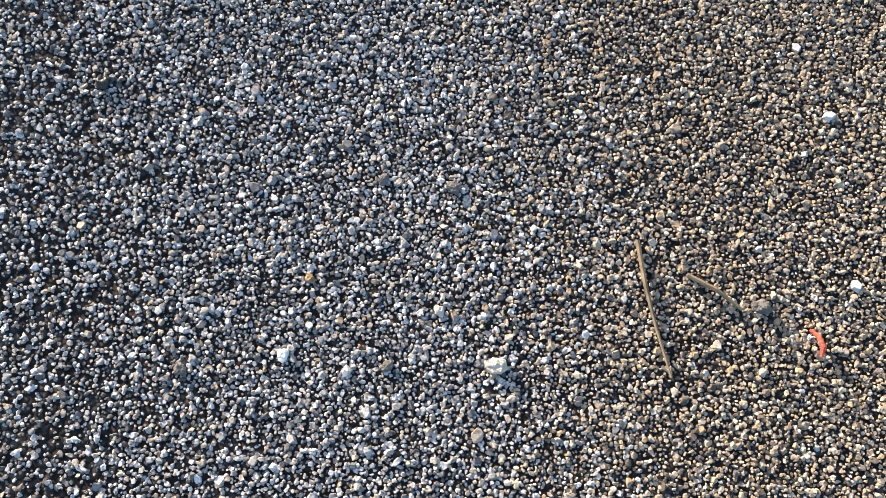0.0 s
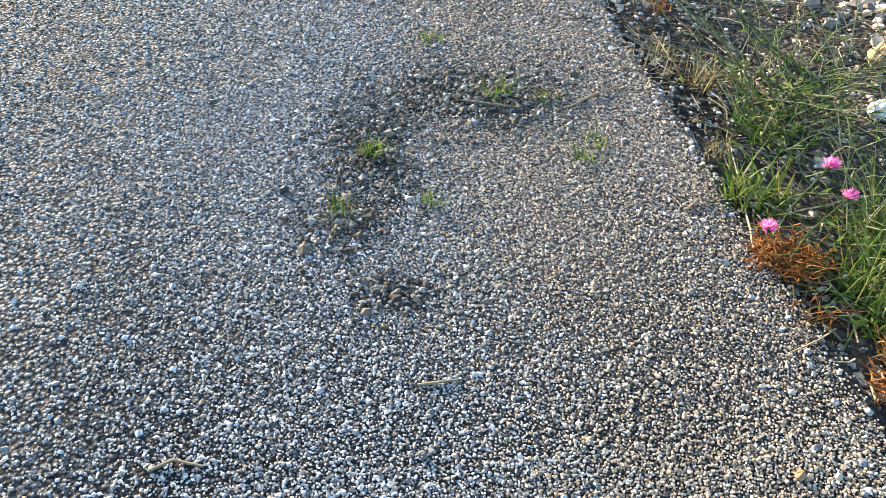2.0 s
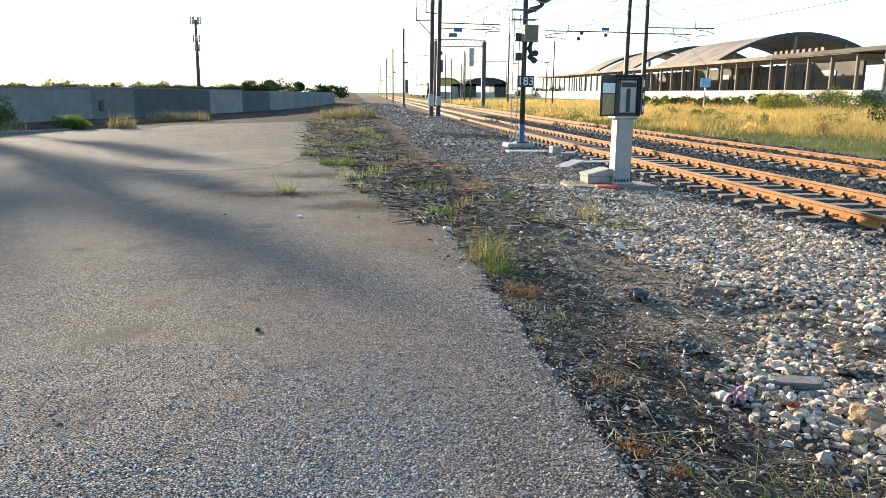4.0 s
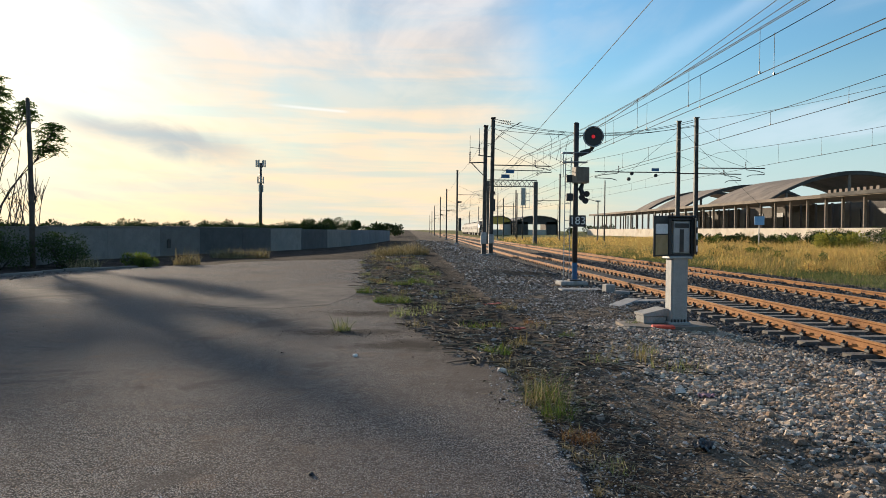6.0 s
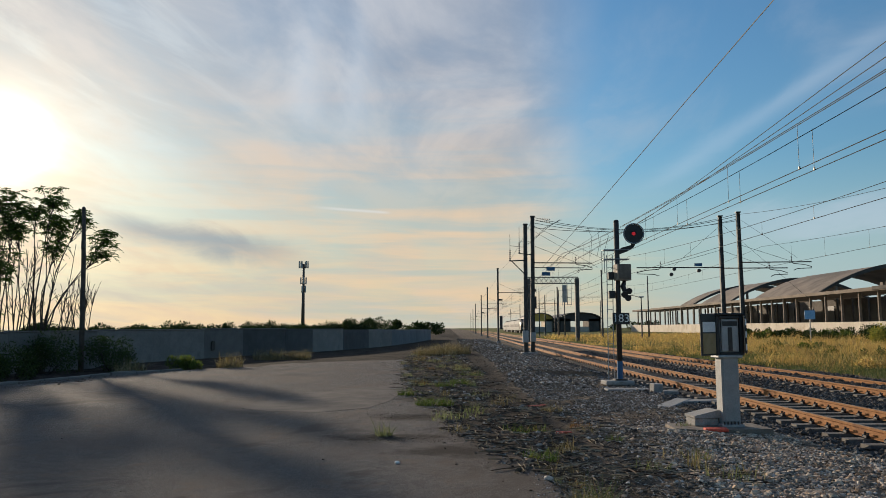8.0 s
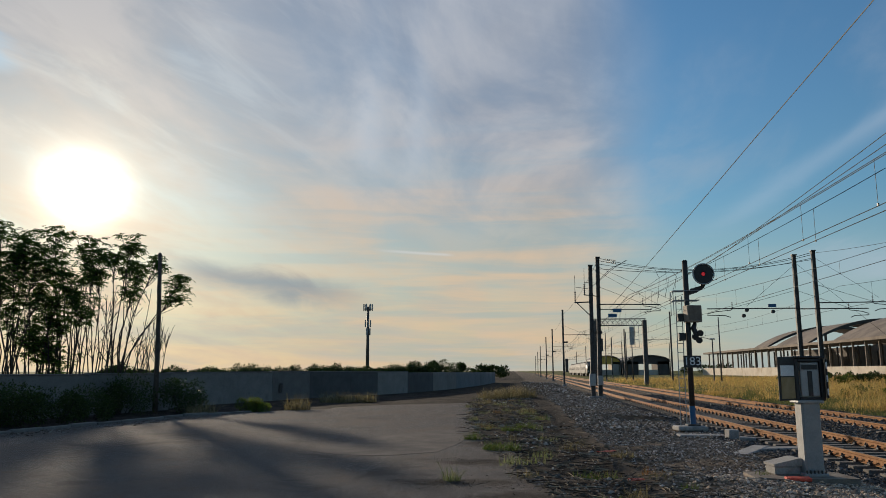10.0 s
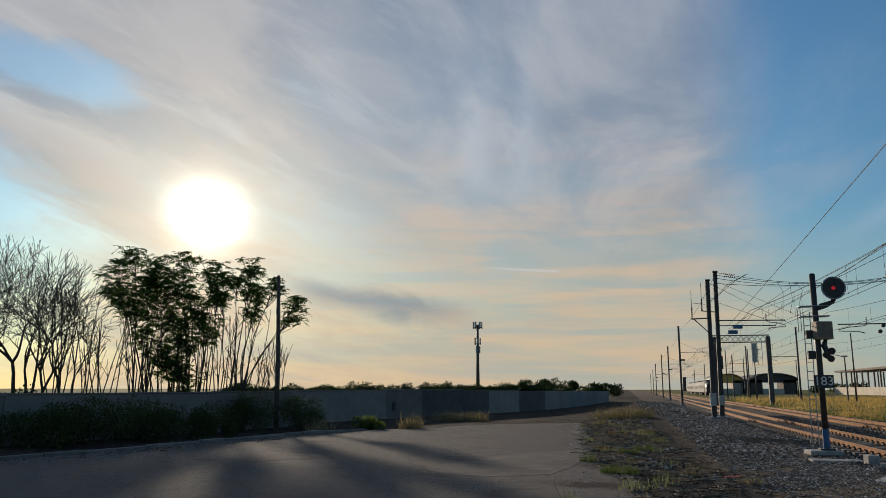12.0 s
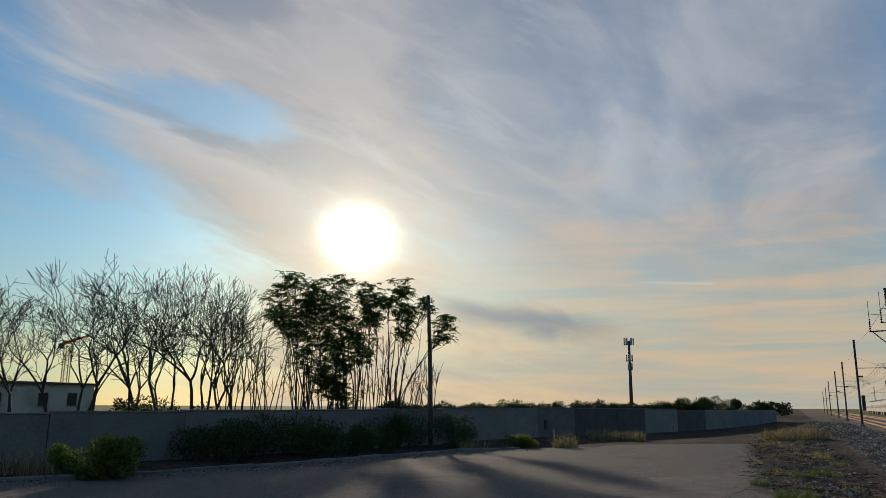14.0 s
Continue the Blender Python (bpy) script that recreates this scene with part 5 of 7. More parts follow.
GRAVEL = islands("pale gravel", [(0.474, 0.385, 0.290), (0.591, 0.484, 0.371), (0.354, 0.278, 0.210), (0.493, 0.358, 0.241), (0.650, 0.547, 0.434), (0.375, 0.278, 0.201), (0.256, 0.219, 0.185), (0.533, 0.413, 0.314), (0.296, 0.206, 0.141), (0.178, 0.148, 0.121)], 0.85, 90)
BALLAST = islands("dark ballast", [(0.07, 0.068, 0.066), (0.11, 0.105, 0.10), (0.05, 0.049, 0.048), (0.09, 0.08, 0.07), (0.15, 0.14, 0.13), (0.06, 0.055, 0.05)], 0.85, 90)
# brighter copy of the soil crumbs, kept to the near verge
SOIL_NEAR = islands("paler soil grit", [(0.163, 0.128, 0.096), (0.237, 0.189, 0.144), (0.300, 0.244, 0.186), (0.100, 0.081, 0.062), (0.375, 0.317, 0.252), (0.475, 0.427, 0.372)], 0.95, 90)
SOIL = islands("soil crumbs", [(0.06, 0.05, 0.04), (0.10, 0.082, 0.065), (0.14, 0.115, 0.09), (0.045, 0.038, 0.032), (0.18, 0.155, 0.13), (0.30, 0.28, 0.25)], 0.95, 90)


GRAVEL_Y = (1.5, 2.8, 3.3, 3.8, 4.2, 5.0, 5.6, 7.0, 9.0, 12.0, 16.0, 33.0)
GRAVEL_X = (2.35, 2.27, 2.24, 1.95, 2.21, 2.99, 3.2, 2.85, 2.62, 2.6, 1.95, 2.2)


def bed(x0, x1, y0, y1, step, size, kind, material, label, left=None, name="gravel"):
    p = jittered(x0, x1, y0, y1, step)
    if left is not None:
        rim = np.interp(p[:, 1], GRAVEL_Y, GRAVEL_X) + left
        wob = np.array([0.22 * noise.noise(Vector((a * 1.2, b * 1.9, 4))) for a, b in p])
        e = p[:, 0] - rim - wob
        p = p[nrng.random(len(p)) < np.clip(e / 0.3 + 0.2, 0.0, 1.0)]
    if left is not None:
        bare = np.array([noise.noise(Vector((a * 0.8, b * 0.5, 9))) for a, b in p])
        p = p[nrng.random(len(p)) > np.clip((bare - 0.12) * 3.0, 0, 0.8)]
    clear = (np.abs(p[:, 0] - 4.70) < 0.72) & (np.abs(p[:, 1] - 12.95) < 0.42) | (np.abs(p[:, 0] - 5.6) < 0.5) & (np.abs(p[:, 1] - 24.9) < 0.4)
    p = p[~clear]
    s = size * nrng.lognormal(0, 0.3, len(p))
    z = np.array([height(a, b) for a, b in p]) + s * nrng.uniform(0.05, 0.3, len(p))
    stones(name, np.c_[p, z], s, kind, material, label, 0.7, 0.14)


bed(1.7, 6.2, -14, 1.5, 0.11, 0.085, "shard", GRAVEL, "pale rounded gravel beside the track", 0.0)
bed(5.75, 13.9, -14, 6, 0.16, 0.13, "shard", BALLAST, "dark crushed stone between the rails", name="ballast")
bed(1.7, 6.2, 1.5, 9.5, 0.042, 0.043, "chip", GRAVEL, "pale rounded gravel beside the track", 0.0)
GRAVEL_DIRTY = islands("dusty brown gravel", [(0.188, 0.150, 0.115), (0.275, 0.228, 0.184), (0.125, 0.100, 0.078), (0.225, 0.166, 0.121), (0.425, 0.366, 0.310), (0.188, 0.144, 0.109), (0.125, 0.108, 0.092), (0.325, 0.264, 0.218), (0.150, 0.120, 0.092), (0.587, 0.528, 0.471)], 0.9, 90)
bed(1.9, 6.2, 9.5, 13.5, 0.042, 0.042, "shard", GRAVEL, "pale rounded gravel beside the track", 0.1)
bed(1.7, 6.2, 1.5, 9.5, 0.06, 0.040, "chip", GRAVEL_DIRTY, "dusty brown gravel beside the track", -0.15)
bed(1.6, 4.2, 9.0, 13.5, 0.06, 0.04, "shard", GRAVEL_DIRTY, "dusty brown gravel beside the track", -0.3)
bed(1.6, 6.2, 13.5, 22, 0.05, 0.045, "shard", GRAVEL_DIRTY, "dusty brown gravel beside the track", 0.2)
bed(1.4, 6.3, 22, 52, 0.10, 0.075, "shard", GRAVEL_DIRTY, "dusty brown gravel beside the track", 0.0)
bed(-1.0, 5.6, 52, 110, 0.32, 0.14, "shard", GRAVEL_DIRTY, "dusty brown gravel beside the track", -1.0)
bed(5.75, 13.9, 6, 24, 0.075, 0.072, "shard", BALLAST, "dark crushed stone between the rails", name="ballast")
bed(5.75, 13.9, 24, 60, 0.12, 0.09, "shard", BALLAST, "dark crushed stone between the rails", name="ballast")
p = np.c_[nrng.uniform(1.3, 3.2, 17000), nrng.uniform(1.0, 10, 17000)]
stones("soil_crumbs", np.array([(x, y, height(x, y) + 0.002) for x, y in p]), nrng.lognormal(-4.25, 0.55, len(p)), "shard", SOIL_NEAR, "dark crumbly soil and grit on the verge")
p = np.c_[nrng.uniform(-1.5, 4.5, 17000), 9 + 45 * nrng.random(17000) ** 1.5]
p[:, 0] += np.maximum(edges(p[:, 1]), -3)
p = p[p[:, 0] > edges(p[:, 1]) - 0.9 * nrng.random(len(p)) ** 2]
clod = np.c_[nrng.uniform(-0.3, 2.8, 16000), 5.5 + 46 * nrng.random(16000) ** 1.6]
clod[:, 0] += edges(np.minimum(clod[:, 1], 37))
lump = np.array([noise.noise(Vector((a * 0.9, b * 0.45, 12))) for a, b in clod])
clod = clod[nrng.random(len(clod)) < np.clip(0.3 + 1.6 * lump, 0.06, 1) * np.clip((clod[:, 0] - edges(np.minimum(clod[:, 1], 37)) + 0.5) / 0.7, 0, 1)]
grow_ = np.interp(clod[:, 1], [5, 12, 45], [0.8, 1.25, 2.4])
pale = nrng.random(len(clod)) < 0.4
for mask, clod_material, lab in ((~pale, SOIL, "dark earth clods heaped along the verge"), (pale, GRAVEL_DIRTY, "dusty rubble strewn along the verge")):
    q = clod[mask]
    stones("rubble", np.array([(x, y, max(height(x, y), 0.0 if x < edge_x(y) and y < 37 else -9) + 0.006) for x, y in q]), nrng.lognormal(-3.55, 0.5, len(q)) * grow_[mask], "round", clod_material, lab, 0.6, 0.2)
stones("soil_crumbs", np.array([(x, y, max(height(x, y), 0.0 if x < edge_x(y) else -9) + 0.004) for x, y in p]), nrng.lognormal(-4.1, 0.5, len(p)), "shard", SOIL, "dark crumbly soil spilling onto the asphalt")


# earth and moss crumbs gathered in the cracked asphalt
cl = np.concatenate([np.c_[nrng.normal(cx, sx, n_), nrng.normal(cy, sy, n_)] for cx, cy, sx, sy, n_ in ((0.75, 2.52, 0.16, 0.09, 2200), (0.42, 2.3, 0.08, 0.13, 1100), (0.36, 2.0, 0.06, 0.05, 450), (0.43, 1.77, 0.05, 0.04, 200), (-0.6, 10.9, 0.5, 0.3, 700), (-0.5, 13.6, 0.7, 0.3, 800), (-0.9, 17.5, 0.8, 0.4, 700))])
stones("soil_crumbs", np.c_[cl, np.full(len(cl), 0.004)], nrng.lognormal(-4.7, 0.45, len(cl)) * np.where(cl[:, 1] > 5, 1.1, 1.0), "shard", SOIL, "dark earth crumbs in cracks of the asphalt")


yd = np.c_[nrng.uniform(-12.5, 0.8, 1500), nrng.uniform(4.5, 36, 1500)]
yd = yd[(yd[:, 0] < edges(yd[:, 1]) - 0.1) & (yd[:, 0] > np.interp(yd[:, 1], KERB_Y, KERB_X) + 0.1)]
stones("yard_grit", np.c_[yd, np.full(len(yd), 0.006)], nrng.lognormal(-4.5, 0.45, len(yd)), "shard", SOIL, "scattered dark grit on the asphalt")
kb = np.c_[nrng.normal(0.5, 0.35, 1600), nrng.uniform(9, 27, 1600)]
kb[:, 0] += np.interp(kb[:, 1], KERB_Y, KERB_X)
stones("kerb_rubble", np.c_[kb, np.full(len(kb), 0.008)], nrng.lognormal(-3.6, 0.6, len(kb)), "shard", SOIL, "dark rubble and litter along the kerb")


def rock(name, x, y, size, colour, label, z=None, kind_="stone", group="loose stones"):
    """A single weathered stone."""
    bm = bmesh.new()
    bmesh.ops.create_icosphere(bm, subdivisions=3, radius=0.5)
    off = Vector((x * 7, y * 5, size * 90))
    for q in bm.verts:
        d = q.co.normalized()
        q.co *= 1 + 0.34 * noise.noise(d * 1.4 + off) + 0.14 * noise.noise(d * 4 + off)
        q.co = Vector((q.co.x * size, q.co.y * size * 0.78, q.co.z * size * 0.62))
    me = bpy.data.meshes.new(name)
    bm.to_mesh(me)
    bm.free()
    me.materials.append(colour)
    zz = max(height(x, y), 0.0 if x < edge_x(y) else -9) if z is None else z
    ob = new(name, me)
    ob.matrix_world = pose(x, y, zz + size * 0.22, 0, 0, (x * 997) % 360)
    return tagged(ob, label, kind_, group)


OCHRE = surf("ochre stone", (0.25, 0.155, 0.075), (0.36, 0.25, 0.14), 30, 0.9, 0.6, 160)
PALE = surf("pale limestone", (0.50, 0.46, 0.38), (0.66, 0.62, 0.54), 40, 0.9, 0.6, 200)
GREYST = surf("grey stone", (0.11, 0.105, 0.10), (0.17, 0.16, 0.155), 40, 0.9, 0.6, 200)
for x, y, s, c, lab in ((0.525, 0.669, 0.026, PALE, "pale cream stone lying on the asphalt"), (0.465, 0.748, 0.016, PALE, "small cream stone lying on the asphalt"), (0.266, 0.723, 0.018, WHITE, "small white stone on the asphalt"), (0.31, 0.814, 0.014, OCHRE, "small ochre stone on the asphalt"), (0.876, 0.689, 0.024, GREYST, "grey stone lying on the asphalt"), (0.51, 0.906, 0.02, GREYST, "pinkish grey stone on the asphalt"), (0.421, 0.931, 0.016, GREYST, "grey stone lying on the asphalt"), (0.141, 0.726, 0.018, GREYST, "brown stone lying on the asphalt"), (0.073, 1.118, 0.022, BLACK, "black pebble lying on the asphalt"), (0.39, 0.69, 0.018, GREYST, "grey stone lying on the asphalt"), (0.215, 2.132, 0.024, BLACK, "black pebble lying on the asphalt"), (0.461, 1.381, 0.02, GREYST, "grey pebble lying on the asphalt"), (0.915, 1.195, 0.024, OCHRE, "rusty brown pebble on the asphalt"), (1.114, 1.27, 0.022, OCHRE, "mossy pebble on the asphalt"), (-0.264, 4.94, 0.04, BLACK, "dark lump lying on the asphalt"), (-0.3, 9.06, 0.06, WHITE, "white stone at the asphalt's rim"),
                        (2.19, 2.74, 0.13, OCHRE, "ochre stone lying on the verge"), (2.66, 3.63, 0.16, OCHRE, "ochre rock among pale gravel"), (2.62, 3.40, 0.14, GREYST, "brown rock among pale gravel"), (2.45, 3.42, 0.09, OCHRE, "ochre stone among pale gravel"), (3.2, 4.6, 0.12, OCHRE, "ochre rock among pale gravel"), (1.97, 2.39, 0.10, WHITE, "white stone lying on the verge"), (2.1, 3.9, 0.09, PALE, "long pale stone on the verge")):
    rock("stone", x, y, s, c, lab)
slab_ = MB().box((0, 0, 0), (0.24, 0.10, 0.035), bev=0.006)
solid("stone_slab", slab_, GREYST, "flat grey stone slab lying in gravel", "slab", at=pose(2.54, 4.02, -0.06, 5, -4, -24))

# ---- small litter ----
CLOTH = surf("faded pink cloth", (0.28, 0.14, 0.18), (0.42, 0.27, 0.29), 30, 0.9, 0.3, 200)


def rag(name, x, y, sx, sy, material, label, category, amp=0.03, seed=1):
    """Crumpled sheet with thickness."""
    n = 14
    vs, fs = [], []
    for lay in (0.004, -0.004):
        for i in range(n):
            for j in range(n):
                u, v_ = i / (n - 1) - 0.5, j / (n - 1) - 0.5
                q = Vector((u * 5 + seed, v_ * 5, seed))
                vs.append((u * sx * (1 + 0.3 * noise.noise(q)), v_ * sy * (1 + 0.3 * noise.noise(q + Vector((3, 1, 0)))), amp * (0.7 + noise.noise(q * 1.3) + 0.4 * noise.noise(q * 3)) + lay))
    for lay in (0, n * n):
        fs += [(lay + i * n + j, lay + (i + 1) * n + j, lay + (i + 1) * n + j + 1, lay + i * n + j + 1) for i in range(n - 1) for j in range(n - 1)]
    ob = solid(name, MB().add(vs, fs), material, label, category, smooth=True, at=pose(x, y, max(height(x, y), 0.0 if x < edge_x(y) else -9) + 0.012, 0, 0, seed * 47))
    return ob


rag("rag", 2.17, 3.88, 0.17, 0.09, CLOTH, "crumpled faded pink rag on the verge", "rag", 0.035, 1)
rag("plastic_scrap", 2.19, 4.50, 0.20, 0.13, BLACK, "torn black plastic scrap on the verge", "litter", 0.03, 2)
rag("plastic_scrap", 3.0, 4.15, 0.2, 0.1, BLACK, "torn black plastic scrap on gravel", "litter", 0.03, 3)
rag("plastic_scrap", 2.32, 5.62, 0.22, 0.1, BLACK, "dark plastic scrap on the verge", "litter", 0.03, 5)
rag("paper_scrap", 1.86, 4.36, 0.1, 0.06, GREYST, "crumpled pale paper scrap on the verge", "litter", 0.02, 4)
rag("paper_scrap", 2.25, 3.6, 0.06, 0.05, PALE, "pale paper scrap on the verge", "litter", 0.01, 9)
rag("packet", 2.36, 3.77, 0.07, 0.10, PALE, "crumpled white and red packet", "litter", 0.04, 6)
rag("packet_scrap", 2.35, 3.72, 0.05, 0.03, REDPAINT, "red scrap of a packet", "litter", 0.02, 7)
rag("bottle_cap", 2.71, 4.1, 0.045, 0.045, LIGHTBLUE, "small blue plastic cap on gravel", "litter", 0.012, 8)
rag("pink_scrap", 3.05, 7.4, 0.14, 0.1, CLOTH, "faded pink scrap on gravel", "litter", 0.03, 11)
strip = MB().tube([(0, 0, 0.004), (0.004, 0.012, 0.008), (0.002, 0.026, 0.007), (-0.006, 0.036, 0.005)], [0.0022, 0.0034, 0.0034, 0.002], 8)
solid("red_strip", strip, REDPAINT, "small curved red plastic strip on asphalt", "litter", at=pose(0.935, 0.615, 0.004))
for x, y, l, a in ((2.1, 16.5, 0.9, 20), (1.9, 11.9, 0.7, -30)):
    rag("red_tape", x, y, l * 0.5, 0.12, surf("faded red tape", (0.55, 0.12, 0.08), (0.65, 0.2, 0.14), 9, 0.8, 0.2, 80), "strip of faded red tape on gravel", "litter", 0.02, int(a))

# ---- plants ----
def blades(pts, h, w, lean=0.35, seg=3, wave=0.3):
    """Grass blades as tapering bent strips. Returns verts and quad faces."""
    n = len(pts)
    pts, h, w = np.asarray(pts, float), np.broadcast_to(h, n), np.broadcast_to(w, n)
    a = nrng.uniform(0, 6.283, n)
    l = np.abs(nrng.normal(lean, lean * 0.6, n))
    f = a + nrng.normal(0, wave, n) + 1.57
    t = np.linspace(0, 1, seg + 1)
    out = (l * h)[:, None] * t[None] ** 1.7
    z = h[:, None] * t[None] * (1 - 0.25 * (l[:, None] * t[None]) ** 2)
    half = 0.5 * w[:, None] * (1 - 0.85 * t[None] ** 1.5)
    cx, cy = pts[:, 0:1] + out * np.cos(a)[:, None], pts[:, 1:2] + out * np.sin(a)[:, None]
    dx, dy = half * np.cos(f)[:, None], half * np.sin(f)[:, None]
    zz = pts[:, 2:3] + z
    v = np.stack([np.stack([cx - dx, cy - dy, zz], -1), np.stack([cx + dx, cy + dy, zz], -1)], 2).reshape(-1, 3)
    k = 2 * (seg + 1)
    base = (np.arange(n) * k)[:, None, None]
    q = np.array([(2 * i, 2 * i + 1, 2 * i + 3, 2 * i + 2) for i in range(seg)])[None]
    return v, (base + q).reshape(-1, 4)


def leaflets(centres, dirs, size, aspect=0.4):
    """Small folded leaves: two triangles each side of the rib. Returns verts and triangles."""
    n = len(centres)
    c, d = np.asarray(centres, float), np.asarray(dirs, float)
    d = d / (np.linalg.norm(d, axis=1, keepdims=True) + 1e-9)
    r = nrng.normal(0, 1, (n, 3))
    s = np.cross(d, r)
    s /= np.linalg.norm(s, axis=1, keepdims=True) + 1e-9
    u = np.cross(d, s)
    size = np.broadcast_to(size, n)[:, None]
    v = np.stack([c, c + d * size * 0.5 + s * size * aspect * 0.5 + u * size * 0.08, c + d * size, c + d * size * 0.5 - s * size * aspect * 0.5 + u * size * 0.08], 1).reshape(-1, 3)
    b = (np.arange(n) * 4)[:, None, None]
    return v, (b + np.array([(0, 1, 2), (0, 2, 3)])[None]).reshape(-1, 3)


GRASS_GREEN = islands("green grass", [(0.06, 0.105, 0.020), (0.085, 0.135, 0.028), (0.042, 0.078, 0.016), (0.12, 0.155, 0.042), (0.15, 0.155, 0.055)], 0.6, 60, thin=0.3)
GRASS_DRY = islands("dry grass", [(0.22, 0.175, 0.10), (0.29, 0.235, 0.14), (0.15, 0.12, 0.068), (0.34, 0.285, 0.18), (0.12, 0.11, 0.06)], 0.8, 60, thin=0.25)
GRASS_FIELD = islands("field grass", [(0.575, 0.396, 0.165), (0.500, 0.336, 0.132), (0.400, 0.264, 0.110), (0.325, 0.216, 0.094), (0.275, 0.216, 0.077), (0.550, 0.432, 0.209), (0.375, 0.240, 0.132)], 0.8, 30, thin=0.5)
WEEDS = islands("green field weeds", [(0.075, 0.10, 0.038), (0.11, 0.135, 0.055), (0.055, 0.075, 0.03), (0.15, 0.155, 0.075), (0.20, 0.19, 0.10), (0.09, 0.115, 0.06)], 0.8, 30, thin=0.35)
WIRY = islands("wiry grey-green stems", [(0.14, 0.17, 0.08), (0.20, 0.22, 0.12), (0.09, 0.12, 0.055), (0.25, 0.25, 0.16)], 0.7, 80, thin=0.38)
ORANGE = islands("orange dried weed", [(0.36, 0.165, 0.05), (0.26, 0.11, 0.035), (0.44, 0.23, 0.08), (0.20, 0.09, 0.035)], 0.85, 80, thin=0.35)
RUSTY = islands("rusty withered weed", [(0.15, 0.075, 0.035), (0.20, 0.105, 0.05), (0.10, 0.05, 0.028), (0.24, 0.16, 0.09)], 0.85, 80, thin=0.3)
PINK = islands("pink florets", [(0.75, 0.22, 0.58), (0.82, 0.35, 0.68), (0.65, 0.16, 0.50)], 0.7, 80, thin=0.35)
TWIG = islands("dead twigs", [(0.06, 0.045, 0.035), (0.10, 0.08, 0.06), (0.20, 0.16, 0.11), (0.035, 0.03, 0.026), (0.32, 0.27, 0.19)], 0.9, 60)
LEAF = islands("tree leaves", [(0.045, 0.085, 0.018), (0.06, 0.11, 0.024), (0.035, 0.065, 0.016), (0.08, 0.13, 0.03)], 0.55, 30, thin=0.35)
# backlit shade is put into the bush leaves, sunlight into their brighter copy
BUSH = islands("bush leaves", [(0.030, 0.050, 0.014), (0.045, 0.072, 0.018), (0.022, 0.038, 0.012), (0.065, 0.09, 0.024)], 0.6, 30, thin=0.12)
BUSH_LIT = islands("sunlit bush leaves", [(0.075, 0.115, 0.022), (0.11, 0.15, 0.032), (0.05, 0.08, 0.018), (0.15, 0.17, 0.045)], 0.6, 30, thin=0.38)
YELLOWB = islands("yellow broom flowers", [(0.26, 0.24, 0.05), (0.20, 0.21, 0.05), (0.13, 0.16, 0.04), (0.34, 0.29, 0.07)], 0.7, 30, thin=0.35)


def ground_z(x, y):
    return max(height(x, y), 0.0 if x < edge_x(y) and y < 37 and x > lerp(y, KERB_Y, KERB_X) else -9)


def tuft(x, y, r, h, n, material, label, name="grass_tuft", w=0.006, lean=0.5, category="grass", group="grass tufts"):
    """One tuft of grass rooted in the ground."""
    a, d = nrng.uniform(0, 6.283, n), r * np.sqrt(nrng.random(n))
    p = np.c_[d * np.cos(a), d * np.sin(a), np.full(n, -0.01)]
    v, f = blades(p, h * nrng.uniform(0.25, 1.2, n) ** 1.0, w, lean)
    ob = new(name, raw_mesh(name, v, f, material))
    ob.matrix_world = Matrix.Translation((x, y, ground_z(x, y)))
    return tagged(ob, label, category, group)


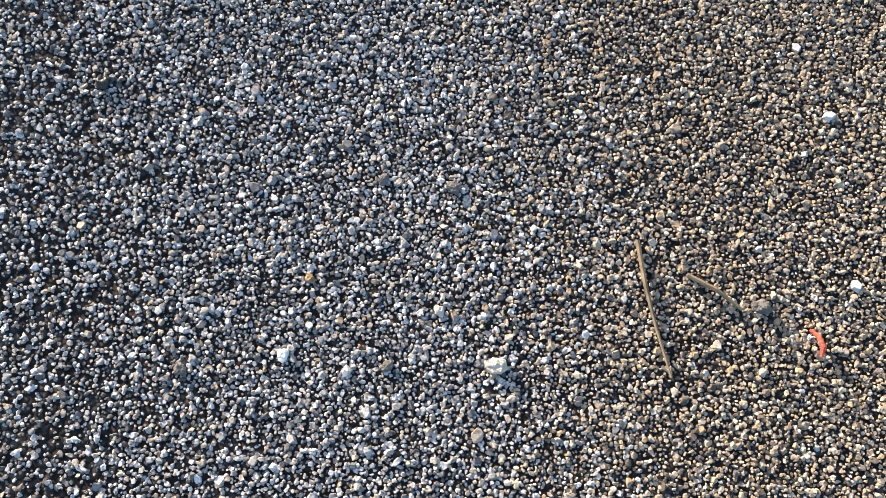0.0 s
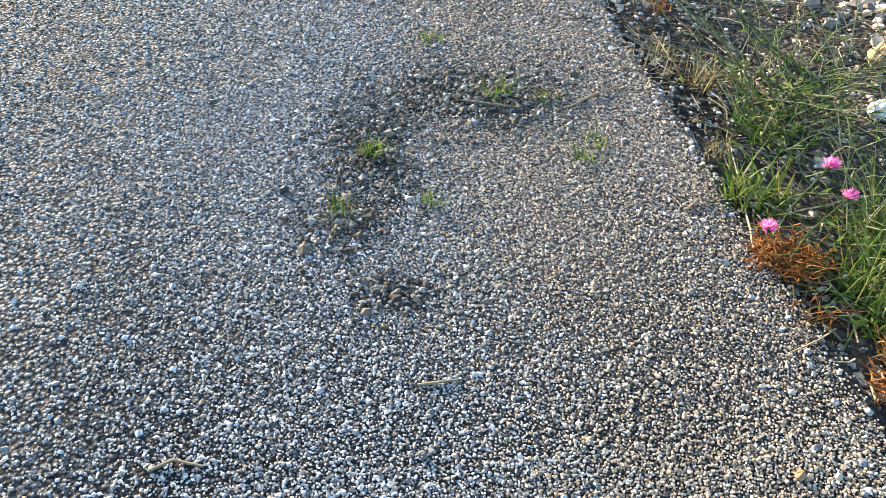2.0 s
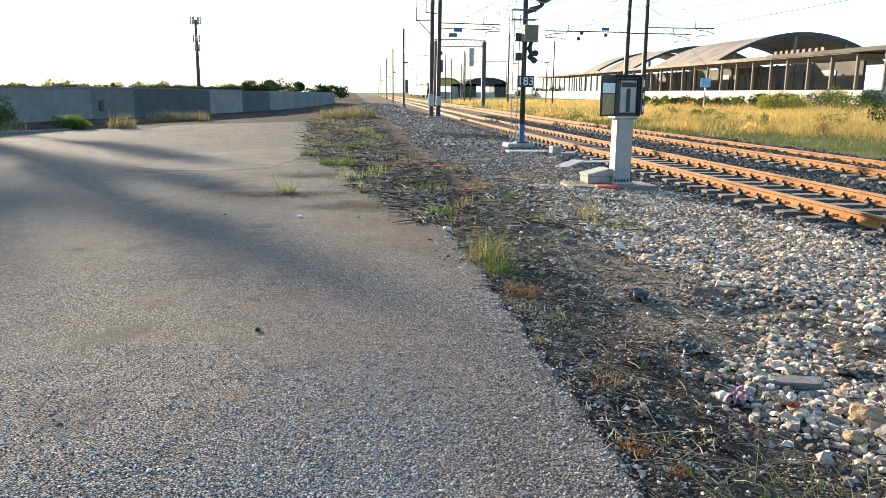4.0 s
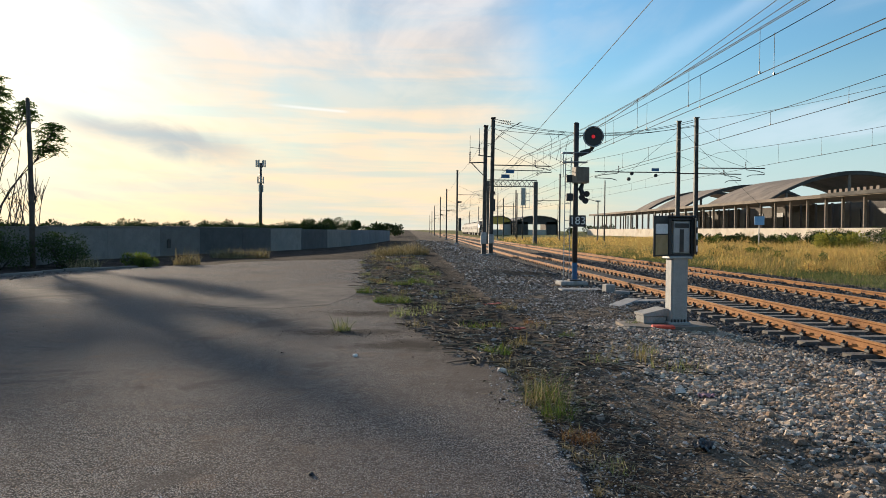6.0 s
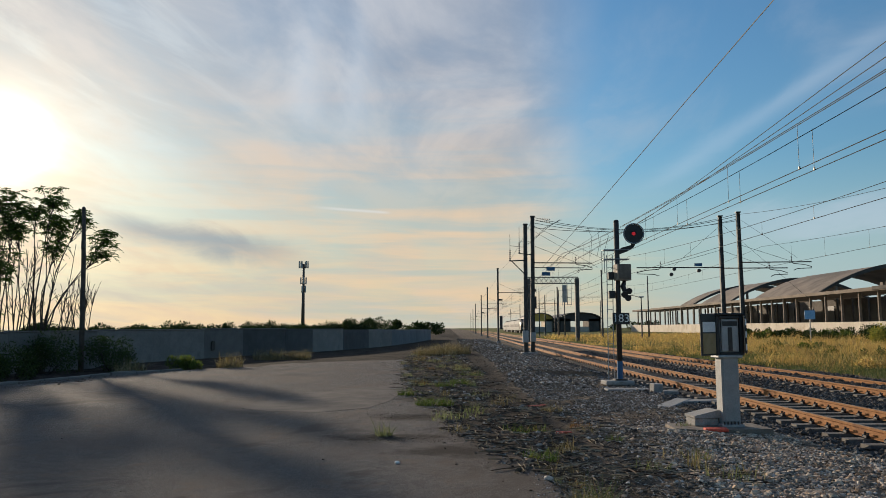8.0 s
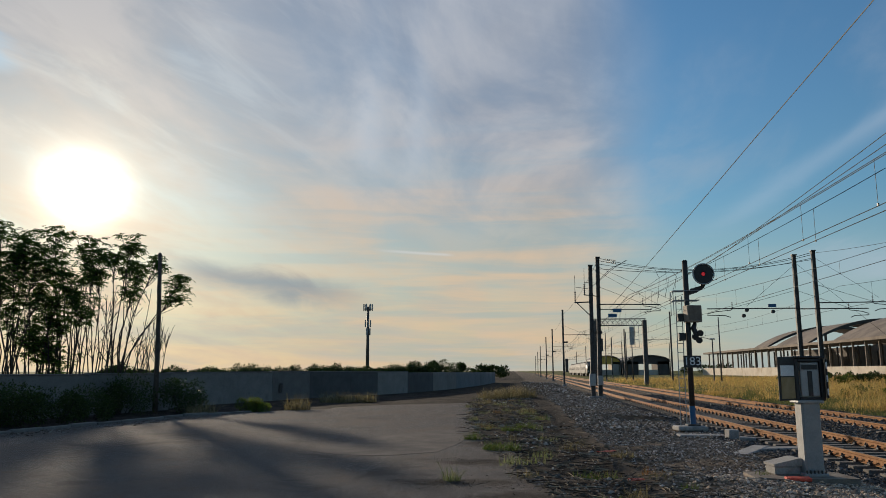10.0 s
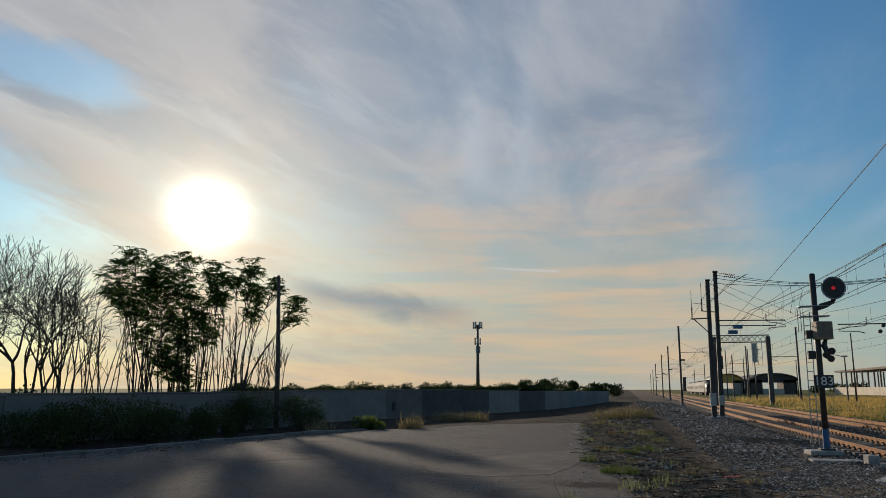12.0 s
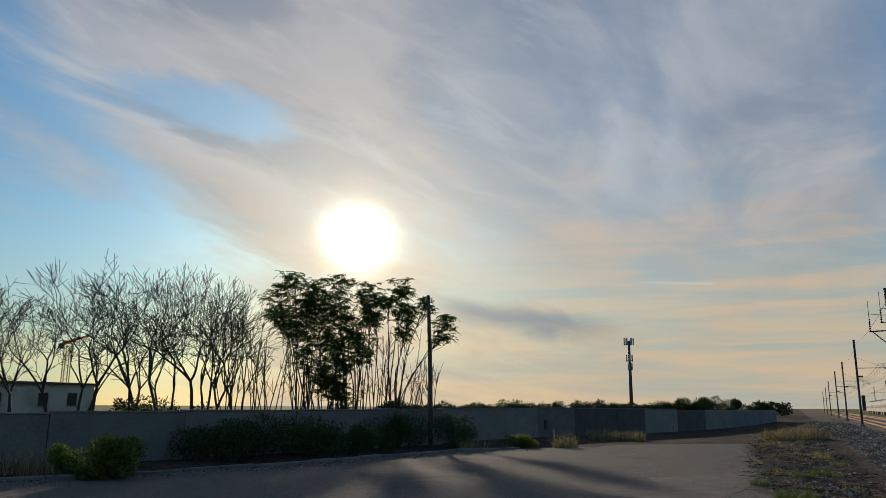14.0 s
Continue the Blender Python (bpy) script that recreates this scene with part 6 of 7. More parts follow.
# tufts in cracks of the asphalt and along its rim
for x, y, r, h, n in ((0.444, 2.27, 0.035, 0.07, 60), (0.34, 2.05, 0.03, 0.05, 45), (0.56, 2.06, 0.03, 0.045, 45), (0.82, 2.53, 0.05, 0.07, 60), (1.03, 2.27, 0.035, 0.05, 40), (0.98, 2.21, 0.03, 0.045, 40), (0.95, 2.5, 0.03, 0.05, 30), (0.66, 2.85, 0.04, 0.05, 50)):
    tuft(x, y, r, h, n, GRASS_GREEN, "small green grass tuft in an asphalt crack", w=0.004, lean=0.8)
for x, y, r, h, n, m_, lab in ((-0.02, 15.5, 0.55, 0.22, 900, GRASS_GREEN, "bright green grass patch by the asphalt"), (-0.66, 17.6, 0.3, 0.25, 350, GRASS_GREEN, "green grass tuft at the asphalt's rim"), (-0.63, 11.2, 0.16, 0.32, 130, WIRY, "grey dry tuft growing through asphalt"), (0.55, 21.7, 0.4, 0.3, 350, GRASS_GREEN, "green grass tuft on the verge"), (0.17, 20.5, 0.4, 0.25, 300, GRASS_GREEN, "green grass tuft on the verge"), (1.36, 9.7, 0.3, 0.2, 260, GRASS_GREEN, "low green weeds at the asphalt's rim"), (1.42, 12.4, 0.5, 0.2, 300, GRASS_GREEN, "low green weeds on the verge"), (1.75, 10.4, 0.3, 0.3, 120, GRASS_DRY, "dry grass stalks on the verge"),
                            (1.45, 6.95, 0.22, 0.42, 320, GRASS_GREEN, "tall yellow-green grass clump at the rim"), (1.40, 6.75, 0.25, 0.45, 260, GRASS_DRY, "tall straw-coloured grass clump at the rim"), (1.46, 6.35, 0.18, 0.32, 260, GRASS_GREEN, "green leafy clump at the asphalt's rim"), (1.5, 5.75, 0.2, 0.16, 300, RUSTY, "rusty dried weed at the asphalt's rim"), (1.56, 5.2, 0.22, 0.14, 110, WIRY, "grey-green weed on the verge"), (1.54, 4.0, 0.2, 0.13, 90, WIRY, "thin grey-green grass tuft on the verge"), (1.48, 3.4, 0.16, 0.08, 90, WIRY, "small dark green weed on the verge"), (1.47, 2.58, 0.1, 0.16, 120, GRASS_DRY, "thin dry grass tuft on the verge"),
                            (0.35, 46, 1.2, 0.7, 700, GRASS_DRY, "tall straw-coloured grass by the track"), (-0.6, 44, 1.2, 0.6, 600, GRASS_DRY, "tall straw-coloured grass by the wall"), (-1.1, 36.5, 0.8, 0.4, 300, GRASS_DRY, "straw-coloured grass at the yard's end"), (0.5, 30, 0.8, 0.35, 300, GRASS_DRY, "straw-coloured grass on the verge"), (1.0, 26, 0.6, 0.3, 260, GRASS_GREEN, "green grass tuft on the verge"), (-8.3, 37, 0.8, 0.5, 380, GRASS_DRY, "dry grass before the wall"), (-8.2, 30, 0.5, 0.6, 200, GRASS_DRY, "dry grass with seed heads before the wall"), (-7.0, 37.5, 0.6, 0.5, 250, GRASS_DRY, "dry grass before the wall"), (-10.8, 27, 0.5, 0.5, 200, GRASS_DRY, "dry grass with seed heads by the kerb"), (-15.6, 12.5, 0.6, 0.6, 200, GRASS_DRY, "dry grass at the wall's foot"),
                            (2.6, 11.5, 0.15, 0.2, 90, GRASS_GREEN, "green weed among gravel"), (2.2, 15, 0.3, 0.2, 150, GRASS_DRY, "dry grass among gravel"), (4.05, 13.0, 0.2, 0.22, 140, GRASS_GREEN, "green weeds beside the plinth")):
    near = y < 42 and x > -6
    tuft(x, y, r * (0.7 if near else 1), h * (0.75 if near else 1), int(n * (0.6 if near else 1.6)), m_, lab, w=0.005 if y < 8 else 0.010 if near else 0.016, lean=1.0 if near else 0.8)
for i in range(70):
    y = 8.5 + 36 * rng.random() ** 1.2
    x = edge_x(min(y, 37)) + rng.uniform(-0.3, 2.2)
    tuft(x, y, rng.uniform(0.1, 0.4), rng.uniform(0.06, 0.22), 46, rng.choice((GRASS_DRY, WIRY, RUSTY, WIRY, GRASS_DRY)), "low patchy weeds on the dark verge", w=0.009)
# small weeds that soften the broken asphalt rim near by
for i in range(34):
    y = rng.uniform(1.5, 8.5)
    tuft(edge_x(y) + rng.uniform(-0.02, 0.28), y, rng.uniform(0.03, 0.09), rng.uniform(0.03, 0.10), 45, rng.choice((GRASS_DRY, WIRY, ORANGE, GRASS_DRY)), "small withered weed at the broken asphalt rim", w=0.004, lean=0.9)


def flower(x, y, h, r, tilt):
    """A pink thistle-like flower head on a wiry stem."""
    ob = thing("flower", (x, y, ground_z(x, y)), "pink thistle-like flower on a thin stem", "flower", "pink flowers")
    tip = Vector((tilt * 0.4, -0.04, h))
    part("stem", MB().tube([(0, 0, -0.01), (tilt * 0.1, -0.01, h * 0.5), tip], 0.0022, 5), WIRY, ob)
    part("calyx", MB().tube([tip - Vector((0, 0, 0.012)), tip], [0.004, r * 0.5], 8), WIRY, ob)
    n = 90
    d = nrng.normal(0, 1, (n, 3))
    d[:, 2] = np.abs(d[:, 2]) * 0.8 + 0.25
    d /= np.linalg.norm(d, axis=1, keepdims=True)
    v, f = leaflets(np.array(tip) + d * r * 0.15, d, r * nrng.uniform(0.7, 1.1, n), 0.18)
    part("flower_head", raw_mesh("flower_head", v, f, PINK), None, ob, "pink florets")


flower(1.32, 1.85, 0.11, 0.022, -0.1)
flower(1.34, 1.86, 0.27, 0.022, 0.06)
flower(1.35, 1.79, 0.245, 0.018, 0.08)


def wiry_plant(name, x, y, r, h, n, label, leafy=200, material=WIRY, leaf_material=GRASS_GREEN):
    """Thin branching stems over a leafy foot."""
    ob = thing(name, (x, y, ground_z(x, y)), label, "plant", "wild plants")
    mb = MB()
    for i in range(n):
        a, l = rng.uniform(0, 6.283), rng.uniform(0.5, 1.0)
        p0 = Vector((rng.uniform(-0.4, 0.4) * r, rng.uniform(-0.4, 0.4) * r, -0.01))
        d = Vector((math.cos(a) * r, math.sin(a) * r, 0))
        pts = [p0 + d * t + Vector((rng.uniform(-0.06, 0.06) * r, rng.uniform(-0.06, 0.06) * r, h * l * (t ** 0.7))) for t in (0, 0.3, 0.6, 0.85, 1.0)]
        mb.tube(pts, [0.0026, 0.0022, 0.0018, 0.0014, 0.0008], 4)
        for k in (1, 2, 3):
            b = rng.uniform(0, 6.283)
            e = pts[k] + Vector((math.cos(b), math.sin(b), rng.uniform(0.3, 1.0))) * r * rng.uniform(0.25, 0.5)
            mb.tube([pts[k], (pts[k] + e) / 2 + Vector((0, 0, 0.01)), e], [0.0016, 0.0012, 0.0007], 4)
    part("stalk", mb, material, ob)
    if leafy:
        c = np.c_[nrng.normal(0, r * 0.35, leafy), nrng.normal(0, r * 0.35, leafy), nrng.uniform(0, h * 0.35, leafy)]
        d = np.c_[nrng.normal(0, 1, (leafy, 2)), nrng.uniform(0.1, 0.9, leafy)]
        v, f = leaflets(c, d, nrng.uniform(0.012, 0.03, leafy) if leaf_material is ORANGE else nrng.uniform(0.02, 0.055, leafy), 0.2)
        part("foliage", raw_mesh("foliage", v, f, leaf_material), None, ob, "narrow green leaves")
    return ob


wiry_plant("wild_plant", 1.70, 2.42, 0.36, 0.36, 34, "wiry branching weed with thin pale stems", 240)
wiry_plant("wild_plant", 1.54, 2.28, 0.16, 0.14, 14, "low leafy weed at the asphalt's rim", 200)
wiry_plant("wild_plant", 1.62, 1.86, 0.22, 0.26, 30, "dense green wiry weed beside the asphalt", 300)
wiry_plant("wild_plant", 1.52, 1.56, 0.16, 0.16, 14, "leafy green weed beside the asphalt", 320)
wiry_plant("wild_plant", 1.36, 1.80, 0.095, 0.08, 46, "orange dried-up weed overhanging the asphalt", 1000, ORANGE, ORANGE)
wiry_plant("wild_plant", 1.44, 1.42, 0.1, 0.08, 24, "orange dried-up weed at the rim", 400, ORANGE, ORANGE)
wiry_plant("wild_plant", 1.80, 1.2, 0.3, 0.3, 20, "green wiry weed beside the asphalt", 420)
tuft(1.66, 1.84, 0.10, 0.36, 170, GRASS_GREEN, "tall fine green grass beside the asphalt", w=0.004, lean=0.7)
tuft(1.50, 1.66, 0.08, 0.28, 150, GRASS_GREEN, "tall fine green grass beside the asphalt", w=0.004, lean=0.8)
tuft(1.38, 2.02, 0.08, 0.12, 120, GRASS_GREEN, "leafy green grass at the rim", w=0.008, lean=0.7)

# dead twigs and stalks on the verge
mb = MB()
for i in range(4200):
    y = rng.uniform(1.3, 9.0)
    x = edge_x(y) + abs(rng.gauss(0.1, 0.45)) if i % 3 else edge_x(y) + rng.uniform(0, 1.6)
    a, l = rng.uniform(0, 6.283), rng.uniform(0.03, 0.2)
    if i > 2400:
        y = 8.5 + 32 * rng.random() ** 1.5
        x = edge_x(min(y, 37)) + rng.uniform(-0.3, 2.4)
        l = rng.uniform(0.08, 0.42)
    z = ground_z(x, y) + rng.uniform(0.003, 0.02)
    p0 = Vector((x, y, z))
    p1 = p0 + Vector((math.cos(a) * l, math.sin(a) * l, rng.uniform(-0.005, 0.03)))
    mb.tube([p0, (p0 + p1) / 2 + Vector((rng.uniform(-0.01, 0.01), rng.uniform(-0.01, 0.01), 0.004)), p1], [0.003, 0.0026, 0.0014] if i < 2400 else [0.008, 0.007, 0.004], 3)
solid("dead_twigs", mb, TWIG, "litter of dead dark twigs and stalks", "twigs", kind="stuff")
for pts in ([(0.735, 0.80, 0.006), (0.731, 0.74, 0.01), (0.734, 0.68, 0.006), (0.738, 0.62, 0.008)], [(0.79, 0.745, 0.006), (0.82, 0.72, 0.012), (0.85, 0.69, 0.005)], [(0.47, 1.53, 0.004), (0.51, 1.53, 0.008), (0.55, 1.535, 0.004)], [(0.0, 1.40, 0.004), (0.04, 1.415, 0.009), (0.09, 1.40, 0.004)], [(0.70, 2.5, 0.006), (0.80, 2.46, 0.012), (0.87, 2.45, 0.005)], [(1.0, 2.44, 0.005), (1.1, 2.50, 0.01), (1.2, 2.55, 0.01)], [(2.35, 5.05, -0.05), (2.55, 5.2, -0.03), (2.6, 4.9, -0.05)], [(1.18, 1.98, 0.006), (1.23, 2.02, 0.01), (1.27, 1.98, 0.006)]):
    solid("twig", MB().tube(pts, [0.0035, 0.003, 0.0022, 0.0015][: len(pts)], 6), TWIG, "dry brown twig lying on asphalt", "twig", "twigs on the asphalt")


# ---- bushes and trees ----
def bush(name, x, y, rx, ry, h, n, material, label, size=0.075, group="bushes", cat="bush"):
    """A bush of many small leaves round an uneven set of twigs."""
    ob = thing(name, (x, y, ground_z(x, y)), label, cat, group)
    n = int(n * 2.0)
    k = max(5, int(n / 330))
    cen = np.c_[nrng.uniform(-1, 1, (k, 2)) * [rx * 0.7, ry * 0.7], nrng.uniform(0.25, 0.85, k) * h]
    rad = nrng.uniform(0.30, 0.5, k) * min(rx, h)
    mb = MB()
    for c, r in zip(cen, rad):
        mb.tube([(c[0] * 0.3, c[1] * 0.3, -0.02), (c[0] * 0.7, c[1] * 0.7, c[2] * 0.5), tuple(c + [0, 0, r * 0.6])], [0.02, 0.013, 0.005], 4)
    part("twig_frame", mb, BARK, ob)
    i = nrng.integers(0, k, n)
    d = nrng.normal(0, 1, (n, 3))
    d /= np.linalg.norm(d, axis=1, keepdims=True)
    p = cen[i] + d * (rad[i] * nrng.uniform(0.3, 1.15, n) ** 0.6)[:, None]
    p[:, 2] = np.maximum(p[:, 2], 0.02)
    v, f = leaflets(p, d + nrng.normal(0, 0.5, (n, 3)), size * nrng.uniform(0.6, 1.3, n), 0.5)
    part("foliage", raw_mesh("foliage", v, f, material), None, ob)
    return ob


def bent(r_, p, d, l, r0, r1, n=5, wiggle=0.06, lift=0.04):
    """Points and radii of a branch that wavers and turns up as it grows."""
    pts, rad = [p], [r0]
    for i in range(n):
        d = (d + Vector((r_.gauss(0, wiggle), r_.gauss(0, wiggle), r_.gauss(0, wiggle * 0.6) + lift))).normalized()
        p = p + d * l / n
        pts.append(p)
        rad.append(max(r0 + (r1 - r0) * (i + 1) / n, 0.0135))
    return pts, rad, d


def aside(r_, d, degrees_):
    """The direction d swung aside by an angle, round a chance axis."""
    side = d.cross(Vector((r_.gauss(0, 1), r_.gauss(0, 1), r_.gauss(0, 1)))).normalized()
    a = radians(degrees_)
    return (d * math.cos(a) + side * math.sin(a)).normalized()


def compound_leaves(r2, tips, per_tip, length, cs, ds):
    """Feathery leaves: pairs of leaflets along a drooping stalk, rosette-like round each tip."""
    for p in tips:
        for i in range(per_tip):
            a = r2.uniform(0, 6.283)
            dr = np.array((math.cos(a), math.sin(a), r2.uniform(-0.25, 0.75)))
            ln = length * r2.uniform(0.65, 1.2)
            s_ = np.cross(dr, (0, 0, 1))
            for j in range(7):
                q = np.array(p) + dr * ln * (0.15 + 0.85 * j / 6) - np.array((0, 0, 0.45 * ln * (j / 6) ** 2))
                for sg in (-1, 1):
                    cs.append(q)
                    ds.append(s_ * sg + dr * 0.45 - np.array((0, 0, 0.3)))


ACROSS = Vector((0.857, 0.515, 0))


def leafy_tree(x, y, clumps, seed, label):
    """Slender stems from one foot, each carrying a ragged clump of feathery leaves: clumps are (across, height, radius)."""
    r_, r2 = random.Random(seed), np.random.default_rng(seed)
    ob = thing("tree", (x, y, 0), label, "tree", "trees behind the wall")
    mb, cs, ds = MB(), [], []
    for u, z, r in clumps:
        foot = Vector((r_.uniform(-0.5, 0.5), r_.uniform(-0.5, 0.5), -0.1)) + ACROSS * u * 0.25
        top = ACROSS * u + Vector((r_.uniform(-0.6, 0.6), r_.uniform(-0.6, 0.6), z))
        path = [foot.lerp(top, t) + ACROSS * (-u * 0.22 * math.sin(math.pi * t)) + Vector((r_.gauss(0, 0.07), r_.gauss(0, 0.07), 0)) * (0 < t < 1) for t in (0, 0.2, 0.4, 0.6, 0.8, 1.0)]
        mb.tube(path, [0.034 + 0.003 * z, 0.04, 0.035, 0.029, 0.022, 0.014], 6, caps=False)
        tips = [top]
        for i in range(int(14 + 26 * r)):
            q = Vector((r_.gauss(0, 1), r_.gauss(0, 1), r_.gauss(-0.15, 1.0))).normalized() * r * r_.uniform(0.5, 1.55) + top
            q.z = min(q.z, top.z + r * 0.8)
            start_ = path[4].lerp(path[5], r_.random())
            mb.tube([start_, (start_ + q) / 2 - Vector((0, 0, 0.08)), q], [0.017, 0.013, 0.008], 3, caps=False)
            tips.append(q)
        compound_leaves(r2, tips, 4, 0.42, cs, ds)
    part("trunk", mb, BARK, ob, smooth=True)
    v, f = leaflets(cs, ds, r2.uniform(0.10, 0.17, len(cs)), 0.42)
    part("crown", raw_mesh("crown", v, f, LEAF), None, ob, "drooping feathery green leaves")
    return ob


def bare_tree(x, y, h, stems, seed, label, sprigs=0):
    """A leafless tree: forking limbs that spread and turn up into fine twigs, a few with sprigs of leaves."""
    r_, r2 = random.Random(seed), np.random.default_rng(seed)
    ob = thing("tree", (x, y, 0), label, "tree", "trees behind the wall")
    mb, tips = MB(), []

    def grow(p, d, l, r, lev):
        end = r * 0.62
        pts, rad, d2 = bent(r_, p, d, l, r, end, 5 if lev < 4 else 3, 0.085, 0.03)
        mb.tube(pts, rad, 6 if lev < 2 else 4 if lev < 3 else 3, caps=False)
        if lev >= 5:
            tips.append(pts[-1])
            return
        for i in range(3 if lev == 0 or r_.random() < 0.2 else 2):
            grow(pts[-1], aside(r_, d2, r_.uniform(14, 42)), l * r_.uniform(0.66, 0.9), end * r_.uniform(0.75, 1.0), lev + 1)
        for i in range(0 if lev == 0 else 1 if lev < 2 else 2):
            k = r_.randrange(1, len(pts) - 1)
            grow(pts[k], aside(r_, d2, r_.uniform(28, 50)), l * r_.uniform(0.4, 0.6), rad[k] * 0.5, min(lev + 2, 5))

    for i in range(stems):
        lean = aside(r_, Vector((0, 0, 1)), r_.uniform(3, 9) if stems == 1 else r_.uniform(8, 20))
        grow(Vector((0.25 * i, 0.1 * i, -0.1)), lean, h * 0.27, 0.125 if stems == 1 else 0.095, 0)
    k = h / max(q[2] for q in mb.v)
    mb.v = [(q[0], q[1], q[2] * k) for q in mb.v]
    part("trunk", mb, BARK, ob, smooth=True)
    if sprigs:
        cs, ds = [], []
        high = sorted(tips, key=lambda q: q.x * 0.86 + q.y * 0.5 + q.z * 0.4)[-sprigs:]
        compound_leaves(r2, [(q.x, q.y, q.z * k) for q in high], 4, 0.42, cs, ds)
        v, f = leaflets(cs, ds, r2.uniform(0.11, 0.19, len(cs)), 0.42)
        part("crown", raw_mesh("crown", v, f, LEAF), None, ob, "few sprigs of green leaves")
    return ob


def sapling(x, y, h, seed):
    """Thin upright whips from one foot with short side twigs."""
    r_ = random.Random(seed)
    ob = thing("sapling", (x, y, 0), "thin bare upright sapling behind the wall", "tree", "trees behind the wall")
    mb = MB()
    for i in range(3):
        l = h * r_.uniform(0.75, 1.0)
        pts, rad, d = bent(r_, Vector((r_.uniform(-0.5, 0.5), r_.uniform(-0.5, 0.5), -0.1)), aside(r_, Vector((0, 0, 1)), r_.uniform(2, 11)), l, 0.042, 0.012, 8, 0.035, 0.02)
        mb.tube(pts, rad, 5, caps=False)
        for k in range(7):
            j = r_.randrange(3, 8)
            q, qr, e = bent(r_, pts[j], aside(r_, d, r_.uniform(18, 42)), r_.uniform(0.5, 1.3), 0.018, 0.010, 4, 0.08, 0.05)
            mb.tube(q, qr, 3, caps=False)
            if k % 2:
                q2, qr2, e = bent(r_, q[2], aside(r_, e, 28), r_.uniform(0.3, 0.6), 0.013, 0.010, 3, 0.08, 0.05)
                mb.tube(q2, qr2, 3, caps=False)
    part("trunk", mb, BARK, ob, smooth=True)
    return ob


LEAFY = "slender multi-stemmed tree with feathery green crown"
leafy_tree(-26.7, 39.1, ((-0.9, 9.25, 0.6), (-1.6, 8.1, 0.75), (0.4, 8.6, 0.7), (-0.4, 7.5, 0.85), (1.0, 7.5, 0.75), (-1.2, 6.6, 0.55), (0.3, 6.2, 0.85), (1.4, 6.2, 0.65), (-0.2, 4.8, 0.5), (-1.7, 7.1, 0.6), (0.9, 6.9, 0.7), (-0.6, 5.9, 0.6), (0.9, 5.3, 0.6), (-0.1, 8.3, 0.7)), 41, LEAFY)
leafy_tree(-25.5, 40.2, ((0.1, 3.4, 0.85), (-0.5, 2.4, 0.8), (0.5, 4.7, 0.6), (-0.9, 3.0, 0.5), (0.3, 2.2, 0.7), (-0.2, 3.9, 0.7), (0.5, 5.6, 0.6)), 42, "low bushy young tree with feathery green leaves")
leafy_tree(-24.4, 40.6, ((-0.55, 9.1, 0.6), (0.5, 8.5, 0.7), (-0.9, 7.9, 0.65), (1.3, 7.9, 0.6), (0.1, 7.1, 0.55), (0.6, 4.8, 0.85), (-0.1, 4.2, 0.5), (0.2, 5.6, 0.5), (-0.4, 6.4, 0.6), (1.0, 7.2, 0.6)), 43, LEAFY)
leafy_tree(-22.5, 41.7, ((-0.2, 8.1, 0.6), (0.9, 8.75, 0.6), (0.5, 7.2, 0.6), (1.7, 7.2, 0.5), (-0.7, 6.9, 0.4), (1.6, 5.9, 0.4), (3.0, 6.7, 0.5), (3.3, 5.8, 0.45), (2.4, 7.7, 0.45)), 44, LEAFY)
BARE = "bare tree with forking limbs and fine dark twigs"
for i, (x, y, h, s) in enumerate(((-41.0, 25.5, 7.8, 2), (-38.2, 28.4, 8.0, 2), (-37.4, 30.2, 8.4, 1), (-35.3, 31.4, 9.6, 1), (-34.0, 32.8, 9.9, 2), (-32.8, 34.0, 9.9, 1), (-30.9, 35.8, 9.4, 2), (-34.8, 34.2, 9.5, 1), (-32.0, 36.2, 9.4, 2), (-36.2, 31.0, 9.6, 2), (-33.4, 34.6, 9.7, 2), (-31.4, 34.8, 9.5, 1), (-39.6, 27.0, 8.2, 2))):
    bare_tree(x, y, h, s, 70 + i, BARE)
bare_tree(-29.9, 36.6, 8.6, 2, 85, "half-bare tree with sprigs of green leaves at its top", 16)
for i in range(20):
    f = i / 19
    x, y = -30.2 + 9.9 * f + rng.uniform(-0.5, 0.5), 36.6 + 6.6 * f + rng.uniform(-0.6, 0.6)
    sapling(x, y, rng.uniform(5.6, 7.8) if f < 0.85 else rng.uniform(4.2, 5.4), 120 + i)

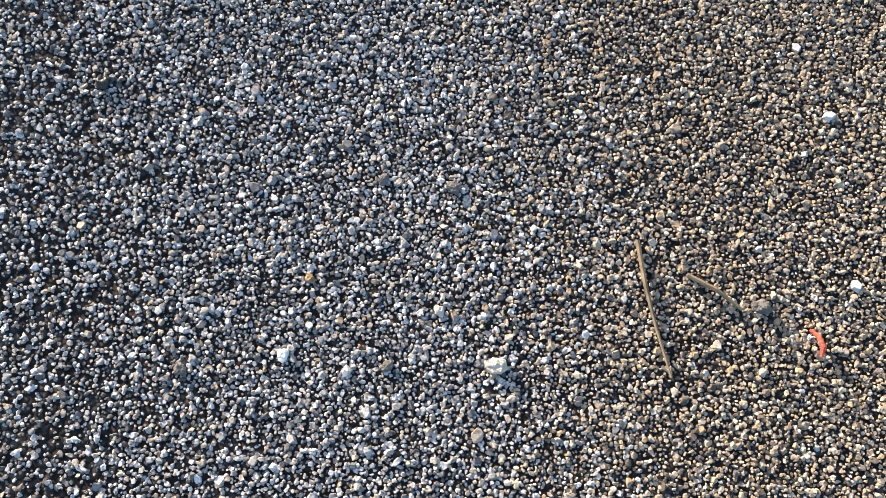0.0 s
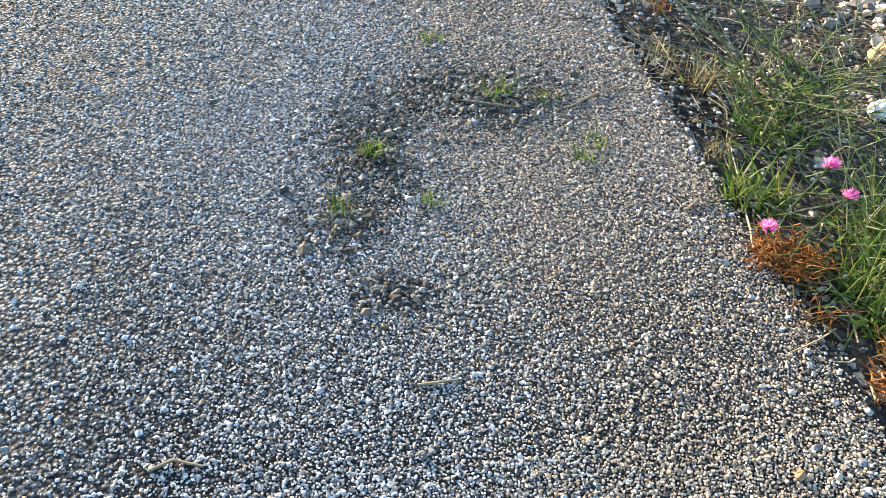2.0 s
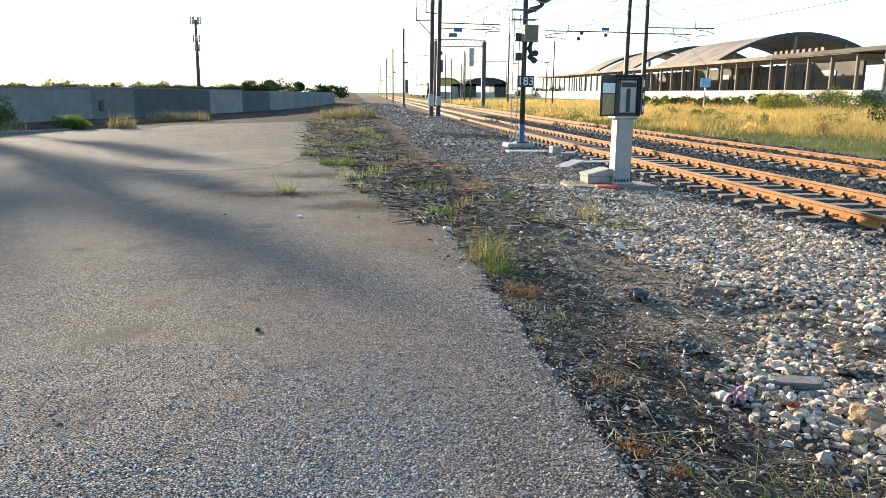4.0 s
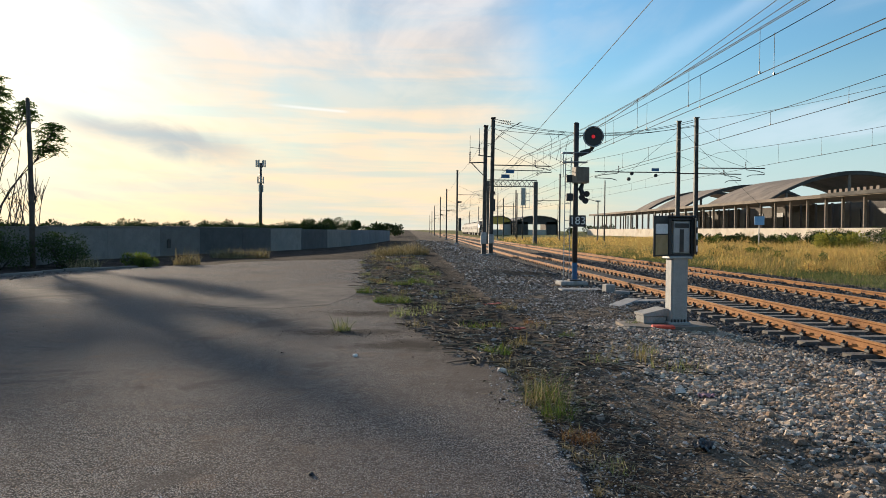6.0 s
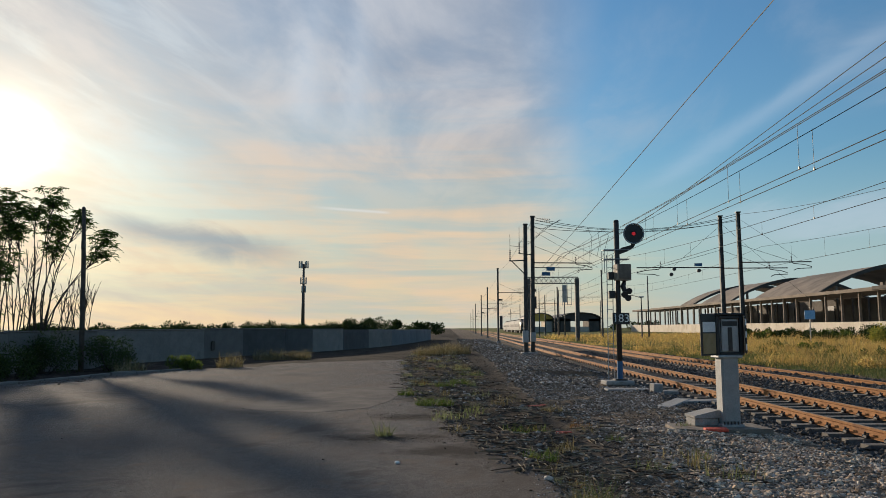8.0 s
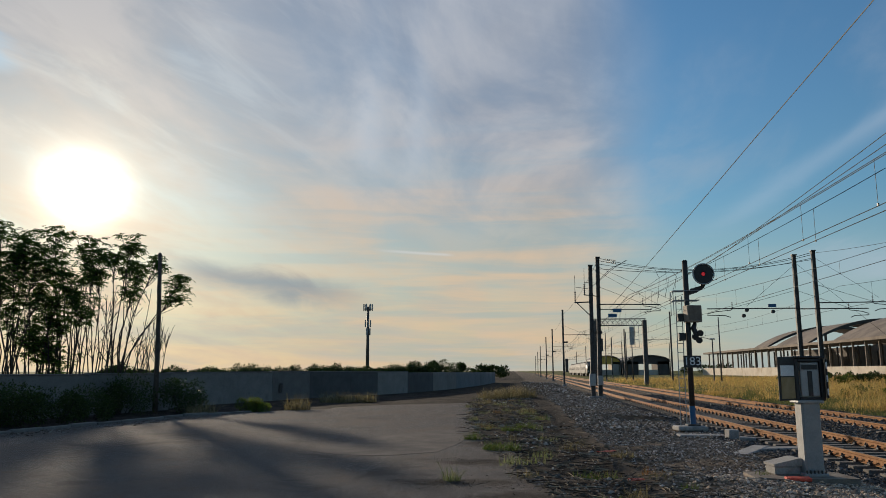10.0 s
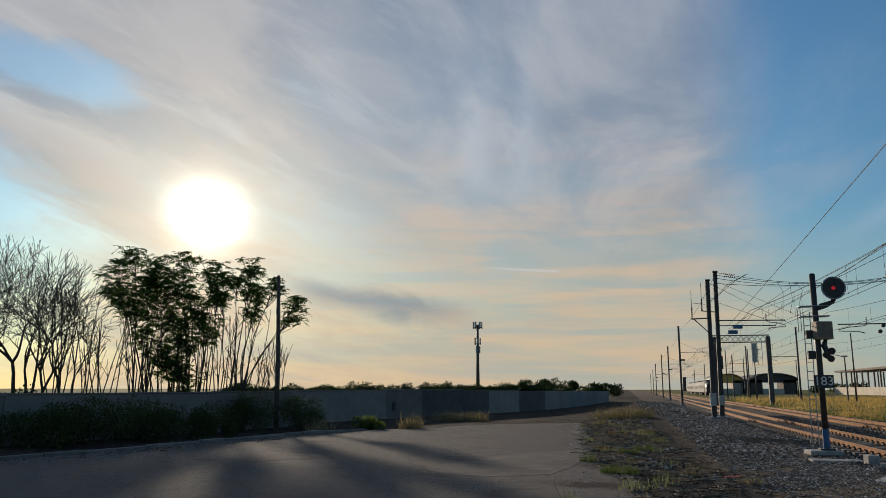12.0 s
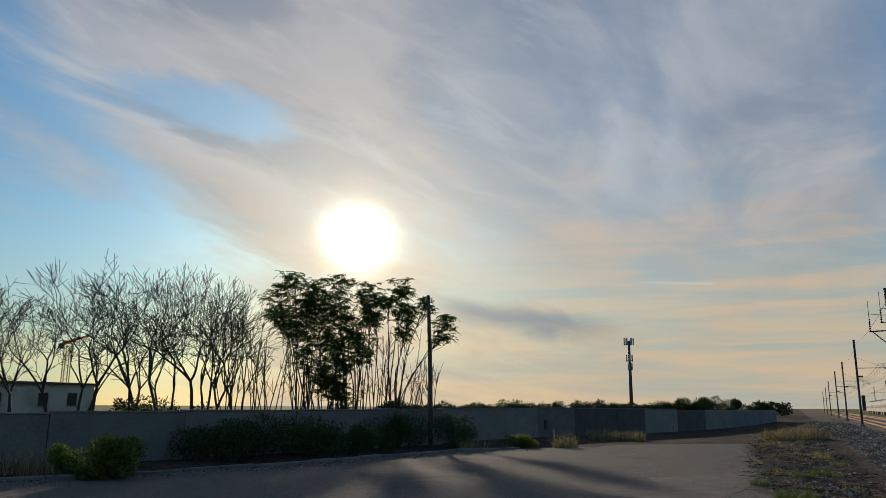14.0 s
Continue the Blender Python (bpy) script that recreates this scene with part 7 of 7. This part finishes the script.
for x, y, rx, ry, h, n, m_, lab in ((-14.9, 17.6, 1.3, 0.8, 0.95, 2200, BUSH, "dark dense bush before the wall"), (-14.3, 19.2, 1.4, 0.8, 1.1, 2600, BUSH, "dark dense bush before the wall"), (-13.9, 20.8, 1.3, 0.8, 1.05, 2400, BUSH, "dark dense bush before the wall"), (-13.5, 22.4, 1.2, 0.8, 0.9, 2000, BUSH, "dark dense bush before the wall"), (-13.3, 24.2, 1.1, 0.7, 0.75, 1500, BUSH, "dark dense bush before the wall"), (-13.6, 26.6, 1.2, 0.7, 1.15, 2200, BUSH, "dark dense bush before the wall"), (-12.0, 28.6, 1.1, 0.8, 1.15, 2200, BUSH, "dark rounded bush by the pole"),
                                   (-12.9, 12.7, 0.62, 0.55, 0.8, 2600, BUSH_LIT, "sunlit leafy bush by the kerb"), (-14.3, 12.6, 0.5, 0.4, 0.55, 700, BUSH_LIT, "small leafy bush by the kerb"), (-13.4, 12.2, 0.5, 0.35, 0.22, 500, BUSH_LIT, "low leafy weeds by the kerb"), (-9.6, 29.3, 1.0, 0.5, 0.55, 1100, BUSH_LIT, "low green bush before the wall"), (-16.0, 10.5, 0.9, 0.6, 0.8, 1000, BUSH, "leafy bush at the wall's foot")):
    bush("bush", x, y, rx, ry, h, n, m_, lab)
# low trees beyond the wall
for i in range(66):
    f = i / 65
    d = 62 + 36 * f + rng.uniform(-5, 5)
    deg = -29 + 25.0 * f + rng.uniform(-0.3, 0.3)
    x, y = d * math.sin(radians(deg)), d * math.cos(radians(deg))
    crest = 1.47 + d * math.tan(radians(lerp(deg, (-29, -20, -15, -9, -4.6, -3.7), (0.3, 0.4, 0.6, 0.8, 1.05, 1.3))))
    bush("hedge_tree", x, y, rng.uniform(0.9, 1.7), 1.2, crest / 1.18 * rng.uniform(0.66, 1.05), 1100, BUSH, "low dark green tree beyond the wall", 0.19, "hedge trees", "tree")
bush("hedge_tree", -34.4, 32.4, 0.55, 0.5, 1.8, 300, BUSH, "dark conifer-like shrub behind the wall", 0.14, "hedge trees", "tree")
for i in range(5):
    bush("hedge_tree", -22.0 - 4 * i, 24 + 3 * i, 1.2, 0.8, 1.7, 400, BUSH, "dark scrub behind the wall", 0.14, "hedge trees", "tree")
for x, y, r, h in ((-5.0, 150, 2.6, 2.2), (-3.1, 172, 2.4, 2.2), (-10.5, 200, 4, 1.9)):
    bush("hedge_tree", x, y, r, r, h, 500, BUSH, "distant dark green tree by the line", 0.5, "hedge trees", "tree")

# scrub beyond the rails
for i in range(20):
    x, y = rng.uniform(34, 52), rng.uniform(58, 86)
    bush("scrub_bush", x, y, rng.uniform(1.6, 3.0), 1.6, lerp(x / y, (0.5, 0.75), (1.0, 1.9)) * rng.uniform(0.8, 1.1), 1000, rng.choice((BUSH, BUSH_LIT, BUSH)), "green scrub bush in dry grass", 0.15, "scrub bushes")
for x, y in ((36, 62), (38, 64), (34.5, 60)):
    bush("broom_bush", x, y, 1.8, 1.2, 1.3, 600, YELLOWB, "yellow flowering broom in dry grass", 0.2, "scrub bushes")
bush("scrub_bush", 25.5, 34, 1.0, 1.0, 1.3, 700, BUSH, "green scrub bush in dry grass", 0.16, "scrub bushes")
for i in range(16):
    x, y = rng.uniform(45, 62), rng.uniform(92, 130)
    bush("scrub_bush", x - 8, y, 2.6, 1.6, rng.uniform(0.5, 0.9), 600, BUSH, "dark green scrub along the platform", 0.2, "scrub bushes")
for i in range(22):
    bush("distant_tree", 78 + 12 * i + rng.uniform(-4, 4), 330 + rng.uniform(-20, 20), 9, 5, rng.uniform(2.4, 3.6), 600, BUSH, "distant dark green tree", 0.7, "distant trees", "tree")

# the field beyond the tracks: straw-coloured grass with green weeds between
fx = np.concatenate([14.1 + 16 * nrng.random(70000) ** 1.3, nrng.uniform(14.2, 60, 60000)])
fy = np.concatenate([nrng.uniform(12, 62, 70000), nrng.uniform(40, 140, 60000)])
fz = np.array([height(a, b) for a, b in zip(fx, fy)])
patch = np.array([noise.noise(Vector((a * 0.18, b * 0.10, 3))) + 0.5 * noise.noise(Vector((a * 0.6, b * 0.35, 8))) for a, b in zip(fx, fy)])
green = patch + nrng.normal(0, 0.16, len(fx)) + np.interp(fx, [14, 19, 26], [0.34, 0.05, -0.2]) > 0.06
fh = (0.22 + 0.6 * np.clip(0.45 - patch, 0, 1)) * nrng.uniform(0.4, 1.25, len(fx)) * np.interp(fx, [14.1, 16.5], [0.45, 1.0])
fw = np.interp(fy, [12, 60, 140], [0.009, 0.022, 0.045])
for mask, grass, lab in ((green, WEEDS, "green and grey-green weeds among dry grass"), (~green, GRASS_FIELD, "tall straw-coloured dry grass")):
    v, f = blades(np.c_[fx, fy, fz][mask], fh[mask] * (0.8 if grass is WEEDS else 1.0), fw[mask], 0.7, 2, 0.8)
    tagged(new("field_grass", raw_mesh("field_grass", v, f, grass)), lab, "grass", kind="stuff")
for i in range(26):
    x, y = rng.uniform(15.5, 30), rng.uniform(24, 60)
    bush("field_weed", x, y, rng.uniform(0.5, 1.1), 0.6, rng.uniform(0.3, 0.6), 260, rng.choice((WEEDS, BUSH_LIT, GRASS_FIELD)), "tall weed clump in the dry field", 0.09, "field weeds", "weed")
